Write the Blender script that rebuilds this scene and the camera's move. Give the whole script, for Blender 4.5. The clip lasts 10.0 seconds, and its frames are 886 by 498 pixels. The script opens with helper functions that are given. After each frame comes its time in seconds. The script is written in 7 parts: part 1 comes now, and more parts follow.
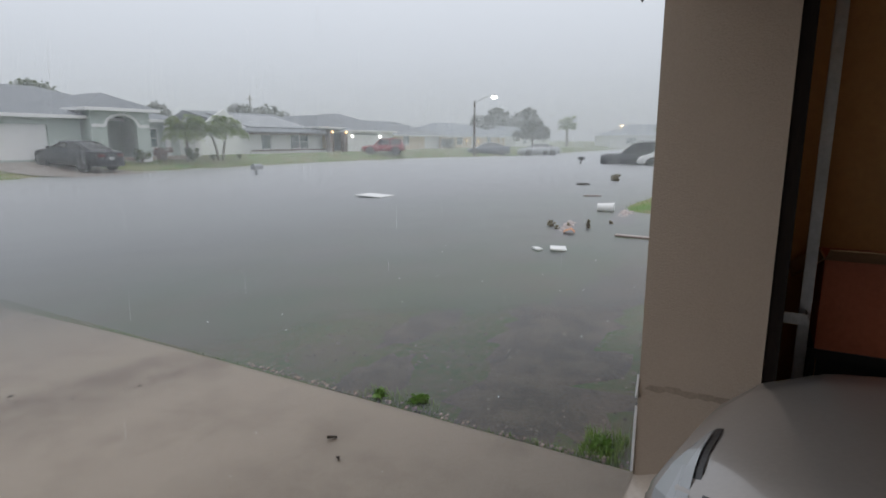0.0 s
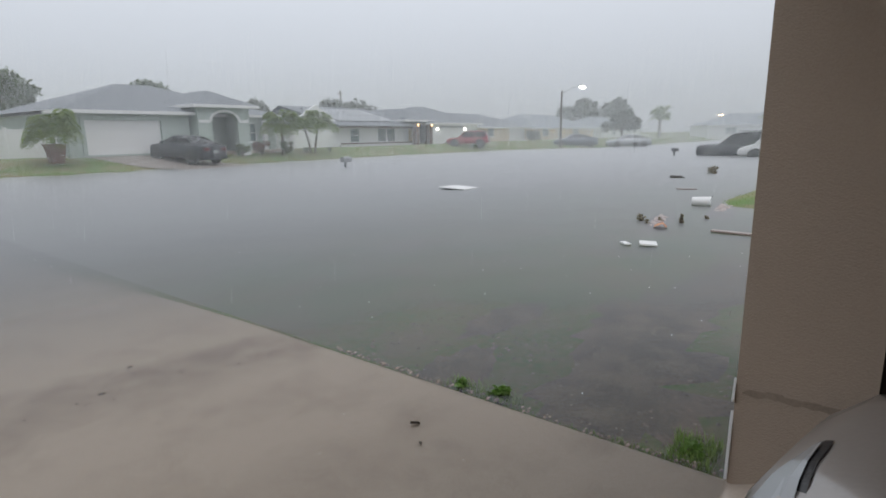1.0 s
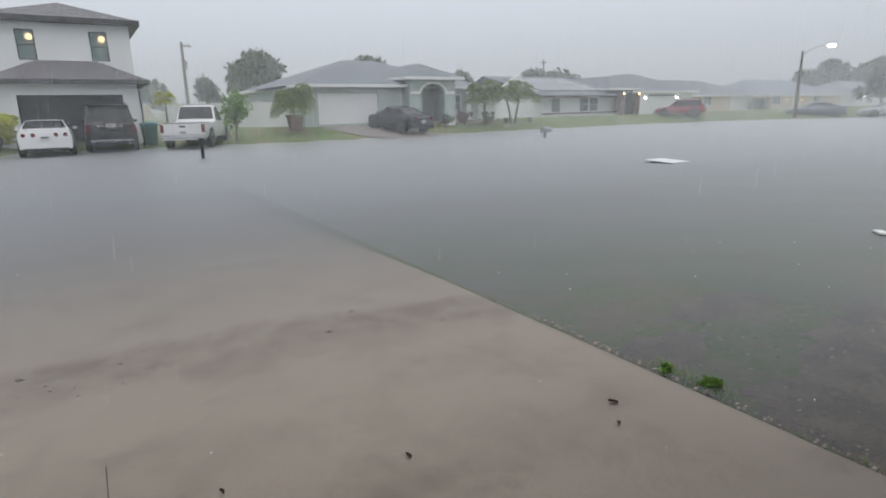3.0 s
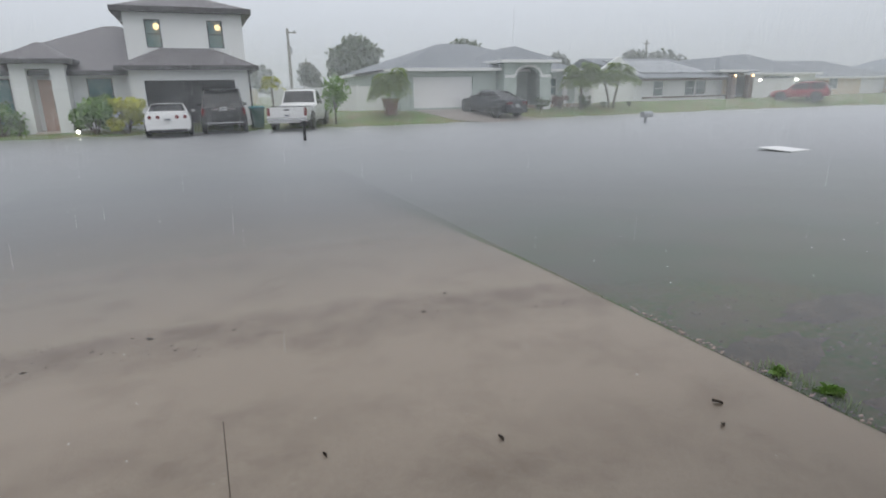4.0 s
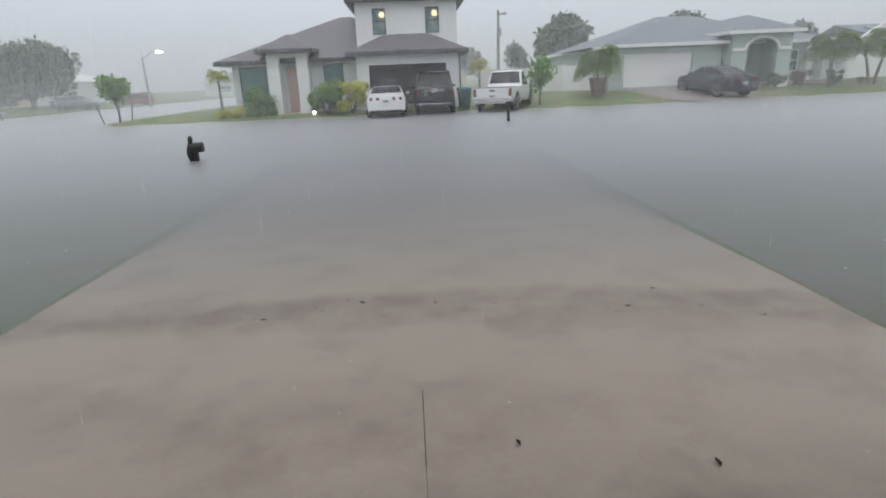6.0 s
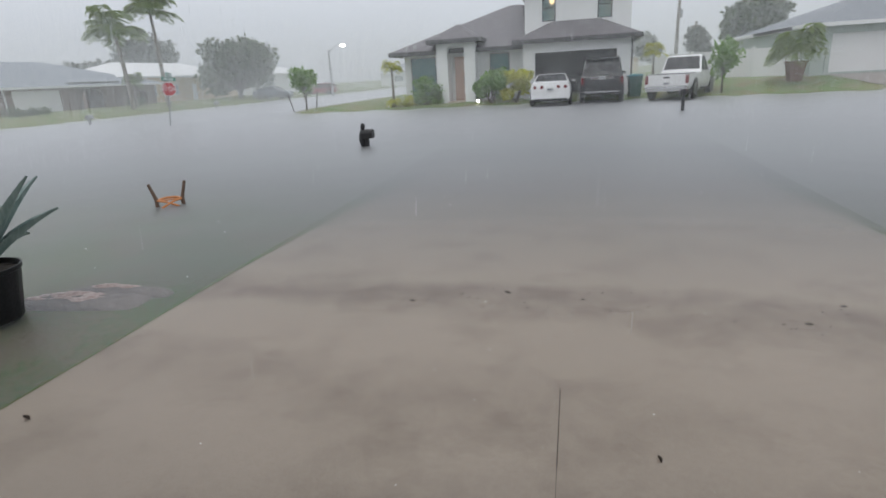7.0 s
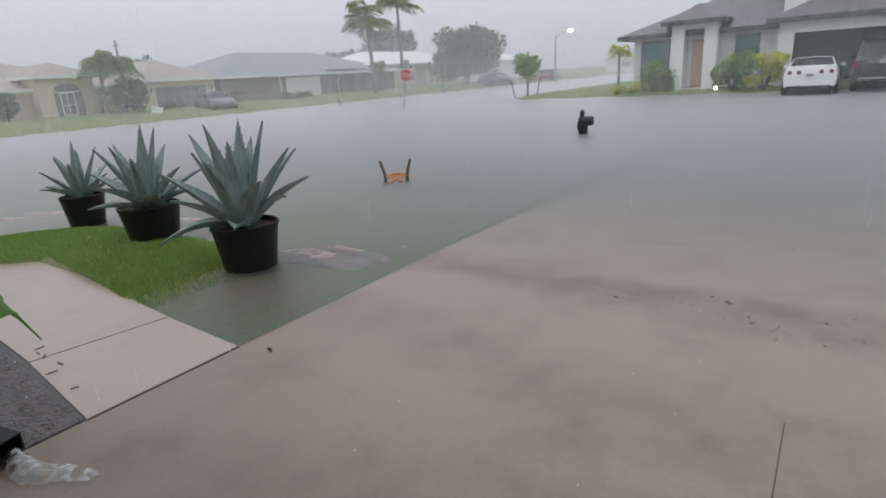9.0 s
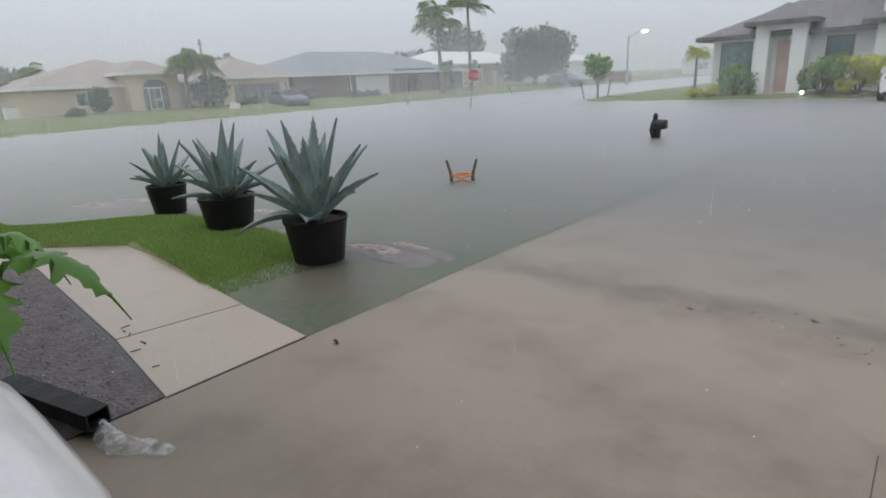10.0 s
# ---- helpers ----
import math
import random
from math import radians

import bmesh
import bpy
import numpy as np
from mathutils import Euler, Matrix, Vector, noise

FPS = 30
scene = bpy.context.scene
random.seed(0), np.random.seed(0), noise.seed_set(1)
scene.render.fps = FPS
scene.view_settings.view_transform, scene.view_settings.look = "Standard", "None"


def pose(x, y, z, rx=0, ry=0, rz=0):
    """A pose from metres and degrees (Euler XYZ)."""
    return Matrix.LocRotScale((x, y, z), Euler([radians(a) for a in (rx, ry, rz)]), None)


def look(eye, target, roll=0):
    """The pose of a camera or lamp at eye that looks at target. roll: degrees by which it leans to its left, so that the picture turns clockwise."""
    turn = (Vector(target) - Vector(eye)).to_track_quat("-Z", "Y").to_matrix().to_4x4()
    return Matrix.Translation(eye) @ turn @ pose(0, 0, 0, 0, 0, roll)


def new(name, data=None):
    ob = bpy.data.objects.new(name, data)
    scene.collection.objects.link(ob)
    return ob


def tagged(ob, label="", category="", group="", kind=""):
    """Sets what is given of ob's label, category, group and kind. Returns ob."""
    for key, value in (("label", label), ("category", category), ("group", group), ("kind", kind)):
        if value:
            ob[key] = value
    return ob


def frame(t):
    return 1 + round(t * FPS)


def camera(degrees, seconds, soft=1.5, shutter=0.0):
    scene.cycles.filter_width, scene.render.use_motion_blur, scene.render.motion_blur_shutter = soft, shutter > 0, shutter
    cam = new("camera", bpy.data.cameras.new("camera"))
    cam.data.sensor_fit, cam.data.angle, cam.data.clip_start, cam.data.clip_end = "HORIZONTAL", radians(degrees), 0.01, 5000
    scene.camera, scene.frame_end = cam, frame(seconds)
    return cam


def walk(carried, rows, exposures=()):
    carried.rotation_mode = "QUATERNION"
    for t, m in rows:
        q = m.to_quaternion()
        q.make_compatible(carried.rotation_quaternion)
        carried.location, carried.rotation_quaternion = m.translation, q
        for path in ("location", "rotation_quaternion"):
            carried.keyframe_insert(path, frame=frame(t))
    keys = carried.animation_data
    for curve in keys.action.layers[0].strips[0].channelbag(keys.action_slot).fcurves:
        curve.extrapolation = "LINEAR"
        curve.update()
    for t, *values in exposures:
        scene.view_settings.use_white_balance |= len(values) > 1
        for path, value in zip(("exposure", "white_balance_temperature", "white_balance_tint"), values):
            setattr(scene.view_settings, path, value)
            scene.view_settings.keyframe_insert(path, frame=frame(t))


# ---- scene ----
from mathutils import noise

cam = camera(76.6, 10.0, soft=1.7)
PATH = [
    (0.0, pose(0.000, -0.000, 1.617, 79.10, 0.13, -60.59)),
    (0.5, pose(-0.007, 0.000, 1.618, 78.76, 0.47, -56.43)),
    (1.0, pose(-0.013, 0.009, 1.611, 78.40, 0.65, -52.14)),
    (1.5, pose(-0.016, 0.032, 1.599, 77.90, 0.79, -47.19)),
    (2.0, pose(-0.029, 0.049, 1.595, 77.27, 0.91, -42.38)),
    (2.5, pose(-0.047, 0.067, 1.589, 76.56, 1.03, -37.28)),
    (4.0, pose(-0.137, 0.098, 1.590, 74.44, 1.17, -23.31)),
    (4.5, pose(-0.158, 0.118, 1.581, 73.95, 1.41, -18.43)),
    (5.0, pose(-0.188, 0.146, 1.583, 73.54, 1.78, -13.58)),
    (5.5, pose(-0.198, 0.200, 1.568, 73.27, 2.08, -9.54)),
    (7.0, pose(-0.150, 0.272, 1.565, 72.87, 3.10, 12.63)),
    (7.5, pose(-0.145, 0.288, 1.553, 72.76, 3.50, 19.15)),
    (8.0, pose(-0.148, 0.288, 1.563, 72.69, 2.92, 21.95)),
    (8.5, pose(-0.146, 0.298, 1.555, 72.79, 3.33, 28.98)),
    (9.0, pose(-0.170, 0.309, 1.547, 72.82, 3.40, 34.21)),
    (9.5, pose(-0.208, 0.295, 1.549, 72.95, 3.13, 37.81)),
    (10.0, pose(-0.220, 0.290, 1.545, 73.18, 2.76, 40.74)),
]
walk(cam, PATH, exposures=[(0.0, -0.02), (2.0, 0.0), (4.5, 0.08), (7.0, 0.10), (10.0, 0.11)])

# ---- sky and light: a dull, wet, overcast evening ----
world = bpy.data.worlds.new("overcast_sky")
scene.world = world
world.use_nodes = True
wn, wl = world.node_tree.nodes, world.node_tree.links
wn.clear()
w_out = wn.new("ShaderNodeOutputWorld")
w_sky = wn.new("ShaderNodeTexSky")
w_sky.sky_type = "NISHITA"
w_sky.sun_disc = False
w_sky.sun_elevation, w_sky.sun_rotation = radians(28), radians(200)
w_blue = wn.new("ShaderNodeBackground")
w_blue.inputs["Strength"].default_value = 0.05
wl.new(w_sky.outputs[0], w_blue.inputs[0])
# the cloud deck: a little darker towards the horizon, where the rain hangs
w_co = wn.new("ShaderNodeTexCoord")
w_sep = wn.new("ShaderNodeSeparateXYZ")
wl.new(w_co.outputs["Generated"], w_sep.inputs[0])
w_ramp = wn.new("ShaderNodeValToRGB")
w_stops = w_ramp.color_ramp.elements
w_stops[0].position, w_stops[0].color = 0.0, (0.515, 0.545, 0.595, 1)
w_stops[1].position, w_stops[1].color = 1.0, (1.02, 1.05, 1.10, 1)
w_mid = w_stops.new(0.24)
w_mid.color = (0.78, 0.825, 0.90, 1)
wl.new(w_sep.outputs["Z"], w_ramp.inputs[0])
w_cloud = wn.new("ShaderNodeBackground")
w_cloud.inputs["Strength"].default_value = 1.0
wl.new(w_ramp.outputs[0], w_cloud.inputs[0])
w_add = wn.new("ShaderNodeMixShader")
w_add.inputs[0].default_value = 0.9
wl.new(w_blue.outputs[0], w_add.inputs[1])
wl.new(w_cloud.outputs[0], w_add.inputs[2])
wl.new(w_add.outputs[0], w_out.inputs[0])

sun = new("sun", bpy.data.lights.new("sun", "SUN"))
sun.data.energy, sun.data.angle, sun.data.color = 0.5, radians(40), (1.0, 0.97, 0.93)
sun.matrix_world = look((0, 0, 30), (6, 16, 0))


# ---- materials ----
def material(name, base, second=None, rough=0.6, scale=3.0, fine=40.0, mix=0.5, bump=0.15, metal=0.0, coat=0.0, spec=0.5, island=0.0, stretch=(1, 1, 1), low=0.7, high=1.3):
    """Two tones mixed by coarse and fine noise, with fine relief."""
    m = bpy.data.materials.new(name)
    m.use_nodes = True
    n, l = m.node_tree.nodes, m.node_tree.links
    b = n["Principled BSDF"]
    co = n.new("ShaderNodeTexCoord")
    mp = n.new("ShaderNodeMapping")
    mp.inputs["Scale"].default_value = stretch
    l.new(co.outputs["Object"], mp.inputs[0])
    a, f = n.new("ShaderNodeTexNoise"), n.new("ShaderNodeTexNoise")
    a.inputs["Scale"].default_value, f.inputs["Scale"].default_value = scale, fine
    a.inputs["Detail"].default_value, f.inputs["Detail"].default_value = 5, 4
    l.new(mp.outputs[0], a.inputs[0])
    l.new(mp.outputs[0], f.inputs[0])
    ad = n.new("ShaderNodeMath")
    ad.operation = "ADD"
    l.new(a.outputs[0], ad.inputs[0])
    l.new(f.outputs[0], ad.inputs[1])
    rg = n.new("ShaderNodeMapRange")
    rg.inputs["From Min"].default_value, rg.inputs["From Max"].default_value = low, high
    rg.inputs["To Max"].default_value = mix * 2 if mix < 0.5 else 1.0
    l.new(ad.outputs[0], rg.inputs[0])
    mx = n.new("ShaderNodeMix")
    mx.data_type = "RGBA"
    second = second or tuple(c * 0.72 for c in base)
    mx.inputs["A"].default_value, mx.inputs["B"].default_value = (*base, 1), (*second, 1)
    l.new(rg.outputs[0], mx.inputs["Factor"])
    col = mx.outputs["Result"]
    if island:
        geo = n.new("ShaderNodeNewGeometry")
        hv = n.new("ShaderNodeHueSaturation")
        r2 = n.new("ShaderNodeMapRange")
        r2.inputs["To Min"].default_value, r2.inputs["To Max"].default_value = 1 - island, 1 + island
        l.new(geo.outputs["Random Per Island"], r2.inputs[0])
        l.new(r2.outputs[0], hv.inputs["Value"])
        l.new(col, hv.inputs["Color"])
        col = hv.outputs[0]
    l.new(col, b.inputs["Base Color"])
    b.inputs["Roughness"].default_value, b.inputs["Metallic"].default_value = rough, metal
    b.inputs["Coat Weight"].default_value, b.inputs["Specular IOR Level"].default_value = coat, spec
    b.inputs["Coat Roughness"].default_value = 0.08
    if bump:
        bp = n.new("ShaderNodeBump")
        bp.inputs["Strength"].default_value, bp.inputs["Distance"].default_value = bump, 0.02
        l.new(ad.outputs[0], bp.inputs["Height"])
        l.new(bp.outputs[0], b.inputs["Normal"])
    return m


def glowing(name, color, strength):
    m = bpy.data.materials.new(name)
    m.use_nodes = True
    b = m.node_tree.nodes["Principled BSDF"]
    b.inputs["Base Color"].default_value = (*color, 1)
    b.inputs["Emission Color"].default_value, b.inputs["Emission Strength"].default_value = (*color, 1), strength
    return m


def glass_like(name, base, rough=0.06):
    m = bpy.data.materials.new(name)
    m.use_nodes = True
    b = m.node_tree.nodes["Principled BSDF"]
    b.inputs["Base Color"].default_value, b.inputs["Roughness"].default_value = (*base, 1), rough
    b.inputs["Coat Weight"].default_value = 0.6
    return m


def leafy(name, base, second, rough=0.45):
    """Leaves: light passes through them."""
    m = material(name, base, second, rough, 1.2, 9.0, 0.5, 0.0, island=0.35)
    n, l = m.node_tree.nodes, m.node_tree.links
    b = n["Principled BSDF"]
    tr = n.new("ShaderNodeBsdfTranslucent")
    tr.inputs[0].default_value = (*[min(1, c * 1.5) for c in base], 1)
    mx = n.new("ShaderNodeMixShader")
    mx.inputs[0].default_value = 0.3
    l.new(b.outputs[0], mx.inputs[1])
    l.new(tr.outputs[0], mx.inputs[2])
    l.new(mx.outputs[0], n["Material Output"].inputs[0])
    return m


def concrete_like(name, base, dirt, edge):
    """Wet concrete with broad stains, dark grit and hairline wear."""
    m = material(name, base, dirt, 0.35, 0.55, 55.0, 0.5, 0.12)
    n, l = m.node_tree.nodes, m.node_tree.links
    b = n["Principled BSDF"]
    old = b.inputs["Base Color"].links[0].from_socket
    co = n.new("ShaderNodeTexCoord")
    st = n.new("ShaderNodeTexNoise")
    st.inputs["Scale"].default_value, st.inputs["Detail"].default_value, st.inputs["Roughness"].default_value = 1.6, 8, 0.62
    l.new(co.outputs["Object"], st.inputs[0])
    rp = n.new("ShaderNodeMapRange")
    rp.inputs["From Min"].default_value, rp.inputs["From Max"].default_value = 0.50, 0.72
    rp.inputs["To Max"].default_value = 0.55
    l.new(st.outputs[0], rp.inputs[0])
    mx = n.new("ShaderNodeMix")
    mx.data_type = "RGBA"
    mx.inputs["B"].default_value = (*edge, 1)
    l.new(rp.outputs[0], mx.inputs["Factor"])
    l.new(old, mx.inputs["A"])
    l.new(mx.outputs["Result"], b.inputs["Base Color"])
    return m


def shingles(name, base, second):
    """Asphalt shingles in courses, darker and lighter tabs."""
    m = material(name, base, second, 0.55, 1.1, 24.0, 0.5, 0.2, stretch=(1, 1, 1))
    n, l = m.node_tree.nodes, m.node_tree.links
    b = n["Principled BSDF"]
    old = b.inputs["Base Color"].links[0].from_socket
    co = n.new("ShaderNodeTexCoord")
    wv = n.new("ShaderNodeTexWave")
    wv.wave_type, wv.bands_direction = "BANDS", "Z"
    wv.inputs["Scale"].default_value, wv.inputs["Distortion"].default_value = 3.2, 0.6
    l.new(co.outputs["Object"], wv.inputs[0])
    mx = n.new("ShaderNodeMix")
    mx.data_type, mx.blend_type = "RGBA", "MULTIPLY"
    mx.inputs["Factor"].default_value = 0.16
    l.new(old, mx.inputs["A"])
    l.new(wv.outputs[0], mx.inputs["B"])
    l.new(mx.outputs["Result"], b.inputs["Base Color"])
    return m


def tide_lines(m, dirt, lines):
    """Bands of washed-in dirt across a slab: each is y at x = 0, slope, bend, half width, strength, and where it ends in x."""
    n, l = m.node_tree.nodes, m.node_tree.links
    b = n["Principled BSDF"]

    def calc(op, p, q=0.0):
        k = n.new("ShaderNodeMath")
        k.operation = op
        for i, v in enumerate((p, q)):
            if isinstance(v, float):
                k.inputs[i].default_value = v
            else:
                l.new(v, k.inputs[i])
        return k.outputs[0]

    co, xyz = n.new("ShaderNodeTexCoord"), n.new("ShaderNodeSeparateXYZ")
    l.new(co.outputs["Object"], xyz.inputs[0])
    x, y = xyz.outputs[0], xyz.outputs[1]

    def cloud(scale, detail):
        k = n.new("ShaderNodeTexNoise")
        k.inputs["Scale"].default_value, k.inputs["Detail"].default_value, k.inputs["Roughness"].default_value = scale, detail, 0.65
        l.new(co.outputs["Object"], k.inputs[0])
        return k.outputs[0]

    warp, broken = cloud(1.5, 5.0), cloud(3.2, 8.0)
    for y0, slope, bend, half, strength, end in lines:
        mid = calc("ADD", calc("MULTIPLY", x, slope), calc("MULTIPLY", calc("MULTIPLY", x, x), bend))
        off = calc("ADD", calc("SUBTRACT", calc("SUBTRACT", y, y0), mid), calc("MULTIPLY", calc("SUBTRACT", warp, 0.5), half * 2.2))
        near = calc("MAXIMUM", calc("SUBTRACT", 1.0, calc("ABSOLUTE", calc("DIVIDE", off, half))), 0.0)
        fade = calc("MINIMUM", calc("MAXIMUM", calc("SUBTRACT", end, x), 0.0), 1.0)
        amount = calc("MULTIPLY", calc("MULTIPLY", calc("POWER", near, 0.7), fade), calc("MULTIPLY", calc("MAXIMUM", calc("SUBTRACT", broken, 0.22), 0.0), strength * 2.4))
        mx = n.new("ShaderNodeMix")
        mx.data_type = "RGBA"
        mx.inputs["B"].default_value = (*dirt, 1)
        old = b.inputs["Base Color"].links[0].from_socket
        l.new(calc("MINIMUM", amount, 0.9), mx.inputs["Factor"])
        l.new(old, mx.inputs["A"])
        l.new(mx.outputs["Result"], b.inputs["Base Color"])
    return m


M_CONC = concrete_like("wet_concrete", (0.525, 0.445, 0.378), (0.455, 0.383, 0.320), (0.30, 0.235, 0.19))
tide_lines(M_CONC, (0.225, 0.165, 0.135), ((4.24, -0.05, -0.05, 0.20, 0.55, 3.2), (3.92, -0.12, -0.01, 0.36, 0.62, 3.4), (2.62, -0.06, 0.02, 0.40, 0.42, 0.9), (1.95, 0.10, -0.08, 0.36, 0.36, 2.6)))
M_WALK = concrete_like("walk_concrete", (0.47, 0.40, 0.34), (0.40, 0.34, 0.28), (0.27, 0.22, 0.18))
M_JOINT = material("joint_dirt", (0.16, 0.125, 0.10), rough=0.8)
def lawn_material(name, green, straw, brown):
    """Patchy turf: green, straw and bare brown thatch in drifts."""
    m = material(name, green, straw, 0.8, 0.55, 16.0, 0.5, 0.6, low=0.86, high=1.16)
    n, l = m.node_tree.nodes, m.node_tree.links
    b = n["Principled BSDF"]
    old = b.inputs["Base Color"].links[0].from_socket
    co, ns, rg, mx = n.new("ShaderNodeTexCoord"), n.new("ShaderNodeTexNoise"), n.new("ShaderNodeMapRange"), n.new("ShaderNodeMix")
    ns.inputs["Scale"].default_value, ns.inputs["Detail"].default_value, ns.inputs["Roughness"].default_value = 1.1, 9, 0.68
    rg.inputs["From Min"].default_value, rg.inputs["From Max"].default_value, rg.inputs["To Max"].default_value = 0.47, 0.64, 0.7
    mx.data_type = "RGBA"
    mx.inputs["B"].default_value = (*brown, 1)
    l.new(co.outputs["Object"], ns.inputs[0])
    l.new(ns.outputs[0], rg.inputs[0])
    l.new(rg.outputs[0], mx.inputs["Factor"])
    l.new(old, mx.inputs["A"])
    l.new(mx.outputs["Result"], b.inputs["Base Color"])
    return m


M_GRASS = lawn_material("lawn", (0.115, 0.205, 0.055), (0.225, 0.225, 0.10), (0.27, 0.21, 0.15))
M_MUD = material("brown_mud", (0.275, 0.21, 0.155), (0.15, 0.125, 0.095), 0.6, 3.5, 40.0, 0.5, 0.9, low=0.85, high=1.15)
M_BLADE = leafy("grass_blades", (0.20, 0.325, 0.075), (0.29, 0.375, 0.125))
M_ASPH = material("asphalt", (0.055, 0.055, 0.055), rough=0.6)
M_PAVER = material("driveway_pavers", (0.34, 0.30, 0.27), (0.26, 0.23, 0.21), 0.45, 2.0, 12.0)
M_GRAVEL = material("dark_mulch", (0.065, 0.055, 0.055), (0.17, 0.15, 0.15), 0.55, 9.0, 45.0, 0.5, 1.0)
M_STUCCO_TAN = material("tan_stucco", (0.43, 0.345, 0.275), (0.385, 0.305, 0.24), 0.75, 1.4, 130.0, 0.5, 0.35)
M_WHITE = material("white_stucco", (0.80, 0.81, 0.80), (0.74, 0.75, 0.745), 0.7, 0.8, 60.0)
M_WHITE2 = material("white_paint", (0.82, 0.82, 0.82), (0.76, 0.76, 0.76), 0.45, 0.7, 30.0)
M_GREYGREEN = material("grey_green_stucco", (0.46, 0.52, 0.49), (0.40, 0.46, 0.43), 0.75, 0.8, 50.0)
M_PEACH = material("peach_stucco", (0.68, 0.57, 0.43), (0.62, 0.52, 0.39), 0.75, 0.8, 50.0)
M_BRICK = material("brown_brick", (0.24, 0.17, 0.14), (0.17, 0.12, 0.10), 0.75, 3.0, 26.0)
M_SH_DARK = shingles("dark_shingles", (0.185, 0.172, 0.182), (0.14, 0.13, 0.138))
M_SH_GREY = shingles("grey_shingles", (0.24, 0.26, 0.285), (0.19, 0.205, 0.23))
M_SH_BLUE = shingles("blue_grey_shingles", (0.29, 0.32, 0.36), (0.24, 0.27, 0.31))
M_SH_TAN = shingles("tan_shingles", (0.42, 0.36, 0.32), (0.36, 0.30, 0.27))
M_SOFFIT = material("dark_fascia", (0.075, 0.072, 0.075), rough=0.5)
M_DARKWOOD = material("brown_timber", (0.16, 0.10, 0.07), (0.10, 0.065, 0.045), 0.6, 3.0, 30.0)
M_DOOR = material("entry_door_wood", (0.56, 0.40, 0.32), (0.48, 0.33, 0.26), 0.5, 1.5, 22.0, stretch=(6, 6, 1))
# Grey base colour holds the dimness of spaces out of the daylight.
M_INT = material("dim_interior", (0.26, 0.26, 0.265), rough=0.8)
M_GLASS = glass_like("window_glass", (0.10, 0.15, 0.15))
M_TEAL = glass_like("teal_window_glass", (0.05, 0.17, 0.17))
M_CARGLASS = glass_like("car_glass", (0.012, 0.013, 0.015), 0.12)
M_CARGLASS.node_tree.nodes["Principled BSDF"].inputs["Coat Weight"].default_value = 0.0
M_CARGLASS.node_tree.nodes["Principled BSDF"].inputs["Specular IOR Level"].default_value = 0.3
M_TYRE = material("tyre_rubber", (0.025, 0.025, 0.025), rough=0.8)
M_RIM = material("alloy_rim", (0.55, 0.55, 0.56), rough=0.3, metal=0.9, bump=0)
M_STEEL = material("galvanised_steel", (0.50, 0.51, 0.52), (0.38, 0.39, 0.40), 0.42, 6.0, 40.0, metal=0.8)
M_BLACKP = material("black_plastic", (0.018, 0.018, 0.02), rough=0.35)
M_POT = material("nursery_pot_plastic", (0.009, 0.009, 0.011), (0.018, 0.018, 0.02), 0.38, 4.0, 40.0, spec=0.22)
M_SOIL = material("wet_soil", (0.06, 0.045, 0.035), rough=0.9, bump=0.8, scale=12)
M_SILT = material("reddish_silt", (0.42, 0.34, 0.32), (0.26, 0.195, 0.18), 0.30, 5.0, 40.0)
M_BARK = material("bark", (0.13, 0.105, 0.085), (0.08, 0.065, 0.05), 0.85, 4.0, 30.0, 0.5, 0.6, stretch=(1, 1, 4))
M_POLE = material("weathered_pole", (0.34, 0.32, 0.30), (0.25, 0.235, 0.22), 0.8, 3.0, 30.0, stretch=(3, 3, 0.4))
M_PALMBARK = material("grey_palm_bark", (0.30, 0.27, 0.235), (0.21, 0.19, 0.165), 0.85, 4.0, 30.0, 0.5, 0.5, stretch=(1, 1, 4))
M_LEAF = leafy("tree_leaves", (0.075, 0.11, 0.045), (0.11, 0.13, 0.06))
M_LEAF2 = leafy("bright_leaves", (0.14, 0.26, 0.055), (0.20, 0.30, 0.08))
M_YELLOW = leafy("yellow_green_leaves", (0.52, 0.50, 0.05), (0.36, 0.42, 0.055))
M_PALM = leafy("palm_leaves", (0.17, 0.25, 0.06), (0.25, 0.29, 0.09))
M_DRAB = leafy("drab_leaves", (0.24, 0.215, 0.15), (0.28, 0.245, 0.18))
# Leaf colour greyed and paled, with the haze of distance put into it.
M_HAZELEAF = leafy("hazed_tree_leaves", (0.085, 0.10, 0.075), (0.12, 0.13, 0.10))
M_REDLEAF = leafy("reddish_leaves", (0.16, 0.075, 0.06), (0.12, 0.08, 0.05))
M_TERRA = material("brown_planter", (0.20, 0.105, 0.08), (0.15, 0.08, 0.06), 0.6)
M_RED = material("stop_red", (0.55, 0.03, 0.04), rough=0.4, bump=0)
M_GREEN = material("sign_green", (0.02, 0.25, 0.17), rough=0.4, bump=0)
M_TEALBIN = material("teal_bin_plastic", (0.03, 0.19, 0.22), rough=0.5)
M_GREENBIN = material("green_bin_plastic", (0.03, 0.11, 0.09), rough=0.5)
M_ORANGE = material("orange_wood", (0.62, 0.25, 0.08), (0.45, 0.16, 0.05), 0.4, 5.0, 30.0)
M_CARD = material("orange_cardboard", (0.38, 0.11, 0.055), (0.30, 0.085, 0.04), 0.7)
# Ochre colour takes in the warm indoor light along with the wall's own tone.
M_PANEL = material("warm_lit_garage_wall", (0.55, 0.31, 0.13), (0.47, 0.26, 0.11), 0.7, 0.8, 30.0)
M_SOLAR = glass_like("solar_panel", (0.035, 0.045, 0.06), 0.12)
M_CHROME = material("chrome_trim", (0.7, 0.7, 0.72), rough=0.15, metal=1.0, bump=0)
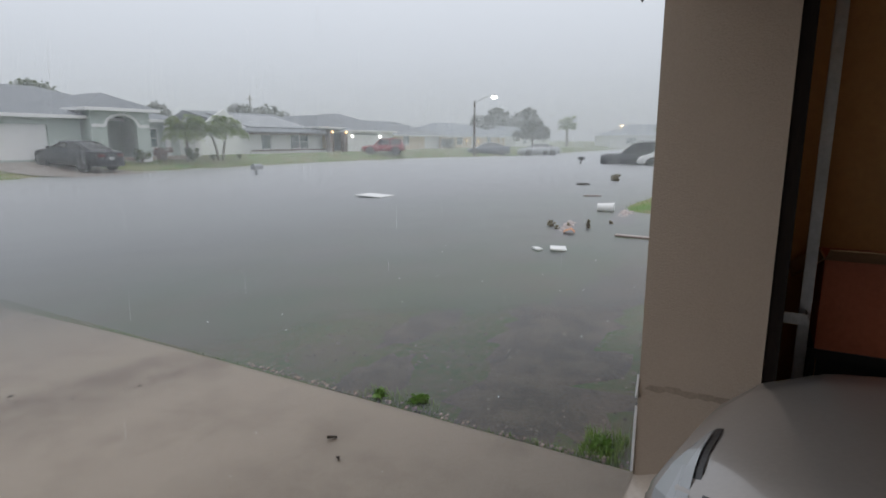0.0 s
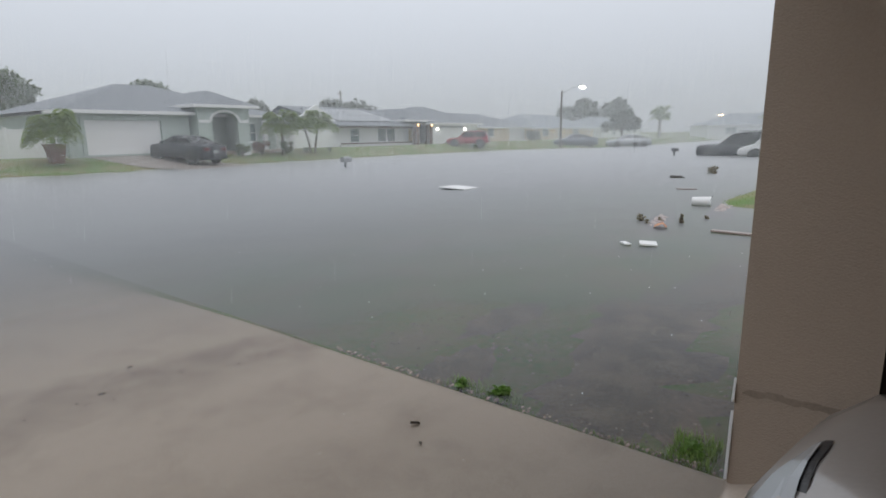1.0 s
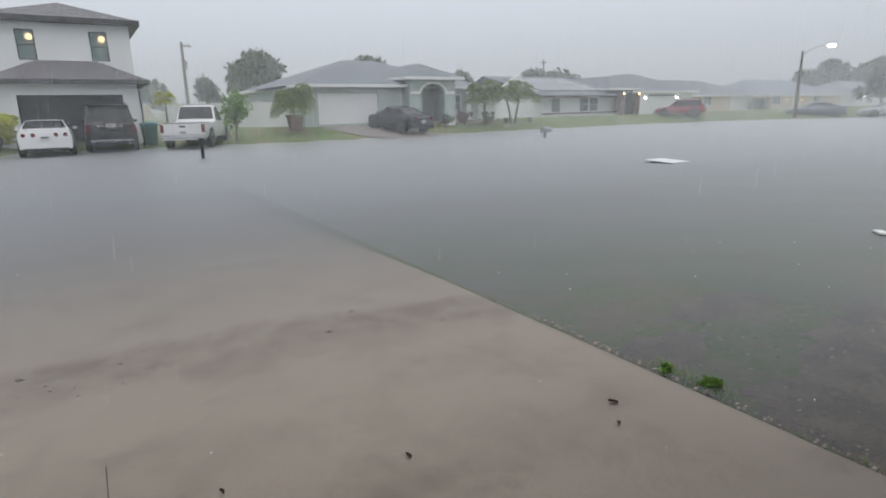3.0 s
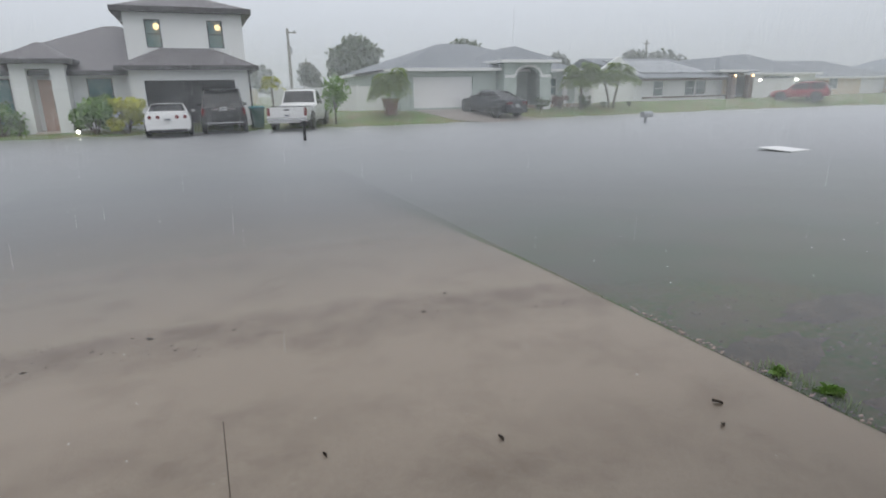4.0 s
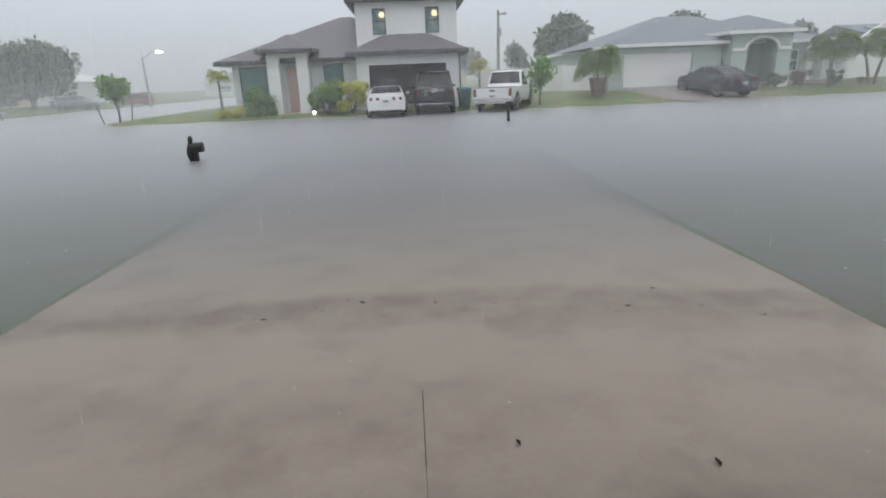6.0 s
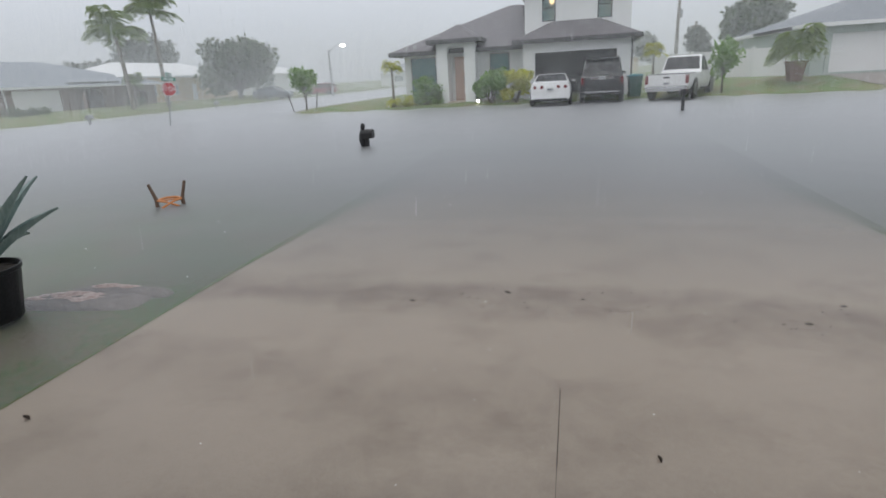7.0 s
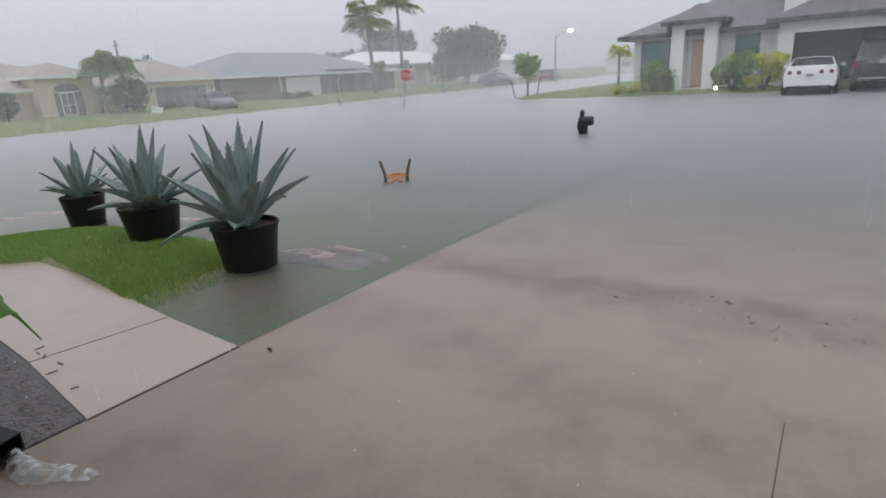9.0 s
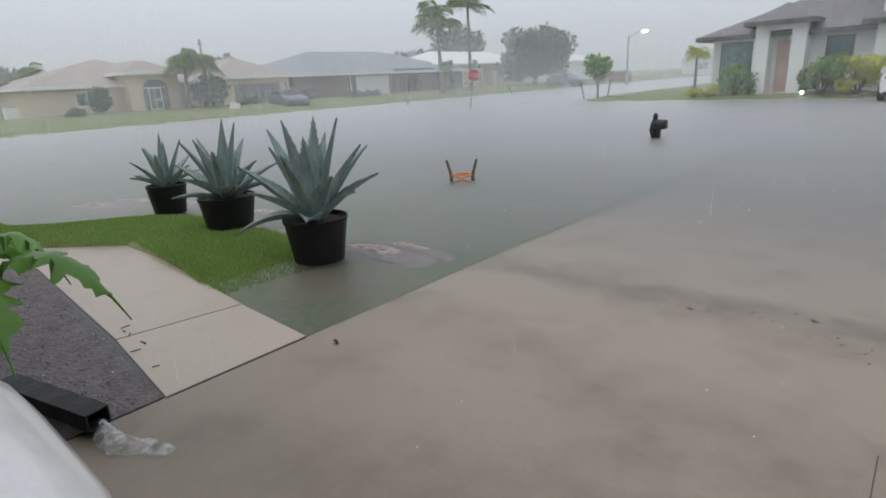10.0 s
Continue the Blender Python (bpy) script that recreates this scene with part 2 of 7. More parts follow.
M_TAIL = glass_like("tail_lamp_red", (0.17, 0.012, 0.014))
M_LENS = glass_like("lamp_lens", (0.33, 0.345, 0.36), 0.05)
M_PLATE = material("plate_white", (0.7, 0.7, 0.7), rough=0.5, bump=0)
M_BAR = material("print_dark", (0.08, 0.1, 0.14), rough=0.5, bump=0)
M_COOL = glowing("lamp_cool_white", (1.0, 0.97, 0.9), 9.0)
M_WARM = glowing("lamp_warm", (1.0, 0.62, 0.28), 5.0)
M_SODIUM = glowing("lamp_sodium", (1.0, 0.72, 0.38), 9.0)


def paint(name, base, metal=0.3, coat=0.8):
    m = material(name, base, tuple(c * 0.9 for c in base), 0.35, 1.0, 60.0, 0.4, 0.0, metal=metal, coat=coat)
    return m


def water_material():
    """Rain-pitted flood water: murk that thickens with depth, and a broken reflection of the sky."""
    m = bpy.data.materials.new("flood_water")
    m.use_nodes = True
    n, l = m.node_tree.nodes, m.node_tree.links
    n.clear()
    out = n.new("ShaderNodeOutputMaterial")
    co = n.new("ShaderNodeTexCoord")
    # short choppy waves and the pitting of drops
    wv, dr = n.new("ShaderNodeTexNoise"), n.new("ShaderNodeTexNoise")
    wv.inputs["Scale"].default_value, wv.inputs["Detail"].default_value = 0.7, 2
    dr.inputs["Scale"].default_value, dr.inputs["Detail"].default_value = 34.0, 3
    l.new(co.outputs["Object"], wv.inputs[0])
    l.new(co.outputs["Object"], dr.inputs[0])
    ad = n.new("ShaderNodeMath")
    ad.operation = "MULTIPLY_ADD"
    ad.inputs[1].default_value = 0.3
    l.new(dr.outputs[0], ad.inputs[0])
    l.new(wv.outputs[0], ad.inputs[2])
    bp = n.new("ShaderNodeBump")
    bp.inputs["Strength"].default_value, bp.inputs["Distance"].default_value = 0.09, 0.05
    l.new(ad.outputs[0], bp.inputs["Height"])
    # murk, with slow drifts of silt
    sl = n.new("ShaderNodeTexNoise")
    sl.inputs["Scale"].default_value, sl.inputs["Detail"].default_value = 0.22, 5
    l.new(co.outputs["Object"], sl.inputs[0])
    mc = n.new("ShaderNodeMix")
    mc.data_type = "RGBA"
    mc.inputs["A"].default_value, mc.inputs["B"].default_value = (0.138, 0.148, 0.152, 1), (0.170, 0.174, 0.172, 1)
    l.new(sl.outputs[0], mc.inputs["Factor"])
    df = n.new("ShaderNodeBsdfDiffuse")
    l.new(mc.outputs["Result"], df.inputs[0])
    tr = n.new("ShaderNodeBsdfTransparent")
    tr.inputs[0].default_value = (0.94, 0.945, 0.93, 1)
    at = n.new("ShaderNodeAttribute")
    at.attribute_name = "murk"
    body = n.new("ShaderNodeMixShader")
    l.new(at.outputs["Fac"], body.inputs[0])
    l.new(tr.outputs[0], body.inputs[1])
    l.new(df.outputs[0], body.inputs[2])
    gl = n.new("ShaderNodeBsdfGlossy")
    gl.inputs["Roughness"].default_value = 0.42
    gl.inputs["Color"].default_value = (0.70, 0.705, 0.72, 1)
    l.new(bp.outputs[0], gl.inputs["Normal"])
    fr = n.new("ShaderNodeFresnel")
    fr.inputs["IOR"].default_value = 1.33
    l.new(bp.outputs[0], fr.inputs["Normal"])
    mx = n.new("ShaderNodeMixShader")
    l.new(fr.outputs[0], mx.inputs[0])
    l.new(body.outputs[0], mx.inputs[1])
    l.new(gl.outputs[0], mx.inputs[2])
    l.new(mx.outputs[0], out.inputs[0])
    return m


M_WATER = water_material()


# ---- mesh building ----
class Shape:
    """Collects vertices and faces; m places what is added."""

    def __init__(self):
        self.v, self.f, self.m = [], [], Matrix()

    def add(self, verts, faces):
        k = len(self.v)
        self.v += [tuple(self.m @ Vector(p)) for p in verts]
        self.f += [tuple(i + k for i in q) for q in faces]
        return self

    def box(self, x0, x1, y0, y1, z0, z1):
        return self.add([(x0, y0, z0), (x1, y0, z0), (x1, y1, z0), (x0, y1, z0), (x0, y0, z1), (x1, y0, z1), (x1, y1, z1), (x0, y1, z1)],
                        [(0, 3, 2, 1), (4, 5, 6, 7), (0, 1, 5, 4), (1, 2, 6, 5), (2, 3, 7, 6), (3, 0, 4, 7)])

    def loft(self, rings, cap=True, closed=True):
        n = len(rings[0])
        v = [p for r in rings for p in r]
        f = []
        for i in range(len(rings) - 1):
            for j in range(n if closed else n - 1):
                a, b = i * n + j, i * n + (j + 1) % n
                f.append((a, b, b + n, a + n))
        if cap:
            f += [tuple(range(n))[::-1], tuple(range((len(rings) - 1) * n, len(rings) * n))]
        return self.add(v, f)

    def tube(self, pts, radii, seg=8, cap=True):
        pts = [Vector(p) for p in pts]
        if not isinstance(radii, (list, tuple)):
            radii = [radii] * len(pts)
        rings = []
        for i, p in enumerate(pts):
            d = (pts[min(i + 1, len(pts) - 1)] - pts[max(i - 1, 0)]).normalized()
            side = d.cross(Vector((0, 0, 1)) if abs(d.z) < 0.95 else Vector((1, 0, 0))).normalized()
            up = side.cross(d)
            rings.append([p + (side * math.cos(a) + up * math.sin(a)) * radii[i] for a in [k * math.tau / seg for k in range(seg)]])
        return self.loft(rings, cap)

    def prism(self, poly, y0, y1):
        """A polygon in x and z, run from y0 to y1."""
        n = len(poly)
        v = [(x, y0, z) for x, z in poly] + [(x, y1, z) for x, z in poly]
        f = [tuple(range(n)), tuple(range(2 * n - 1, n - 1, -1))] + [(i, i + n, (i + 1) % n + n, (i + 1) % n) for i in range(n)]
        return self.add(v, f)

    def slab(self, poly, z0, z1):
        """A polygon in x and y, run from z0 to z1."""
        n = len(poly)
        v = [(x, y, z0) for x, y in poly] + [(x, y, z1) for x, y in poly]
        f = [tuple(range(n))[::-1], tuple(range(n, 2 * n))] + [(i, (i + 1) % n, (i + 1) % n + n, i + n) for i in range(n)]
        return self.add(v, f)

    def mesh(self, name, mat, smooth=False, bevel=0.0):
        me = bpy.data.meshes.new(name)
        me.from_pydata(self.v, [], self.f)
        if bevel:
            bm = bmesh.new()
            bm.from_mesh(me)
            bmesh.ops.recalc_face_normals(bm, faces=bm.faces)
            bmesh.ops.bevel(bm, geom=bm.edges[:], offset=bevel, segments=2, affect="EDGES", clamp_overlap=True)
            bm.to_mesh(me)
            bm.free()
        if smooth:
            me.polygons.foreach_set("use_smooth", [True] * len(me.polygons))
            me.set_sharp_from_angle(angle=radians(38))
        me.materials.append(mat)
        me.update()
        return me


def part(name, shape, mat, parent=None, label="", smooth=False, bevel=0.0):
    ob = new(name, shape.mesh(name, mat, smooth, bevel))
    if parent:
        ob.parent = parent
    return tagged(ob, label)


def thing(name, m, label, category, group="", kind=""):
    ob = new(name)
    ob.empty_display_size = 0.2
    ob.matrix_world = m
    return tagged(ob, label, category, group, kind)


def structure(name, shape, mat, label, bevel=0.0):
    return tagged(part(name, shape, mat, None, "", False, bevel), label, "setting", "", "structure")


def smoothstep(a, b, x):
    t = np.clip((x - a) / (b - a), 0, 1)
    return t * t * (3 - 2 * t)


def ground_height(x, y):
    """Lie of the land over the flood level (z = 0)."""
    x, y = np.asarray(x, float), np.asarray(y, float)
    own = 0.0 - 0.035 * smoothstep(0.5, 2.0, y) - 0.05 * smoothstep(2.5, 7, y) - 0.30 * smoothstep(6, 14, y)
    back = 3.78 - 1.75 * smoothstep(-7.2, -9.3, x)
    left = 0.085 * smoothstep(-3.6, -5.6, x) * smoothstep(1.0, 2.0, y) * (1 - smoothstep(back - 0.5, back + 0.05, y))
    own = own - 0.032 * (1 - smoothstep(-3.6, -5.6, x)) + left
    far = 0.30 * smoothstep(27, 32, y) * smoothstep(-18, -14, x) + 0.72 * smoothstep(30, 36, y) * smoothstep(5, 9, x)
    shore = 28.9 + 1.2 * smoothstep(14, 24, x) - 1.0 * smoothstep(36, 44, x) - 6 * smoothstep(46, 62, x)
    east = -0.42 + (0.42) * smoothstep(shore - 7, shore, y) + 0.58 * smoothstep(shore, shore + 6, y)
    a_lot = -0.42 + 0.42 * smoothstep(22, 29.7, y) + 0.17 * smoothstep(29.7, 33, y)
    cross = -0.42 + 0.42 * smoothstep(-24, -32, x) + 0.42 * smoothstep(-32, -43, x)
    north = np.where(x > 0, 0, 0) + a_lot + (east - a_lot) * smoothstep(4.5, 8, x)
    north = -0.42 + (north + 0.42) * smoothstep(-19, -15.0, x)
    z = np.where(y > 20, north, np.maximum(own, -0.42))
    z = np.where(x < -20, np.maximum(np.where(y > 20, -0.42, np.maximum(own, -0.42) * 1.0), cross), z)
    # our own side of the street, further along
    spit = smoothstep(12.4, 14.2, x) * (1 - smoothstep(15, 22, x)) * (1 - smoothstep(2.3, 3.3, y)) * 0.13
    return z + spit


def grid_axis(*spans):
    out = []
    for a, b, n in spans:
        out += list(np.linspace(a, b, n, endpoint=False))
    return out + [spans[-1][1]]


def sheet(name, xs, ys, height, mat):
    X, Y = np.meshgrid(xs, ys, indexing="ij")
    Z = height(X, Y)
    nx, ny = len(xs), len(ys)
    me = bpy.data.meshes.new(name)
    idx = np.arange(nx * ny).reshape(nx, ny)
    faces = np.stack([idx[:-1, :-1], idx[1:, :-1], idx[1:, 1:], idx[:-1, 1:]], -1).reshape(-1, 4)
    me.from_pydata(np.stack([X, Y, Z], -1).reshape(-1, 3).tolist(), [], faces.tolist())
    me.polygons.foreach_set("use_smooth", [True] * len(me.polygons))
    me.materials.append(mat)
    me.update()
    return new(name, me), X.ravel(), Y.ravel()


# ---- ground, flood water, driveway ----
GX = grid_axis((-900, -80, 10), (-80, -24, 60), (-24, -10, 20), (-10, 12, 110), (12, 24, 30), (24, 80, 50), (80, 900, 12))
GY = grid_axis((-900, -20, 8), (-20, -0.2, 8), (-0.2, 6, 40), (6, 22, 30), (22, 40, 70), (40, 90, 20), (90, 900, 10))


def drive_height(x, y):
    return 0.045 - 0.050 * smoothstep(0.26, 0.42, y) - 0.009 * smoothstep(1.0, 4.0, y) - 0.09 * smoothstep(3.8, 8, y) - 0.16 * smoothstep(6.5, 11, y) - 0.25 * smoothstep(11, 16, y)


def rough_ground(x, y):
    z = ground_height(x, y)
    bumps = 0.012 * np.sin(x * 2.3 + 1.1 * np.sin(y * 1.7)) * np.sin(y * 2.9 + np.sin(x * 1.3))
    under_slab = ((x > -9.0) & (x < -2.9) & (y > 0.3) & (y < 2.44 - 0.74 * (-6.5 - np.minimum(x, -6.5)) - 0.1 * np.maximum(0, x + 6.5))) | ((x > -2.92) & (x < 2.48) & (y < 15.8)) | (y < 0.5) & (np.abs(x) < 12)
    return np.where(under_slab, np.minimum(z, drive_height(x, y)) - 0.07, z + bumps)


ground, _, _ = sheet("ground", GX, GY, rough_ground, M_GRASS)
tagged(ground, "lawns and flooded land reaching to the horizon, patchy green grass", "ground", "", "structure")

water, wx, wy = sheet("water", grid_axis((-900, -60, 6), (-60, -12, 40), (-12, -3.12, 52), (-3.12, -3.10, 2), (-3.10, 2.66, 30), (2.66, 2.68, 2), (2.68, 14, 66), (14, 60, 40), (60, 900, 8)),
                      grid_axis((0.42, 8, 90), (8, 40, 60), (40, 90, 10), (90, 900, 6)), lambda x, y: x * 0.0, M_WATER)
tagged(water, "grey flood water covering street and lawns, pitted by rain", "water", "", "structure")


on_drive = (wx > -3.111) & (wx < 2.671)
depth = np.maximum(0, -np.where(on_drive, drive_height(wx, wy), rough_ground(wx, wy)))
murk = 1 - np.exp(-depth * np.where(on_drive, 4.5, np.where(wx < 0, 5.5, 7.0)))
layer = water.data.attributes.new("murk", "FLOAT", "POINT")
layer.data.foreach_set("value", murk.astype(np.float32))

drv, _, _ = sheet("driveway", grid_axis((-3.11, -3.098, 2), (-3.098, -0.21, 12), (-0.21, -0.19, 1), (-0.19, 2.658, 12), (2.658, 2.67, 2)), grid_axis((-7, 0, 6), (0, 1, 20), (1, 16, 70)), drive_height, M_CONC)
sol = drv.modifiers.new("thickness", "SOLIDIFY")
sol.thickness, sol.offset = 0.12, -1
tagged(drv, "wet tan concrete driveway sloping down into flood water", "driveway", "", "structure")

s = Shape()
for k in range(4):
    y0, y1 = 0.4 + k * 0.62, 0.4 + (k + 1) * 0.62
    w = 0.0028 + 0.0018 * math.sin(k * 2.1)
    h0, h1 = float(drive_height(0, y0)) + 0.002, float(drive_height(0, y1)) + 0.002
    s.add([(-0.20 - w, y0, h0), (-0.20 + w, y0, h0), (-0.20 + w, y1, h1), (-0.20 - w, y1, h1)], [(0, 1, 2, 3)])
structure("driveway_joint", s, M_JOINT, "dirt-filled control joint along the concrete driveway")

s = Shape()
for x0, x1, y0, y1 in ((-30, -19.5, 20, 200), (-200, 200, 13, 21)):
    s.box(x0, x1, y0, y1, -0.50, -0.405 if y0 == 13 else -0.409)
structure("road", s, M_ASPH, "asphalt street hidden under the flood water")


def grit(x):
    """Where the last tide line of dirt lies across the driveway."""
    return 4.05 - 0.10 * x - 0.015 * x * x + 0.03 * math.sin(x * 2.3) + 0.05 * math.sin(x * 5.1)


s = Shape()
rnd = random.Random(5)
for k in range(150):
    x = rnd.uniform(-2.9, 2.55)
    y = grit(x) + (0.16 if rnd.random() < 0.5 else -0.12) + rnd.gauss(0, 0.06)
    r = rnd.uniform(0.003, 0.011) * (2.2 if rnd.random() < 0.06 else 1)
    z = float(drive_height(x, y))
    a = rnd.uniform(0, 3.1)
    pts = [(x + r * rnd.uniform(0.6, 1.5) * math.cos(a + q * 1.257), y + r * rnd.uniform(0.5, 1.0) * math.sin(a + q * 1.257), z + 0.002) for q in range(5)]
    s.add(pts + [(x, y, z + 0.004 + r * 0.35)], [(q, (q + 1) % 5, 5) for q in range(5)])
tagged(part("dirt_line", s, M_JOINT), "line of dark leaf litter and grit left across the driveway", "debris", "", "stuff")


def fallen_leaf(x, y, r, turn, length=0.09):
    t = thing("fallen_leaf", pose(x, y, float(drive_height(x, y)) + 0.004, 8, 4, turn), "small curled dead brown leaf lying on wet concrete", "leaf", "leaves on the driveway")
    q = Shape()
    rows = []
    for i in range(6):
        u = i / 5
        wd = r * math.sin(math.pi * min(0.97, u + 0.05)) ** 0.7
        rows.append([(-wd, u * length, 0.010 + 0.012 * u), (0, u * length, 0.004 * math.sin(3 * u)), (wd, u * length, 0.012)])
    q.loft(rows, cap=False, closed=False)
    part("blade", q, M_SOIL, t)
    return t


for args in ((2.20, 1.92, 0.015, 50, 0.055), (2.05, 1.79, 0.010, 140, 0.042), (1.01, 2.12, 0.012, 10, 0.04), (-2.85, 2.22, 0.014, 80, 0.05), (0.22, 2.35, 0.009, 20, 0.035)):
    fallen_leaf(*args)

# bare mud showing through the shallows beside the pier
s = Shape()
rnd = random.Random(17)
for cx, cy, rx, ry in ((3.5, 1.15, 1.0, .62), (4.9, 1.5, 1.1, .55), (3.1, 2.3, .5, .25), (6.6, 1.2, 1.2, .5), (4.3, 2.6, .7, .22)):
    n = 30
    k0 = len(s.v)
    wob = [rnd.uniform(.7, 1.15) for _ in range(n)]
    pts = [(cx, cy)] + [(max(2.69, cx + rx * wob[q] * math.cos(q * math.tau / n)), max(.45, cy + ry * wob[q] * math.sin(q * math.tau / n))) for q in range(n)]
    s.v += [(x, y, float(rough_ground(x, y)) + (.016 if i == 0 else .004)) for i, (x, y) in enumerate(pts)]
    s.f += [(k0, k0 + 1 + q, k0 + 1 + (q + 1) % n) for q in range(n)]
tagged(part("mud_bank", s, M_MUD), "bare brown mud under shallow water by the pier", "mud", "", "stuff")

# entry walk beside the planting bed
s = Shape()
s.slab([(-3.105, 2.165), (-3.105, 1.27), (-4.11, 1.385), (-3.965, 2.215)][::-1], -0.06, 0.006)
w1 = structure("walk_slab", s, M_WALK, "pale concrete slab of the entry walk, wet")
s = Shape()
s.slab([(-3.975, 2.217), (-4.12, 1.387), (-6.5, 1.55), (-7.0, 1.30), (-7.0, 0.6), (-9.2, 0.6), (-6.80, 2.49)][::-1], -0.06, 0.009)
structure("walk_slab", s, M_WALK, "pale concrete entry walk bending to the house")
structure("walk_joint", Shape().box(-3.1045, -3.1005, 1.27, 2.165, -0.03, 0.003), M_JOINT, "dark gap between driveway and entry walk")
s = Shape()
s.slab([(-3.12, 1.26), (-3.12, 0.46), (-7.0, 0.46), (-7.0, 1.29), (-6.5, 1.54)], -0.06, 0.004)
structure("planting_bed", s, M_GRAVEL, "planting bed of dark wet mulch beside the walk")
s = Shape()
rnd = random.Random(8)
for k in range(2600):
    x, y = rnd.uniform(-6.4, -3.13), rnd.uniform(0.47, 1.52)
    if y > 1.25 + (-3.12 - x) * 0.083:
        continue
    r = rnd.uniform(0.006, 0.022)
    a = rnd.uniform(0, 6.3)
    z = 0.003
    s.add([(x + r * math.cos(a + q * 2.1) * 1.4, y + r * math.sin(a + q * 2.1), z) for q in range(3)] + [(x, y, z + r * rnd.uniform(0.2, 0.5))], [(0, 1, 3), (1, 2, 3), (2, 0, 3)])
tagged(part("mulch_chips", s, M_GRAVEL), "dark wood chips and pebbles of the planting bed", "mulch", "", "stuff")
s = Shape()
for k in range(6):
    x, y = rnd.uniform(-4.3, -3.45), rnd.uniform(1.36, 1.58)
    s.m = pose(x, y, 0.010, 0, 0, rnd.uniform(0, 180))
    s.box(-rnd.uniform(0.005, 0.05), 0.015, -0.003, 0.003, 0, 0.004)
tagged(part("bark_bits", s, M_SOIL), "dark bits of bark washed onto the walk", "debris", "", "stuff")


# ---- our garage: opening, jambs, inside ----
def wall_piece(name, x0, x1, y0, y1, z0, z1, mat, label):
    return structure(name, Shape().box(x0, x1, y0, y1, z0, z1), mat, label)


wall_piece("wall_east_pier", 2.65, 3.35, -0.08, 0.42, -0.05, 2.45, M_STUCCO_TAN, "tan stucco pier beside the garage opening, scuffed near its foot")
wall_piece("wall_west_pier", -3.55, -2.985, -0.08, 0.42, -0.05, 2.45, M_STUCCO_TAN, "tan stucco pier beside the garage opening")
wall_piece("wall_header", -3.55, 3.35, -0.08, 0.42, 2.452, 2.95, M_STUCCO_TAN, "tan stucco wall over the garage opening")
wall_piece("wall_front_west", -12, -3.552, 0.16, 0.415, -0.05, 2.95, M_STUCCO_TAN, "tan stucco front wall of the house")
wall_piece("wall_front_east", 3.352, 4.4, 0.10, 0.415, -0.05, 2.95, M_STUCCO_TAN, "tan stucco front wall of the house")
wall_piece("wall_garage_east", 3.55, 3.7, -7.0, 0.098, -0.05, 2.9, M_PANEL, "ochre side wall of the garage, warm light in its colour")
wall_piece("wall_garage_west", -3.75, -3.56, -7.0, -0.082, -0.05, 2.9, M_PANEL, "ochre side wall of the garage, warm light in its colour")
wall_piece("wall_garage_back", -3.75, 3.7, -7.2, -7.002, -0.05, 2.9, M_PANEL, "ochre back wall of the garage, warm light in its colour")
wall_piece("ceiling", -3.75, 3.7, -7.2, -0.082, 2.902, 3.0, M_WHITE, "plain garage ceiling")
wall_piece("floor", -3.75, 3.7, -7.2, -0.5, -0.10, 0.042, M_CONC, "concrete garage floor")
s = Shape()
for k in range(5):
    s.m = pose(2.648, 0.06 + 0.07 * k, 0.475 + 0.010 * math.sin(k * 3), 0, 0, 0)
    s.add([(-0.0015 - 0.0003 * k, -0.05, -0.006), (-0.0015 - 0.0003 * k, -0.01, -0.022), (-0.0015 - 0.0003 * k, 0.055, -0.012), (-0.0015 - 0.0003 * k, 0.03, 0.010), (-0.0015 - 0.0003 * k, -0.03, 0.013)], [(0, 1, 2, 3, 4)])
part("scuff_mark", s, material("scuffed_stucco", (0.25, 0.20, 0.16), (0.33, 0.265, 0.21), 0.8, 8.0, 60.0), bpy.data.objects["wall_east_pier"], "dark scuff along the pier")
s = Shape()
s.prism([(2.634, 0.02), (2.652, 0.02), (2.652, 0.36), (2.644, 0.30), (2.638, 0.10)], 0.42, 0.432)
s.prism([(2.622, 0.42), (2.652, 0.40), (2.652, 0.52)], 0.42, 0.430)
structure("corner_trim", s, M_WHITE2, "chipped white corner bead at the foot of the pier")
M_SEAL = material("dark_jamb", (0.012, 0.009, 0.008), (0.020, 0.014, 0.011), 0.75, 3.0, 30.0, spec=0.1, stretch=(4, 4, 0.5))
wall_piece("door_seal", 2.66, 2.76, -0.135, -0.083, 0.04, 2.44, M_SEAL, "dark brown timber jamb and seal behind the pier")
track = thing("garage_door_track", pose(0, 0, 0), "galvanised steel garage door track with bracket", "door track")
s = Shape()
s.m = pose(0, 0, 0.06)
s.prism([(3.06, 0.0), (3.115, 0.0), (3.115, 2.54), (3.06, 2.54)], -0.262, -0.255)
s = Shape().loft([[(x, y, z) for x, y in ((3.06, -.262), (3.115, -.262), (3.115, -.255), (3.067, -.255), (3.067, -.221), (3.09, -.221), (3.09, -.215), (3.06, -.215))] for z in (0.06, 2.6)])
part("rail", s, M_STEEL, track)
for z in (0.80, 2.35):
    s = Shape()
    s.box(2.98, 3.06, -0.245, -0.2415, z - 0.025, z + 0.03)
    s.box(2.98, 2.984, -0.2415, -0.135, z - 0.025, z + 0.03)
    part("bracket", s, M_STEEL, track)
    s = Shape()
    s.tube([(3.02, -0.255, z), (3.02, -0.237, z)], 0.009, 6)
    part("bolt", s, M_STEEL, track)
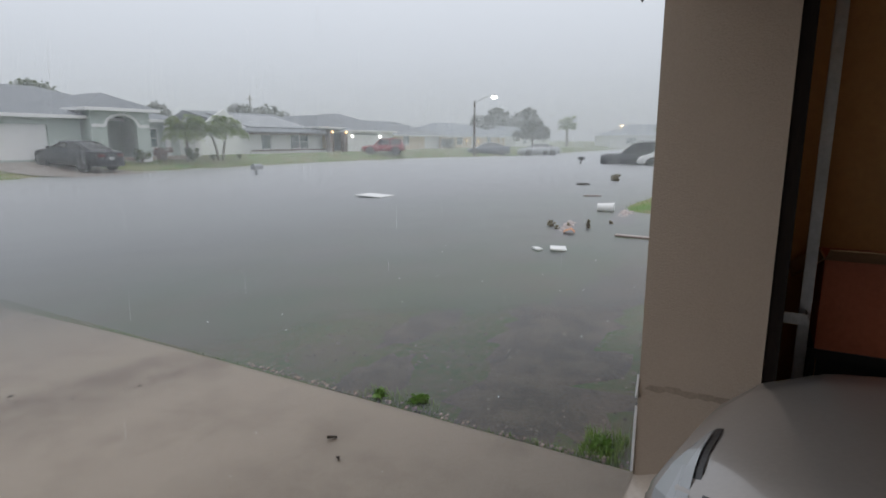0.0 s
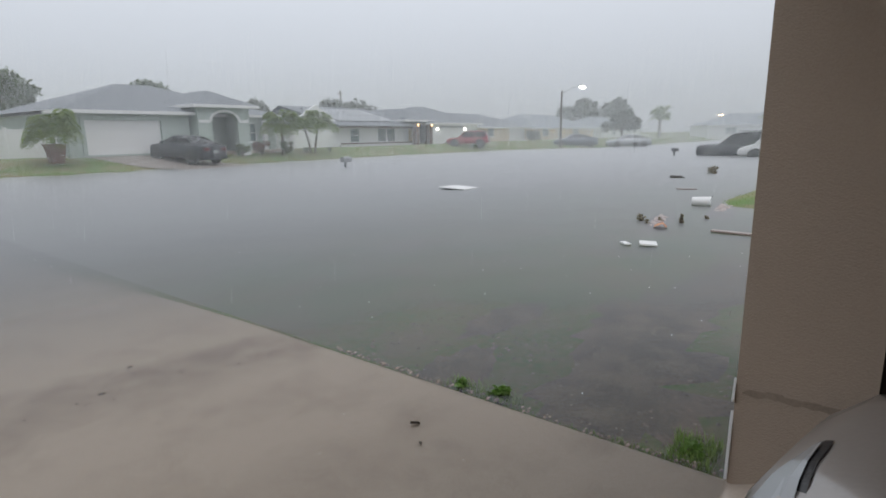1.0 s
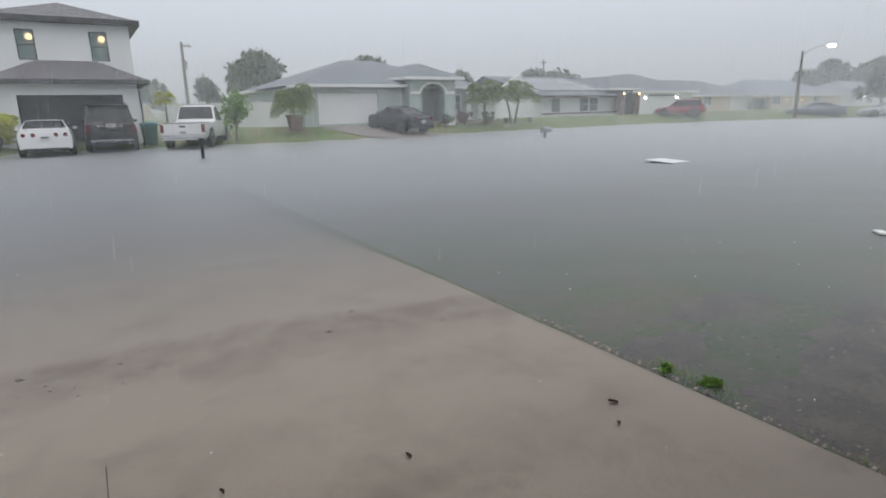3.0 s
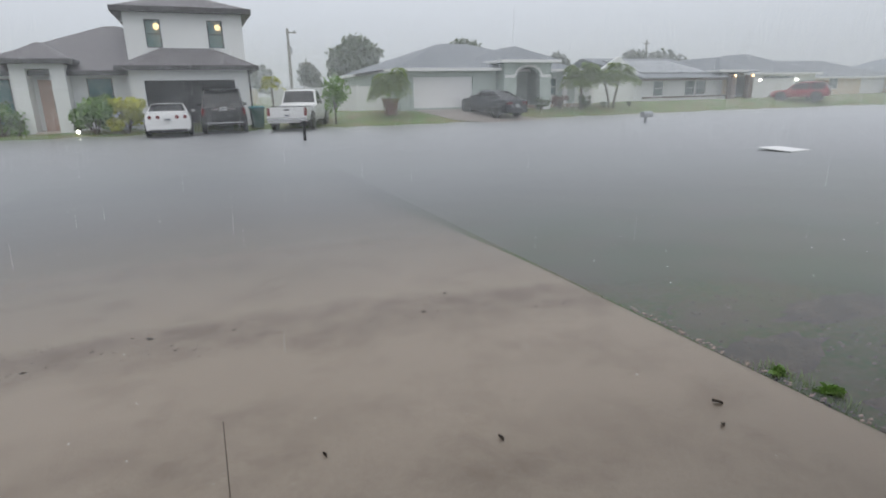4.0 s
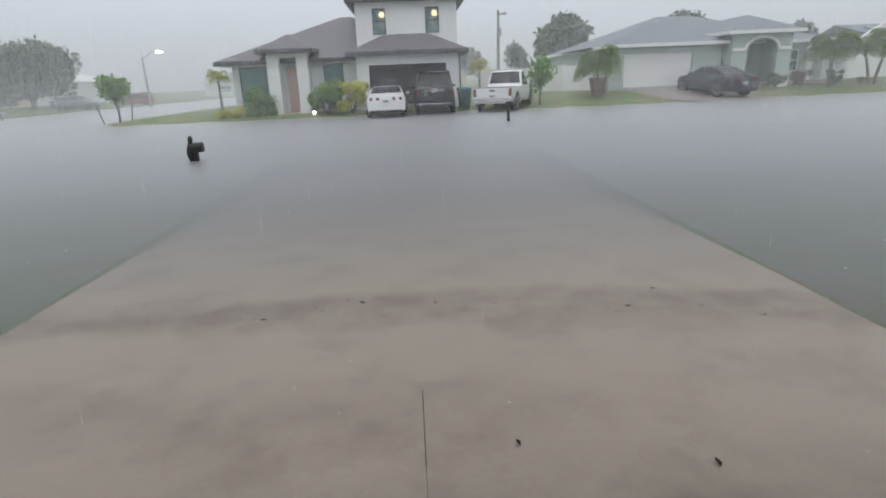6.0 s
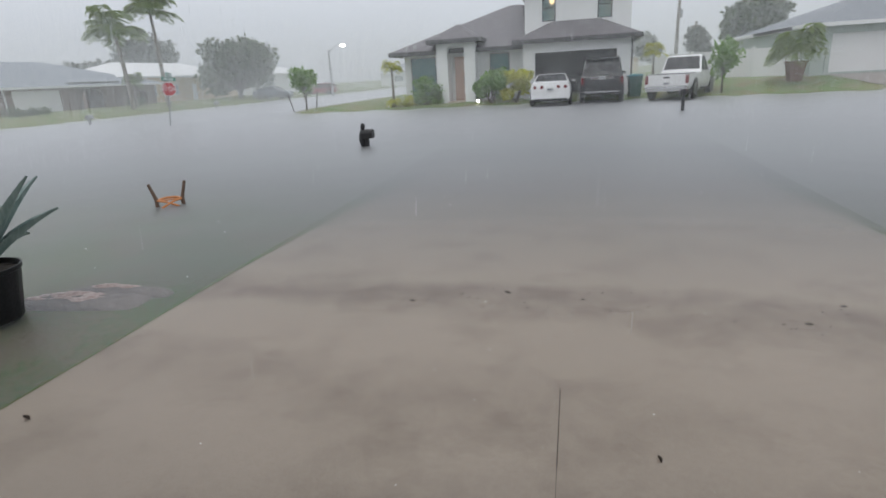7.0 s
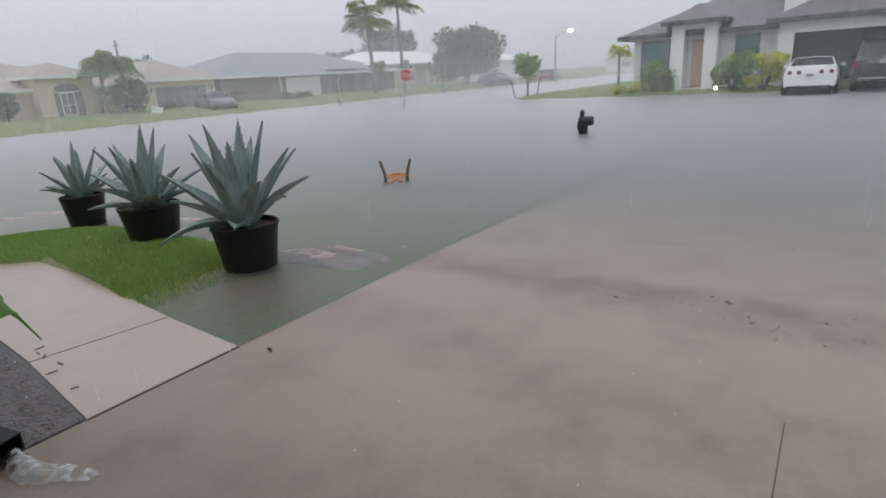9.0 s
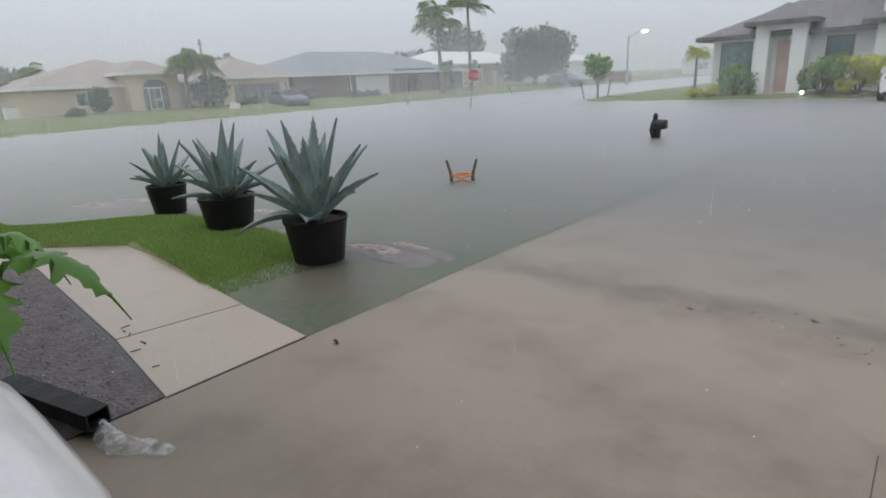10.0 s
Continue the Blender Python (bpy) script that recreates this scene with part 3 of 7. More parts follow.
# boxes by the side wall
M_FLAP = material("bare_cardboard", (0.36, 0.24, 0.14), (0.30, 0.19, 0.11), 0.8)
for i, (y, z, h) in enumerate(((-0.55, 0.62, 0.44), (-1.12, 0.62, 0.38))):
    b = thing("storage_box", pose(3.34, y, z, 0, 0, 4 * i), "open orange cardboard box on a dark shelf", "box", "boxes by the garage wall")
    part("bottom", Shape().box(-0.19, 0.19, -0.25, 0.25, 0, 0.012), M_CARD, b)
    for x0, x1, y0, y1 in ((-0.19, -0.18, -0.25, 0.25), (0.18, 0.19, -0.25, 0.25), (-0.18, 0.18, -0.25, -0.24), (-0.18, 0.18, 0.24, 0.25)):
        part("side_panel", Shape().box(x0, x1, y0, y1, 0.012, h), M_CARD, b)
    s = Shape()
    s.m = pose(-0.19, 0, h, 0, 25 - 50 * i, 0)
    s.box(-0.17, 0, -0.25, 0.25, 0, 0.006)
    part("flap", s, M_FLAP, b, "pale inner face of the flap")
    s = Shape()
    s.m = pose(0, 0.25, h, -38, 0, 0)
    s.box(-0.18, 0.18, 0, 0.16, 0, 0.006)
    part("flap", s, M_FLAP, b)
shelf = thing("storage_shelf", pose(3.34, -1.2, 0.042), "dark low storage shelf against the garage wall", "shelf")
s = Shape()
s.box(-0.2, 0.2, -0.8, 0.93, 0.53, 0.578)
part("top", s, M_BLACKP, shelf)
for x in (-0.19, 0.16):
    for y in (-0.78, 0.89):
        part("leg", Shape().box(x, x + 0.03, y, y + 0.03, 0, 0.53), M_BLACKP, shelf)
part("back_panel", Shape().box(-0.15, -0.13, -0.74, 0.88, 0.0, 0.53), M_BLACKP, shelf)

lantern = thing("wall_lantern", pose(2.95, 0.42, 2.31), "black wall lantern outside the garage opening", "lantern")
s = Shape()
s.tube([(0, 0, 0.2), (0, 0.10, 0.24), (0, 0.15, 0.22), (0, 0.15, 0.12)], 0.010, 6)
s.box(-0.05, 0.05, 0.0, 0.015, 0.1, 0.3)
part("arm", s, M_BLACKP, lantern)
s = Shape()
s.tube([(0, 0.15, 0.10), (0, 0.15, 0.06), (0, 0.15, 0.03), (0, 0.15, 0.01), (0, 0.15, -0.01), (0, 0.15, -0.025), (0, 0.15, -0.045)], [0.05, 0.05, 0.018, 0.010, 0.016, 0.012, 0.003], 10)
part("finial", s, M_BLACKP, lantern, smooth=True)

# Unseen lamp, added to brighten the garage inside with warm light.
lamp = thing("garage_fill_lamp", pose(0.6, -3.2, 2.9), "unseen warm fill lamp added on the garage ceiling", "lamp")
part("lamp_base", Shape().tube([(0, 0, 0), (0, 0, -0.04)], 0.12, 14), M_WHITE2, lamp)
s = Shape()
s.tube([(0, 0, -0.04), (0, 0, -0.10), (0, 0, -0.17), (0, 0, -0.20)], [0.14, 0.17, 0.12, 0.03], 14)
part("lamp_globe", s, glowing("garage_fill_glow", (1.0, 0.66, 0.34), 11.0), lamp, smooth=True)


# ---- vehicles ----
def wheel(car, x, y, r, w, name="wheel"):
    side = 1 if x > 0 else -1
    wh = part(name, Shape().tube([(x - side * w, y, r), (x, y, r)], r * 0.55, 14), M_BLACKP, car)
    s = Shape()
    prof = ((-w, 0.66), (-w, 0.90), (-w * 0.85, 0.99), (-w * 0.15, 0.99), (0, 0.92), (0, 0.66))
    s.loft([[(x + side * a, y + r * b * math.cos(k * math.tau / 18), r + r * b * math.sin(k * math.tau / 18)) for k in range(18)] for a, b in prof], cap=False)
    part("tyre", s, M_TYRE, wh, smooth=True)
    s = Shape()
    for k in range(5):
        a = k * math.tau / 5
        s.add([(x - side * 0.01, y + r * 0.10 * math.cos(a + q), r + r * 0.10 * math.sin(a + q)) for q in (-1.2, 1.2)] +
              [(x - side * 0.004, y + r * 0.64 * math.cos(a + q), r + r * 0.64 * math.sin(a + q)) for q in (0.24, -0.24)], [(0, 1, 2, 3)])
    s.loft([[(x + side * d, y + r * b * math.cos(k * math.tau / 18), r + r * b * math.sin(k * math.tau / 18)) for k in range(18)] for d, b in ((-0.02, 0.68), (0.004, 0.68), (0.002, 0.60), (-0.02, 0.60))], cap=False)
    part("rim", s, M_RIM, wh)


def car_body(stations):
    """Rings across the car: each station is y, half width, underside, belt height and crown."""
    rings = []
    for y, w, z0, z1, c in stations:
        half = [(w * 0.86, z0), (w * 0.97, z0 + (z1 - z0) * 0.16), (w, z0 + (z1 - z0) * 0.45), (w * 0.985, z0 + (z1 - z0) * 0.78), (w * 0.93, z1 - 0.02), (w * 0.84, z1 + c * 0.35), (w * 0.5, z1 + c * 0.85)]
        ring = [(x, y, z) for x, z in half] + [(0, y, z1 + c)] + [(-x, y, z) for x, z in half[::-1]]
        rings.append(ring)
    return rings


def vehicle(name, m, label, L, W, H, kind, colour, wheel_r=0.34, tail=M_TAIL, low=1.0, lamp=5.2, lens=M_LENS):
    """A parked vehicle; its nose points along +y, origin on the ground under its middle."""
    car = thing(name, m, label, "car" if kind in ("sedan", "coupe", "suv") else kind, "parked vehicles")
    h, w, clear = L / 2, W / 2, 0.20 if kind in ("sedan", "coupe") else 0.30
    if kind == "coupe":
        hood, deck, belt = 0.78, 0.96, 0.90
        st = [(-h, w * .80, .34, .80, .02), (-h + .06, w * .93, .26, .95, .03), (-h * .72, w, clear, deck, .03), (-h * .2, w * .97, clear, belt, .02), (h * .28, w * .96, clear, belt - .02, .03), (h * .62, w * .97, clear, hood, .04), (h - .18, w * .92, .2, .66, .04), (h, w * .74, .26, .54, .02)]
        green = [(-h * .74, deck), (-h * .30, H), (h * .05, H), (h * .40, belt)]
    elif kind == "sedan":
        hood, deck, belt = 0.90, 1.02, 0.93
        st = [(-h, w * .78, .36, .86, .02), (-h + .07, w * .92, .28, 1.0, .03), (-h * .72, w, clear, deck, .03), (-h * .2, w, clear, belt, .02), (h * .30, w * .98, clear, belt - .01, .03), (h * .60, w * .99, clear, .86, .06), (h - .65, w * .985, .20, .82, .05), (h - .36, w * .91, .22, .77, .05), (h - .15, w * .74, .24, .69, .04), (h - .04, w * .52, .28, .60, .02), (h, w * .42, .34, .52, .01)]
        green = [(-h * .78, deck), (-h * .28, H), (h * .10, H), (h * .48, belt)]
    elif kind == "suv":
        hood, deck, belt = H * 0.58, H * 0.58, H * 0.58
        st = [(-h, w * .90, .42, belt - .02, .0), (-h + .05, w * .97, .36, belt, .01), (-h * .6, w, clear, belt, .0), (h * .2, w, clear, belt, .0), (h * .42, w, clear, belt - .02, .04), (h * .8, w * .97, clear, hood - .08, .06), (h - .06, w * .92, .34, hood - .16, .04), (h, w * .84, .40, hood - .28, .0)]
        green = [(-h + .03, belt), (-h + .40, H), (h * .10, H), (h * .46, belt)]
    elif kind == "van":
        belt = H * 0.55
        st = [(-h, w * .96, .36, belt, 0), (-h * .5, w, clear, belt, 0), (h * .3, w, clear, belt, 0), (h * .62, w * .98, clear, belt - .12, .05), (h - .12, w * .93, .32, belt - .38, .04), (h, w * .82, .4, belt - .55, 0)]
        green = [(-h, belt), (-h + .06, H), (h * .28, H), (h * .66, belt - .1)]
    else:
        belt = H * 0.60
        st = [(-h, w * .95, .42, belt - .06, 0), (-h * .5, w, clear + .04, belt - .05, 0), (-h * .08, w, clear, belt, 0), (h * .40, w, clear, belt, .03), (h * .76, w * .97, clear, belt - .06, .06), (h - .05, w * .93, .36, belt - .18, .04), (h, w * .86, .42, belt - .36, 0)]
        green = [(-h * .12, belt), (h * .03, H), (h * .28, H), (h * .52, belt)]
    st = [(y, ws, z0, z1 * low, c) for y, ws, z0, z1, c in st]
    green = [(y, z * low) for y, z in green]
    belt, H = belt * low, H * low
    hull = car_body(st)
    body = part("body", Shape().loft(hull), colour, car, smooth=True)

    def skin(i, j, sx, d):
        """A point on the body between stations and ring points, lifted by d."""
        a, b = int(min(i, len(hull) - 1.001)), int(min(j, 6.999))
        u, v = i - a, j - b
        p, q = [Vector(hull[a + e][b]).lerp(Vector(hull[a + e][b + 1]), v) for e in (0, 1)]
        c = p.lerp(q, u)
        return (sx * (c.x + d), c.y + d * .8, c.z + d)
    # cabin: a painted shell with a pane for each window
    (y0, z0), (y1, z1), (y2, z2), (y3, z3) = green
    wr = w * (0.70 if kind in ("sedan", "coupe") else 0.78)
    wb = w * 0.91
    zb, zr = min(z0, z3), H - .05

    def flank(z):
        return wb + (wr - wb) * (z - zb) / (zr - zb)

    prof = [(y0 - .02, z0 - .10), (y0, z0), (y1, z1), (y2, z2), (y3, z3), (y3 + .02, z3 - .10)]
    for _ in range(2):
        soft = [prof[0]]
        for (ya, za), (yb, zc) in zip(prof, prof[1:]):
            soft += [(ya * .8 + yb * .2, za * .8 + zc * .2), (ya * .2 + yb * .8, za * .2 + zc * .8)]
        prof = soft + [prof[-1]]
    rings = []
    for y, z in prof:
        e = max(zb - .12, z - .05)
        half = [(flank(zb - .12), zb - .12), (flank(e), e), (flank(e) * .95, z - .022), (flank(e) * .6, z - .004)]
        rings.append([(x, y, q) for x, q in half] + [(0, y, z)] + [(-x, y, q) for x, q in half[::-1]])
    part("cabin", Shape().loft(rings), colour, car, smooth=True)

    def slope_pane(name, low_p, top_p, a, b):
        """A pane lying on the front or back slope of the cabin."""
        (yl, zl), (yt, zt) = low_p, top_p
        d = Vector((0, zt - zl, yl - yt)).normalized()
        d = d if d.z > 0 else -d
        rows = []
        for k in range(5):
            u = a + (b - a) * k / 4
            y, z = yl + (yt - yl) * u, zl + (zt - zl) * u
            x = flank(max(zb, z - .05)) * .90
            rows.append([Vector((x * f, y, z - .016 * abs(f) ** 3)) + d * .012 for f in (-1, -.6, 0, .6, 1)])
        part(name, Shape().loft(rows, cap=False, closed=False), M_CARGLASS, car, smooth=True)

    slope_pane("windscreen", (y3, z3), (y2, z2), .08, .93)
    slope_pane("rear_window", (y0, z0), (y1, z1), .16, .90)
    for sx in (-1, 1):
        zl, zt = max(z0, z3) + .03, H - .11
        mid = y1 + (y2 - y1) * (.50 if kind != "pickup" else .42)

        def reach(z, rear):
            (ya, za), (yb, zc) = ((y0, z0), (y1, z1)) if rear else ((y3, z3), (y2, z2))
            return ya + (yb - ya) * (z - za) / (zc - za)
        back_l, back_t = reach(zl, True) + .20, reach(zt, True) + .16
        front_l, front_t = reach(zl, False) - .20, reach(zt, False) - .12
        spans = [(back_l, back_t, mid - .04, mid - .04), (mid + .04, mid + .04, front_l, front_t)]
        if kind in ("suv", "van"):
            cut_y = mid - (1.05 if kind == "suv" else 1.4)
            spans = [(back_l, back_t, cut_y - .05, cut_y - .05), (cut_y + .05, cut_y + .05, mid - .04, mid - .04), spans[1]]
        for a, b, c, d in spans:
            if c - a < .12:
                continue
            s = Shape()
            s.add([(sx * (flank(z) + .006), y, z) for y, z in ((a, zl), (c, zl), (d, zt), (b, zt))], [(0, 1, 2, 3)])
            part("side_window", s, M_CARGLASS, car)
        wheel_y = (h * .62, -h * .60)
        for y in wheel_y:
            # Black disc stands in for the shaded hollow of the wheel well.
            s = Shape()
            s.tube([(sx * (w * .80), y, wheel_r), (sx * (w + .004), y, wheel_r)], wheel_r * 1.16, 18)
            part("wheel_well_shade", s, M_BLACKP, car)
            wheel(car, sx * (w + .012), y, wheel_r, 0.22)
        s = Shape()
        s.box(sx * (w - .01), sx * (w + .17), y3 - .42, y3 - .30, belt + .03 if kind != "coupe" else .93, (belt if kind != "coupe" else .90) + .16)
        part("side_mirror", s, colour, car, bevel=0.02)
        # lamps
        s = Shape()
        if kind == "coupe":
            part("tail_lamp", Shape().tube([(sx * w * .39, -h - .012, .80), (sx * w * .39, -h + .1, .80)], 0.075, 14), tail, car)
            s.tube([(sx * w * .72, -h - .012, .80), (sx * w * .72, -h + .1, .80)], 0.075, 14)
        elif kind in ("pickup", "van"):
            s.box(sx * w * .80, sx * w * .94, -h - .012, -h + .06, belt - .45, belt - .10)
        elif kind == "suv":
            s.box(sx * w * .82, sx * w * .94, -h - .014, -h + .05, belt - .34, belt - .04)
        else:
            s.box(sx * w * .42, sx * w * .84, -h - .008, -h + .10, .78, .90)
        part("tail_lamp", s, tail, car, bevel=0.008)
        s = Shape()
        fz = .56 if kind in ("sedan", "coupe") else (st[-1][3] + st[-1][2]) / 2 + .08
        if kind == "sedan":
            # wraps over the shoulder of the nose
            n = len(hull)
            for grow, d, mat, nm in ((.10, .004, M_BLACKP, "headlight_trim"), (0, .009, M_LENS, "headlight")):
                s = Shape()
                top = lamp if sx < 0 else min(lamp, 4.2)
                across = [(3.0 + (top - 3.0) * f, lo, hi) for f, lo, hi in ((0, 7.55, 8.55), (.17, 7.6, 8.72), (.36, 7.72, 8.72), (.72, 7.88, 8.62), (.86, 7.96, 8.42), (1, 8.0, 8.14))]
                s.loft([[skin(lo - grow + (hi - lo + 1.4 * grow) * k / 5, j + (grow if j > top - .01 else -grow if j == 3.0 else 0), sx, d) for k in range(6)] for j, lo, hi in across], cap=False, closed=False)
                if mat is M_BLACKP:
                    part(nm, s, mat, car)
            seam = Shape()
            seam.loft([[skin(n - 7 + k * .36, 4.97, sx, .002), skin(n - 7 + k * .36, 5.06, sx, .002)] for k in range(11)], cap=False, closed=False)
            part("hood_seam", seam, M_BLACKP, car)
        else:
            edge = ((.42, .06, fz), (.80, .20, fz + .04), (.82, .24, fz + .14), (.48, .12, fz + .10))
            s.loft([[(sx * w * a, h - dy - .10, z) for a, dy, z in edge], [(sx * (w * a + .02), h - dy + .03, z + .02) for a, dy, z in edge]])
        part("headlight", s, lens, car)
    s = Shape()
    zb = st[0][2]
    s.box(-w * .90, w * .90, -h - .03, -h + .12, zb - .08, zb + .12)
    part("rear_bumper", s, colour, car, bevel=0.02)
    pz = .62 if kind in ("coupe", "sedan") else (.60 if kind == "pickup" else .98)
    pl = part("licence_plate", Shape().box(-.15, .15, -h - .040, -h - .03 + .02, pz, pz + .15), M_PLATE, car)
    part("plate_print", Shape().box(-.11, .11, -h - .043, -h - .0405, pz + .05, pz + .10), M_BAR, pl)
    part("grille", Shape().box(-w * .30, w * .30, h - .05, h + .004, st[-1][2] + .02, st[-1][2] + .08) if kind == "sedan" else Shape().box(-w * .42, w * .42, h - .05, h + .012, st[-1][2] + .02, st[-1][2] + .16), M_BLACKP, car, bevel=0.01)
    if kind == "coupe":
        s = Shape()
        s.box(-w * .80, w * .80, -h + .04, -h + .22, 1.03, 1.05)
        part("rear_wing", s, colour, car, bevel=0.008)
        for sx in (-.55, .55):
            part("wing_strut", Shape().box(sx - .03, sx + .03, -h + .08, -h + .20, .93, 1.03), colour, car)
        part("diffuser", Shape().box(-w * .80, w * .80, -h - .035, -h + .2, .16, .32), M_BLACKP, car, bevel=0.02)
    if kind == "suv":
        part("chrome_strip", Shape().box(-w * .50, w * .50, -h - .02, -h + .01, belt - .12, belt - .04), M_CHROME, car)
        part("bumper_trim", Shape().box(-w * .80, w * .80, -h - .045, -h - .03, .42, .47), M_CHROME, car)
        for sx in (-1, 1):
            part("roof_rail", Shape().tube([(sx * wr * .92, y1 + .1, H - .0), (sx * wr * .92, y1 + .2, H + .04), (sx * wr * .92, y2 - .3, H + .04), (sx * wr * .92, y2 - .15, H)], .02, 6), M_BLACKP, car)
        part("rear_spoiler", Shape().box(-wr, wr, y1 - .22, y1 + .02, H - .09, H - .04), colour, car, bevel=0.01)
    if kind == "pickup":
        # Black plate on the uncut body imitates the shaded hollow of the bed.
        part("bed_shade_plate", Shape().box(-w * .84, w * .84, -h + .08, -h * .12, belt - .06, belt - .038), M_BLACKP, car)
        part("tailgate", Shape().box(-w * .78, w * .78, -h - .022, -h + .04, .66, belt - .06), colour, car, bevel=0.012)
        part("tailgate_handle", Shape().box(-.13, .13, -h - .030, -h - .022, belt - .22, belt - .15), M_BLACKP, car)
        part("bumper_step", Shape().box(-w * .92, w * .92, -h - .14, -h - .03, .46, .58), M_CHROME, car, bevel=0.015)
        for sx in (-1, 1):
            part("side_step", Shape().box(sx * w * .96, sx * (w + .06), -h * .2, h * .35, .34, .40), M_BLACKP, car)
    return car


P_WHITE, P_BLACK = paint("white_car_paint", (0.80, 0.80, 0.80), 0.0), paint("black_car_paint", (0.012, 0.011, 0.013), 0.0, 0.4)
P_NAVY, P_RED = paint("dark_navy_paint", (0.010, 0.013, 0.021), 0.0, 0.4), paint("red_car_paint", (0.33, 0.025, 0.035))
P_SILVER, P_BEIGE = paint("silver_car_paint", (0.42, 0.44, 0.46), 0.5), paint("beige_grey_car_paint", (0.34, 0.31, 0.29), 0.4)
P_GREY = paint("grey_car_paint", (0.12, 0.14, 0.17), 0.4)

vehicle("sports_coupe", pose(-1.22, 29.2, 0.04), "white sports coupe with rear wing and round tail lamps", 4.7, 1.88, 1.36, "coupe", P_WHITE)
vehicle("large_suv", pose(1.15, 30.4, 0.05, 0, 0, -2), "black large sport utility vehicle parked at an open garage", 5.2, 1.98, 1.93, "suv", P_BLACK, 0.40)
vehicle("pickup_truck", pose(4.85, 30.1, 0.04, 0, 0, -23), "white crew-cab pickup truck parked on a flooded driveway", 5.4, 1.98, 1.86, "pickup", P_WHITE, 0.40)
vehicle("black_sedan", pose(16.65, 31.6, 0.27, 4.5, 0, 12), "black sedan on a sloping paver driveway", 4.6, 1.84, 1.45, "sedan", P_NAVY)
vehicle("red_suv", pose(45.7, 32.4, 0.36, 0, 0, 28), "red compact sport utility vehicle before a white garage", 4.1, 1.78, 1.52, "suv", P_RED, 0.36)
vehicle("dark_sedan", pose(58.2, 27.0, 0.02, 0, 0, 35), "dark sedan at the edge of the flood", 4.7, 1.84, 1.42, "sedan", P_GREY)
vehicle("silver_sedan", pose(62.0, 22.5, -0.1, 0, 0, 40), "silver sedan standing in the flooded street", 4.7, 1.84, 1.42, "sedan", P_SILVER)
vehicle("dark_suv", pose(41.6, 7.7, -0.34, 0, 0, 10), "dark blue sport utility vehicle standing in flood water", 5.0, 1.95, 1.88, "suv", P_NAVY, 0.40)
vehicle("white_van", pose(40.2, 4.8, -0.24, 0, 0, 6), "white delivery van parked beside a dark vehicle", 5.2, 2.0, 2.08, "van", P_WHITE, 0.36)
vehicle("grey_sedan", pose(-38.8, 26.6, 0.02, 0, 0, -104), "grey sedan parked on a driveway at the flood edge", 4.6, 1.82, 1.42, "sedan", P_GREY)
vehicle("far_dark_sedan", pose(-34.5, 62.5, 0.1, 0, 0, -90), "dark sedan under a broad tree", 4.6, 1.82, 1.42, "sedan", P_GREY)
vehicle("far_red_suv", pose(-35.2, 77.0, -0.1, 0, 0, 100), "red vehicle with its headlights on, far down the cross street", 4.6, 1.82, 1.62, "suv", P_RED, 0.36, lens=M_COOL)
# the two cars whose noses reach the garage opening
vehicle("beige_sedan", pose(1.645, -2.07, 0.045, 0, 0, -12.5), "beige-grey sedan inside the garage, nose to the opening", 4.6, 1.56, 1.50, "sedan", P_BEIGE, low=0.80, lamp=6.6)
vehicle("garage_white_sedan", pose(-2.025, -1.69, 0.045, 0, 0, 0), "white sedan whose nose reaches the garage opening", 4.6, 1.78, 1.42, "sedan", P_WHITE)


# ---- houses: local x along the front, local y inwards ----
def wall_with_openings(x0, x1, y, thick, z0, z1, openings):
    """A wall along x with rectangular openings (x0, x1, z0, z1)."""
    xs = sorted({x0, x1, *[o[0] for o in openings], *[o[1] for o in openings]})
    zs = sorted({z0, z1, *[o[2] for o in openings], *[o[3] for o in openings]})
    at = {}
    s = Shape()

    def corner(x, yy, z):
        key = (round(x, 4), round(yy, 4), round(z, 4))
        if key not in at:
            at[key] = len(s.v)
            s.v.append((x, yy, z))
        return at[key]

    def solid(i, k):
        if i < 0 or k < 0 or i >= len(xs) - 1 or k >= len(zs) - 1:
            return False
        cx, cz = (xs[i] + xs[i + 1]) / 2, (zs[k] + zs[k + 1]) / 2
        return not any(o[0] < cx < o[1] and o[2] < cz < o[3] for o in openings)

    for i in range(len(xs) - 1):
        for k in range(len(zs) - 1):
            if not solid(i, k):
                continue
            a, b, c, d = xs[i], xs[i + 1], zs[k], zs[k + 1]
            f, g = y, y + thick
            s.f.append((corner(a, f, c), corner(b, f, c), corner(b, f, d), corner(a, f, d)))
            s.f.append((corner(b, g, c), corner(a, g, c), corner(a, g, d), corner(b, g, d)))
            if not solid(i - 1, k):
                s.f.append((corner(a, g, c), corner(a, f, c), corner(a, f, d), corner(a, g, d)))
            if not solid(i + 1, k):
                s.f.append((corner(b, f, c), corner(b, g, c), corner(b, g, d), corner(b, f, d)))
            if not solid(i, k - 1):
                s.f.append((corner(a, g, c), corner(b, g, c), corner(b, f, c), corner(a, f, c)))
            if not solid(i, k + 1):
                s.f.append((corner(a, f, d), corner(b, f, d), corner(b, g, d), corner(a, g, d)))
    return s


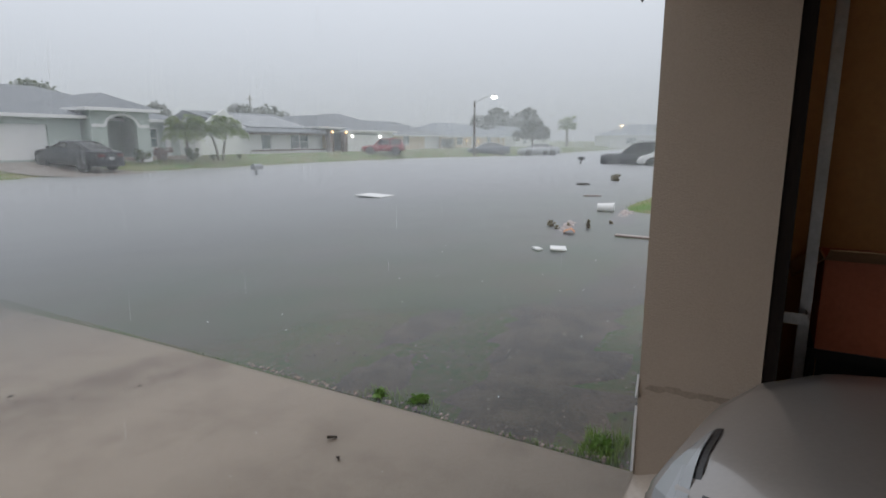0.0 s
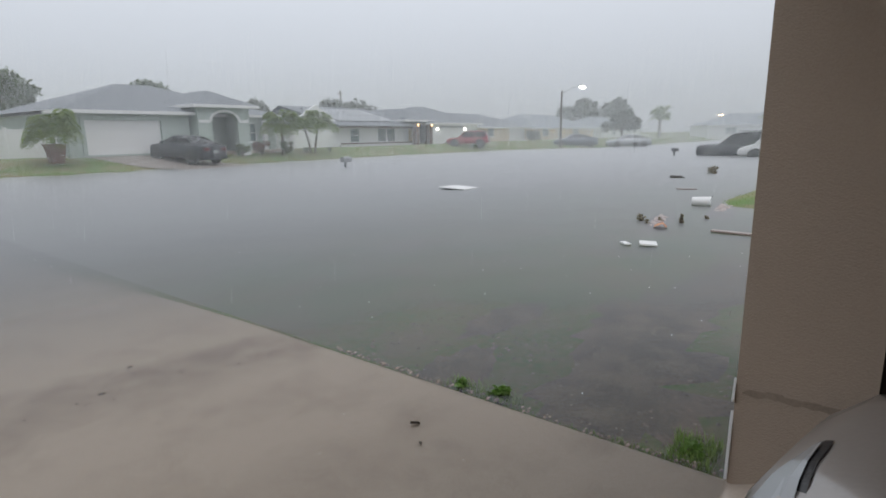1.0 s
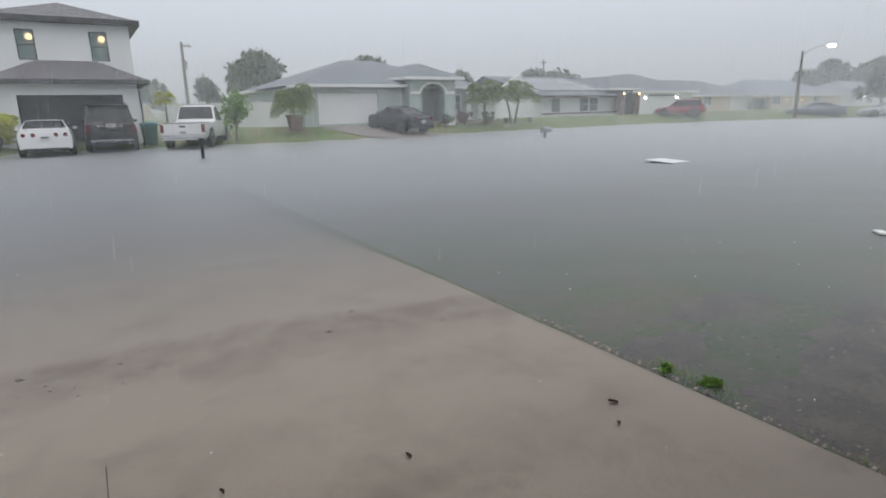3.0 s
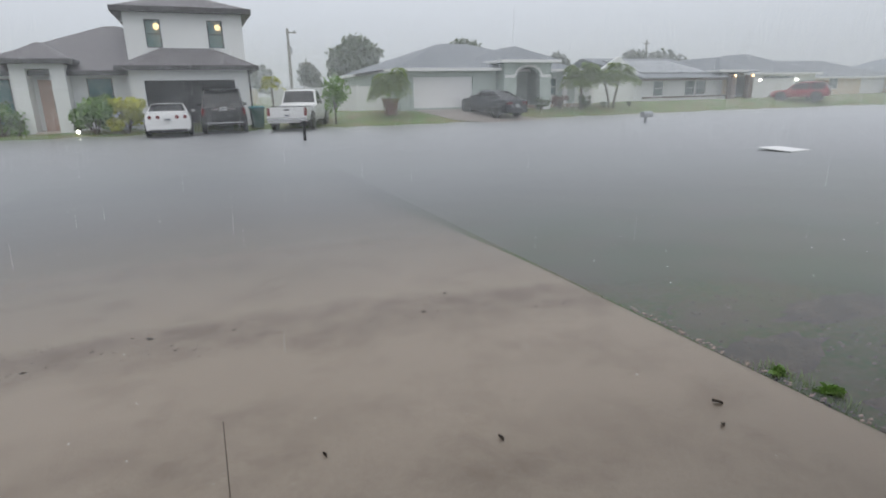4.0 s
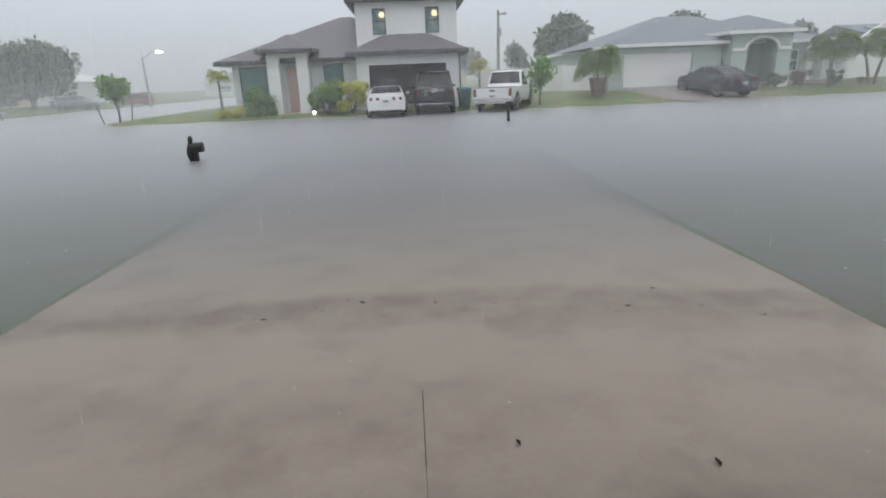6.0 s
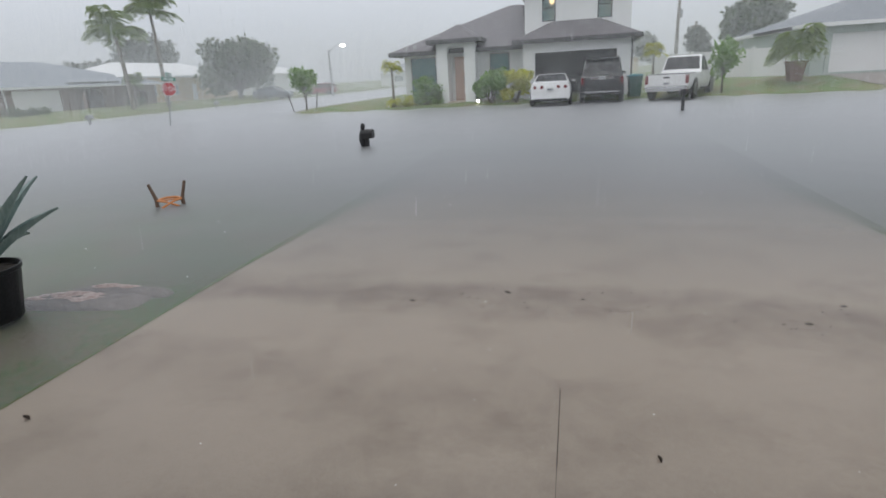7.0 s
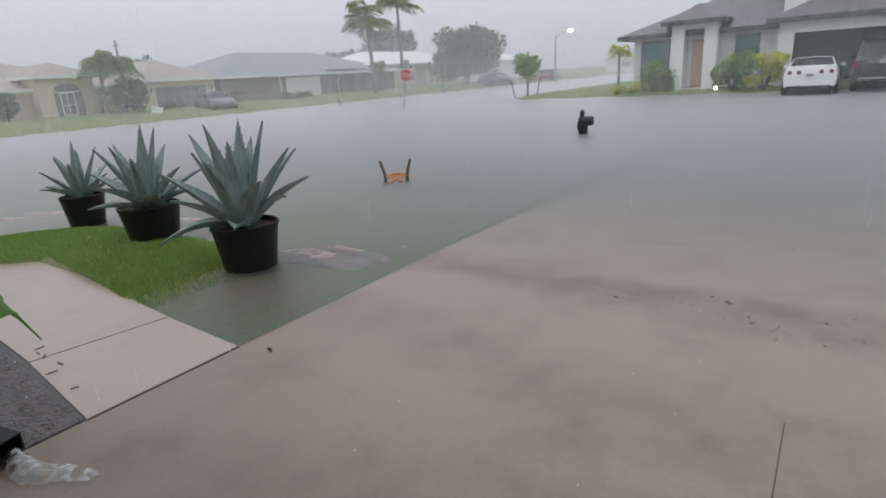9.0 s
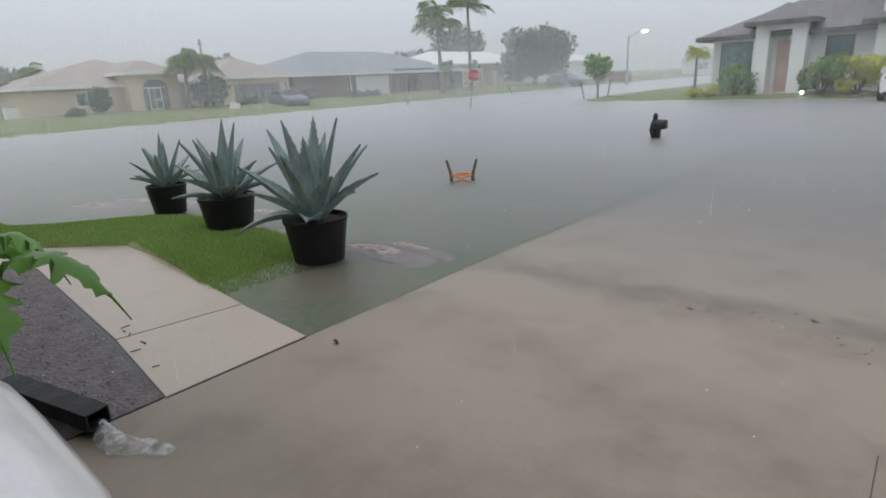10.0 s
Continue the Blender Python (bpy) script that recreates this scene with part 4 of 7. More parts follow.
def hip_roof(x0, x1, y0, y1, z, rise, over=0.5, fascia=0.16):
    """Hip roof over a rectangle, with eaves. Returns roof and fascia shapes."""
    a, b, c, d = x0 - over, x1 + over, y0 - over, y1 + over
    half = min(b - a, d - c) / 2
    if b - a >= d - c:
        r = [(a + half, (c + d) / 2), (b - half, (c + d) / 2)]
    else:
        r = [((a + b) / 2, c + half), ((a + b) / 2, d - half)]
    zt = z + rise
    s = Shape()
    v = [(a, c, z), (b, c, z), (b, d, z), (a, d, z), (*r[0], zt), (*r[1], zt)]
    if b - a >= d - c:
        f = [(0, 1, 5, 4), (1, 2, 5), (2, 3, 4, 5), (3, 0, 4)]
    else:
        f = [(0, 1, 4), (1, 2, 5, 4), (2, 3, 5), (3, 0, 4, 5)]
    s.add(v, f + [(3, 2, 1, 0)])
    e = Shape()
    t = 0.03
    e.box(a - t, b + t, c - t, c, z - fascia, z + 0.02)
    e.box(a - t, b + t, d, d + t, z - fascia, z + 0.02)
    e.box(a - t, a, c, d, z - fascia, z + 0.02)
    e.box(b, b + t, c, d, z - fascia, z + 0.02)
    e.box(a, b, c, d, z - fascia + 0.02, z - fascia + 0.05)
    return s, e


def add_roof(house, args, mat, fascia_mat, **kw):
    r, e = hip_roof(*args, **kw)
    roof = part("roof", r, mat, house)
    part("fascia", e, fascia_mat, roof)
    return roof


def add_window(house, x0, x1, z0, z1, y, mat=None, frame_mat=None, bars=1, cross=1, sill=True):
    frame_mat = frame_mat or M_WHITE2
    t = 0.05
    s = Shape()
    s.box(x0, x1, y + .03, y + .09, z0, z0 + t)
    s.box(x0, x1, y + .03, y + .09, z1 - t, z1)
    s.box(x0, x0 + t, y + .03, y + .09, z0 + t, z1 - t)
    s.box(x1 - t, x1, y + .03, y + .09, z0 + t, z1 - t)
    for k in range(1, bars):
        x = x0 + (x1 - x0) * k / bars
        s.box(x - .02, x + .02, y + .035, y + .085, z0 + t, z1 - t)
    for k in range(1, cross):
        z = z0 + (z1 - z0) * k / cross
        s.box(x0 + t, x1 - t, y + .034, y + .086, z - .025, z + .025)
    w = part("window", s, frame_mat, house)
    part("pane", Shape().box(x0 + .02, x1 - .02, y + .055, y + .062, z0 + .02, z1 - .02), mat or M_GLASS, w)
    if sill:
        part("sill", Shape().box(x0 - .06, x1 + .06, y - .05, y + .03, z0 - .07, z0), M_WHITE2, w)
    return w


def add_garage_door(house, x0, x1, z0, z1, y, mat, rows=4):
    d = part("garage_door", Shape().box(x0, x1, y + .03, y + .05, z0, z1), mat, house)
    h = (z1 - z0) / rows
    for k in range(rows):
        s = Shape()
        s.box(x0 + .01, x1 - .01, y, y + .032, z0 + k * h + .008, z0 + (k + 1) * h - .008)
        part("door_panel", s, mat, d, bevel=0.006)
    return d


def arch_front(x0, x1, z0, z1, a, b, spring, rise, y, thick):
    """A wall piece with an arched opening from a to b."""
    s = Shape()
    s.box(x0, a, y, y + thick, z0, z1)
    s.box(b, x1, y, y + thick, z0, z1)
    n = 12
    top = [(a + (b - a) * k / n, spring + rise * math.sqrt(max(0, 1 - (2 * k / n - 1) ** 2))) for k in range(n + 1)]
    for p, q in zip(top, top[1:]):
        s.prism([p, q, (q[0], z1), (p[0], z1)], y, y + thick)
    return s


def coach_light(house, x, z, y, mat, size=1.0):
    c = part("coach_light", Shape().box(x - .05, x + .05, y - .10, y, z - .12, z - .06).box(x - .06, x + .06, y - .14, y - .02, z + .16, z + .19), M_BLACKP, house)
    s = Shape()
    s.tube([(x, y - .08, z - .06), (x, y - .08, z + .02), (x, y - .08, z + .16)], [.05 * size, .085 * size, .06 * size], 10)
    part("bulb", s, mat, c)


# the white house with an upper storey over the garage
house = thing("two_storey_house", pose(0, 0, 0), "white stucco house with dark hip roofs and open garage", "house")
part("wall", wall_with_openings(-2.85, 2.62, 32.0, 0.2, 0.1, 3.0, [(-2.22, 1.95, 0.1, 2.46)]), M_WHITE, house, "garage front")
part("wall", Shape().box(-2.85, -2.65, 32.2, 38.5, 0.1, 3.0), M_WHITE, house)
part("wall", Shape().box(2.42, 2.62, 32.2, 44, 0.1, 3.0), M_WHITE, house)
part("wall", Shape().box(-9.7, 2.42, 43.8, 44, 0.1, 3.0), M_WHITE, house)
part("wall", Shape().box(-9.7, -9.5, 33.2, 43.8, 0.1, 2.75), M_WHITE, house)
part("wall", Shape().box(-2.65, 2.42, 38.3, 38.5, 0.1, 3.0), M_INT, house, "dim back wall of the open garage")
part("floor_slab", Shape().box(-9.7, 2.6, 32.2, 44, -0.2, 0.12), M_CONC, house)
part("wall", wall_with_openings(-9.7, -7.55, 33.0, 0.2, 0.1, 2.75, [(-9.35, -7.85, 0.5, 2.62)]), M_WHITE, house)
part("wall", wall_with_openings(-5.45, -2.852, 33.0, 0.2, 0.1, 2.75, [(-4.78, -3.68, 1.0, 2.62)]), M_WHITE, house)
add_window(house, -9.35, -7.85, 0.5, 2.62, 33.02, M_TEAL, M_SOFFIT, 1, 2)
add_window(house, -4.78, -3.68, 1.0, 2.62, 33.02, M_TEAL, M_SOFFIT, 1, 2)
part("ceiling_panel", Shape().box(-2.65, 2.42, 32.2, 38.3, 2.9, 2.95), M_INT, house)
part("wall_lining", Shape().box(-2.648, -2.63, 32.21, 38.29, 0.12, 2.9), M_INT, house)
part("wall_lining", Shape().box(2.40, 2.418, 32.21, 38.29, 0.12, 2.9), M_INT, house)
s = Shape()
s.box(-2.34, -2.22, 31.94, 32.0, 0.1, 2.58)
s.box(1.95, 2.07, 31.94, 32.0, 0.1, 2.58)
s.box(-2.22, 1.95, 31.94, 32.0, 2.46, 2.58)
part("door_trim", s, M_WHITE2, house)
# tall entry with square columns and a recessed wooden door
portico = part("portico", Shape().box(-7.55, -6.95, 31.9, 33.2, 0.1, 3.25), M_WHITE, house)
part("column", Shape().box(-6.02, -5.42, 31.9, 33.2, 0.1, 3.25), M_WHITE, portico)
part("lintel", Shape().box(-6.95, -6.02, 31.9, 33.2, 3.02, 3.25), M_WHITE, portico)
for x in (-7.57, -6.04):
    part("column_band", Shape().box(x, x + .64, 31.87, 32.5, 2.1, 2.2), M_WHITE2, portico)
part("recess_wall", Shape().box(-7.0, -5.95, 32.95, 33.15, 0.1, 3.2), M_WHITE, portico)
part("step", Shape().box(-6.94, -6.03, 31.7, 32.94, -0.1, 0.2), M_CONC, portico)
edoor = part("entry_door", Shape().box(-6.75, -6.12, 32.88, 32.95, 0.2, 2.55), M_DOOR, house, "tall wooden entry door", bevel=0.01)
part("door_handle", Shape().tube([(-6.2, 32.88, 1.0), (-6.2, 32.84, 1.05), (-6.2, 32.84, 1.5), (-6.2, 32.88, 1.55)], .015, 6), M_BLACKP, edoor)
add_roof(house, (-7.55, -5.42, 31.9, 36.0, 3.42, 0.85), M_SH_DARK, M_SOFFIT, over=0.42, fascia=0.2)
add_roof(house, (-9.7, 2.0, 33.0, 44.0, 2.93, 2.65), M_SH_DARK, M_SOFFIT, over=0.7, fascia=0.2)
add_roof(house, (-2.85, 2.62, 32.0, 40.5, 3.12, 1.55), M_SH_DARK, M_SOFFIT, over=0.5, fascia=0.2)
# upper storey
part("upper_wall", wall_with_openings(-2.86, 2.72, 33.5, 0.2, 3.2, 5.78, [(-1.93, -1.20, 4.08, 5.44), (0.98, 1.74, 4.08, 5.44)]), M_WHITE, house)
part("upper_wall", Shape().box(-2.86, -2.66, 33.7, 40.3, 3.2, 5.78), M_WHITE, house)
part("upper_wall", Shape().box(2.52, 2.72, 33.7, 40.3, 3.2, 5.78), M_WHITE, house)
part("upper_wall", Shape().box(-2.66, 2.52, 40.1, 40.3, 3.2, 5.78), M_WHITE, house)
part("upper_floor", Shape().box(-2.66, 2.52, 33.7, 40.1, 3.75, 3.9), M_INT, house)
add_roof(house, (-2.86, 2.72, 33.5, 40.3, 5.98, 1.1), M_SH_DARK, M_SOFFIT, over=0.45, fascia=0.24)
M_CLEAR = glass_like("lit_window_glass", (0.20, 0.32, 0.32), 0.05)
n_, l_ = M_CLEAR.node_tree.nodes, M_CLEAR.node_tree.links
t_, x_ = n_.new("ShaderNodeBsdfTransparent"), n_.new("ShaderNodeMixShader")
t_.inputs[0].default_value = (0.95, 0.93, 0.88, 1)
x_.inputs[0].default_value = 0.45
l_.new(n_["Principled BSDF"].outputs[0], x_.inputs[1])
l_.new(t_.outputs[0], x_.inputs[2])
l_.new(x_.outputs[0], n_["Material Output"].inputs[0])
for x0, x1, lx in ((-1.93, -1.20, -1.42), (0.98, 1.74, 1.52)):
    add_window(house, x0, x1, 4.08, 5.44, 33.52, M_CLEAR, M_SOFFIT, 1, 2)
    lamp = thing("pendant_lamp", pose(lx, 34.0, 5.15), "lit warm pendant lamp behind an upper window", "lamp", "lamps in the upper rooms")
    part("cord", Shape().tube([(0, 0, 0.16), (0, 0, 0.75)], 0.012, 6), M_BLACKP, lamp)
    s = Shape()
    s.tube([(0, 0, -.14), (0, 0, -.08), (0, 0, .06), (0, 0, .16)], [.05, .13, .15, .06], 12)
    part("shade", s, M_SODIUM, lamp, smooth=True)
    s = Shape()
    for k in range(7):
        s.box(lx - .20 + k * .06, lx - .16 + k * .06, 34.55 + .02 * (k % 2), 34.58 + .02 * (k % 2), 4.0, 5.6)
    c = thing("curtain", pose(0, 0, 0), "pleated cream curtain lit by a lamp", "curtain", "curtains upstairs")
    part("cloth", s, M_PEACH, c)
part("downspout", Shape().tube([(2.95, 31.7, 2.95), (2.75, 31.85, 2.75), (2.68, 31.95, 2.7), (2.68, 31.95, 0.1)], .04, 8), M_SOFFIT, house)
pole_lamp = thing("garden_spotlight", pose(-5.15, 30.9, 0.10), "small lit garden spotlight on the lawn edge", "garden light")
part("head", Shape().tube([(0, 0, .05), (0, -.08, .12)], [.05, .08], 10), M_COOL, pole_lamp)
part("spike", Shape().tube([(0, 0, -.1), (0, 0, .07)], .012, 6), M_BLACKP, pole_lamp)

# the grey-green house with an arched entry
house = thing("arched_entry_house", pose(0, 0, 0), "grey-green stucco house with arched entry and grey hip roof", "house")
FZ = 0.68
part("wall", wall_with_openings(11.6, 18.3, 34.0, 0.2, FZ - .3, 2.98, [(12.45, 16.55, FZ, 2.55)]), M_GREYGREEN, house)
add_garage_door(house, 12.45, 16.55, FZ, 2.55, 34.06, M_WHITE2)
s = Shape()
s.box(12.25, 12.45, 33.93, 34.0, FZ, 2.75)
s.box(16.55, 16.75, 33.93, 34.0, FZ, 2.75)
s.box(12.45, 16.55, 33.93, 34.0, 2.55, 2.75)
part("door_trim", s, M_GREYGREEN, house)
part("wall", Shape().box(11.6, 11.8, 34.2, 48, FZ - .3, 2.98), M_GREYGREEN, house)
part("wall", Shape().box(25.8, 26.0, 36.2, 48, FZ - .3, 2.98), M_GREYGREEN, house)
part("wall", Shape().box(11.6, 26.0, 47.8, 48, FZ - .3, 2.98), M_GREYGREEN, house)
part("wall", wall_with_openings(18.3, 26.0, 36.0, 0.2, FZ - .3, 2.98, [(19.4, 20.9, FZ, 2.8), (23.0, 24.4, 1.2, 2.5)]), M_GREYGREEN, house)
add_window(house, 23.0, 24.4, 1.2, 2.5, 36.02, M_GLASS, M_WHITE2, 2, 2)
part("wall", Shape().box(18.1, 18.3, 34.2, 36.0, FZ - .3, 2.98), M_GREYGREEN, house)
arch = part("entry_arch", arch_front(18.45, 22.0, FZ - .3, 3.45, 19.35, 21.15, 2.55, 0.55, 33.2, 0.35), M_GREYGREEN, house)
for x in (18.55, 21.25):
    part("column_capital", Shape().box(x - .06, x + .68, 33.12, 33.6, 2.45, 2.62), M_WHITE2, arch)
    part("column_base", Shape().box(x - .06, x + .68, 33.12, 33.6, FZ - .3, FZ + .25), M_WHITE2, arch)
s = Shape()
n = 12
for k in range(n):
    a0, a1 = math.pi * k / n, math.pi * (k + 1) / n
    s.prism([(20.25 - .92 * math.cos(a0), 2.55 + .57 * math.sin(a0)), (20.25 - .92 * math.cos(a1), 2.55 + .57 * math.sin(a1)), (20.25 - 1.06 * math.cos(a1), 2.55 + .70 * math.sin(a1)), (20.25 - 1.06 * math.cos(a0), 2.55 + .70 * math.sin(a0))], 33.14, 33.2)
part("arch_trim", s, M_WHITE2, arch)
part("entry_wall", Shape().box(18.45, 22.0, 35.8, 35.95, FZ, 3.4), M_GREYGREEN, house)
part("entry_door", Shape().box(19.75, 20.7, 35.74, 35.79, FZ, 2.8), M_GLASS, house)
part("entry_side", Shape().box(18.45, 18.65, 33.55, 35.8, FZ - .3, 3.4), M_GREYGREEN, house)
part("entry_side", Shape().box(21.8, 22.0, 33.55, 35.8, FZ - .3, 3.4), M_GREYGREEN, house)
part("floor_slab", Shape().box(11.6, 26.0, 34.2, 48, 0.1, FZ - .02), M_CONC, house)
part("side_arch", arch_front(24.6, 27.2, FZ - .3, 2.7, 24.9, 26.8, 1.9, 0.5, 35.4, 0.2), M_WHITE2, house)
add_roof(house, (11.6, 18.3, 34.0, 42, 3.06, 1.35), M_SH_GREY, M_WHITE2, over=0.5)
add_roof(house, (11.6, 26.0, 36.0, 48.0, 3.05, 2.15), M_SH_GREY, M_WHITE2, over=0.5)
add_roof(house, (18.45, 22.0, 33.2, 39.0, 3.52, 1.0), M_SH_GREY, M_WHITE2, over=0.45)
drive2, _, _ = sheet("paver_driveway", grid_axis((0, 1, 8)), grid_axis((0, 1, 30)), lambda x, y: x * 0, M_PAVER)
for v in drive2.data.vertices:
    u, w = v.co.x, v.co.y
    y = 34.0 - 6.4 * w
    x = (12.3 + 2.1 * w) * (1 - u) + (17.0 + 2.6 * w) * u
    v.co = (x, y, max(float(ground_height(x, y)) + 0.035, -0.25))
tagged(drive2, "wet paver driveway of the grey-green house", "driveway", "", "structure")

# fence between the first two houses
fence = thing("vinyl_fence", pose(0, 0, 0), "white vinyl privacy fence", "fence")
pts = [(5.2, 44.0), (8.1, 39.0), (9.6, 36.6), (11.5, 35.2)]
for (xa, ya), (xb, yb) in zip(pts, pts[1:]):
    L = math.hypot(xb - xa, yb - ya)
    n = max(1, round(L / 1.8))
    for k in range(n):
        a, b = k / n, (k + 1) / n
        m = pose(xa + (xb - xa) * a, ya + (yb - ya) * a, 0, 0, 0, math.degrees(math.atan2(yb - ya, xb - xa)))
        s = Shape()
        s.m = m
        w = L / n
        s.box(0.06, w, -.02, .02, 0.3, 2.02)
        s.box(0.06, w, -.03, .03, 2.02, 2.10)
        s.box(0.06, w, -.03, .03, 0.25, 0.36)
        part("fence_panel", s, M_WHITE2, fence)
        s = Shape()
        s.m = m
        s.box(-.06, .06, -.06, .06, 0.0, 2.16)
        s.box(-.075, .075, -.075, .075, 2.16, 2.2)
        part("fence_post", s, M_WHITE2, fence)

# the long white house with solar panels
house = thing("solar_panel_house", pose(0, 0, 0), "long white house with grey roof, solar panels and brown trim", "house")
FZ = 0.62
part("wall", wall_with_openings(33.6, 42.6, 38.0, 0.2, 0.2, 2.35, [(35.4, 36.5, 0.95, 2.2), (38.9, 41.3, 0.95, 2.2)]), M_WHITE, house)
add_window(house, 35.4, 36.5, 0.95, 2.2, 38.02, M_GLASS, M_WHITE2, 1, 2)
add_window(house, 38.9, 40.05, 0.95, 2.2, 38.02, M_GLASS, M_WHITE2, 1, 2)
add_window(house, 40.15, 41.3, 0.95, 2.2, 38.02, M_GLASS, M_WHITE2, 1, 2)
part("porch_rail", Shape().box(33.5, 43.2, 37.1, 37.2, 0.80, 0.92), M_DARKWOOD, house)
part("porch_beam", Shape().box(33.4, 43.4, 37.1, 37.25, 2.2, 2.38), M_DARKWOOD, house)
part("low_wall", Shape().box(33.5, 43.0, 37.2, 37.4, 0.2, 0.8), M_WHITE, house)
for x in (42.9, 45.0):
    part("porch_post", Shape().box(x, x + .5, 36.7, 37.2, 0.1, 2.6), M_DARKWOOD, house)
part("wall", Shape().box(28.9, 33.6, 38.0, 38.2, 0.2, 2.4), M_WHITE, house)
s = Shape()
s.prism([(28.7, 2.38), (34.4, 2.38), (33.6, 2.9), (31.6, 4.1), (30.6, 3.6)], 37.98, 38.2)
part("gable", s, M_WHITE, house)
part("wall", Shape().box(28.7, 28.9, 38.0, 48, 0.2, 2.5), M_WHITE, house)
part("wall", wall_with_openings(45.4, 54.0, 37.0, 0.2, 0.1, 2.6, [(47.2, 51.0, 0.4, 2.2)]), M_WHITE, house)
add_garage_door(house, 47.2, 51.0, 0.4, 2.2, 37.06, M_WHITE2)
for k in range(9):
    part("decoration_bar", Shape().box(47.1 + k * .45, 47.4 + k * .45, 36.98, 37.0, 2.26, 2.42), M_BAR, house)
part("wall", Shape().box(53.8, 54.0, 37.2, 48, 0.1, 2.6), M_WHITE, house)
part("wall", Shape().box(28.9, 53.8, 47.8, 48, 0.1, 2.5), M_WHITE, house)
part("wall", Shape().box(42.6, 45.4, 39.2, 39.4, 0.1, 2.6), M_PEACH, house)
part("entry_door", Shape().box(43.6, 44.5, 39.13, 39.2, 0.4, 2.4), M_WHITE2, house)
s = Shape()
s.add([(33.2, 36.9, 2.42), (43.4, 36.9, 2.42), (41.8, 43.0, 4.25), (31.6, 43.0, 4.25), (33.2, 36.9, 2.36), (43.4, 36.9, 2.36), (41.8, 48.0, 2.4), (31.6, 48.0, 2.4)], [(0, 1, 2, 3), (0, 4, 5, 1), (2, 6, 7, 3), (1, 5, 6, 2), (0, 3, 7, 4)])
part("roof", s, M_SH_GREY, house)
k = 0
for i in range(5):
    for j in range(2):
        s = Shape()
        x = 34.2 + i * 1.5 - j * .55
        y, z = 38.1 + j * 2.0, 2.42 + (38.1 + j * 2.0 - 36.9) * 0.30 + .07
        s.add([(x, y, z), (x + 1.46, y, z), (x + .95, y + 1.95, z + .585), (x - .51, y + 1.95, z + .585), (x, y, z - .05), (x + 1.46, y, z - .05), (x + .95, y + 1.95, z + .535), (x - .51, y + 1.95, z + .535)],
              [(0, 1, 2, 3), (0, 4, 5, 1), (1, 5, 6, 2), (2, 6, 7, 3), (3, 7, 4, 0)])
        part("solar_panel", s, M_SOLAR, house)
add_roof(house, (45.4, 54.0, 37.0, 48.0, 2.72, 1.9), M_SH_GREY, M_WHITE2, over=0.4)
add_roof(house, (42.3, 46.2, 37.6, 46.0, 3.0, 1.2), M_SH_GREY, M_WHITE2, over=0.4)
for x in (46.6, 51.45):
    coach_light(house, x, 2.05, 37.0, M_COOL, 1.5)
coach_light(house, 43.15, 2.45, 36.7, M_WARM)
coach_light(house, 45.25, 2.45, 36.7, M_WARM)


def plain_house(m, label, wide, deep, wall_h, rise, wall_mat, roof_mat, doors=(), windows=(), garage=(), name="ranch_house", entry=None, fascia=None):
    """A single-storey ranch house; openings along its front."""
    h = thing(name, m, label, "house")
    op = [(a, b, 0, 2.1) for a, b in garage] + [(a, b, 0, 2.05) for a, b in doors] + [(a, b, 0.9, 2.05) for a, b in windows]
    part("wall", wall_with_openings(0, wide, 0, 0.2, -0.6, wall_h, op), wall_mat, h)
    part("wall", Shape().box(0, .2, .2, deep, -0.6, wall_h), wall_mat, h)
    part("wall", Shape().box(wide - .2, wide, .2, deep, -0.6, wall_h), wall_mat, h)
    part("wall", Shape().box(.2, wide - .2, deep - .2, deep, -0.6, wall_h), wall_mat, h)
    for a, b in garage:
        add_garage_door(h, a, b, 0, 2.1, .06, M_WHITE2)
    for a, b in doors:
        part("entry_door", Shape().box(a, b, .08, .12, 0, 2.05), M_WHITE2, h)
    for a, b in windows:
        add_window(h, a, b, .9, 2.05, .02, M_GLASS, M_WHITE2, 2, 2)
    add_roof(h, (0, wide, 0, deep, wall_h + .12, rise), roof_mat, fascia or M_WHITE2, over=0.5)
    return h


h3 = plain_house(pose(54.5, 40.5, 0.3), "peach ranch house with a low grey roof", 17.5, 10, 1.95, 1.9, M_PEACH, M_SH_GREY, windows=((3, 4.6), (7, 8.4)), garage=((12.2, 16.4),))
h4 = plain_house(pose(76, 42, 0.2), "yellowish ranch house with lit entry lamps", 22, 11, 2.0, 2.3, M_PEACH, M_SH_BLUE, windows=((3, 5), (14, 16)), doors=((8, 9),))
coach_light(h4, 6.5, 1.4, 0.0, M_WARM)
coach_light(h4, 10.6, 1.4, 0.0, M_WARM)
h5 = plain_house(pose(103, 42, 0.1), "pale ranch house half lost in the rain", 20, 11, 2.2, 2.2, M_WHITE, M_SH_BLUE, windows=((4, 6),), garage=((12, 16.5),))
coach_light(h5, 3.0, 1.9, 0.0, M_COOL, 3.0)
coach_light(h5, 9.2, 1.9, 0.0, M_COOL, 3.0)
plain_house(pose(66, -9, 0.1, 0, 0, 180), "pale ranch house beyond the parked trucks", 15, 10, 2.3, 2.0, M_WHITE, M_SH_GREY, windows=((3, 5),))
plain_house(pose(112, 26, 0.1, 0, 0, -60), "pale house closing the end of the street", 24, 11, 2.4, 2.2, M_WHITE, M_SH_BLUE, windows=((3, 5), (12, 14)))

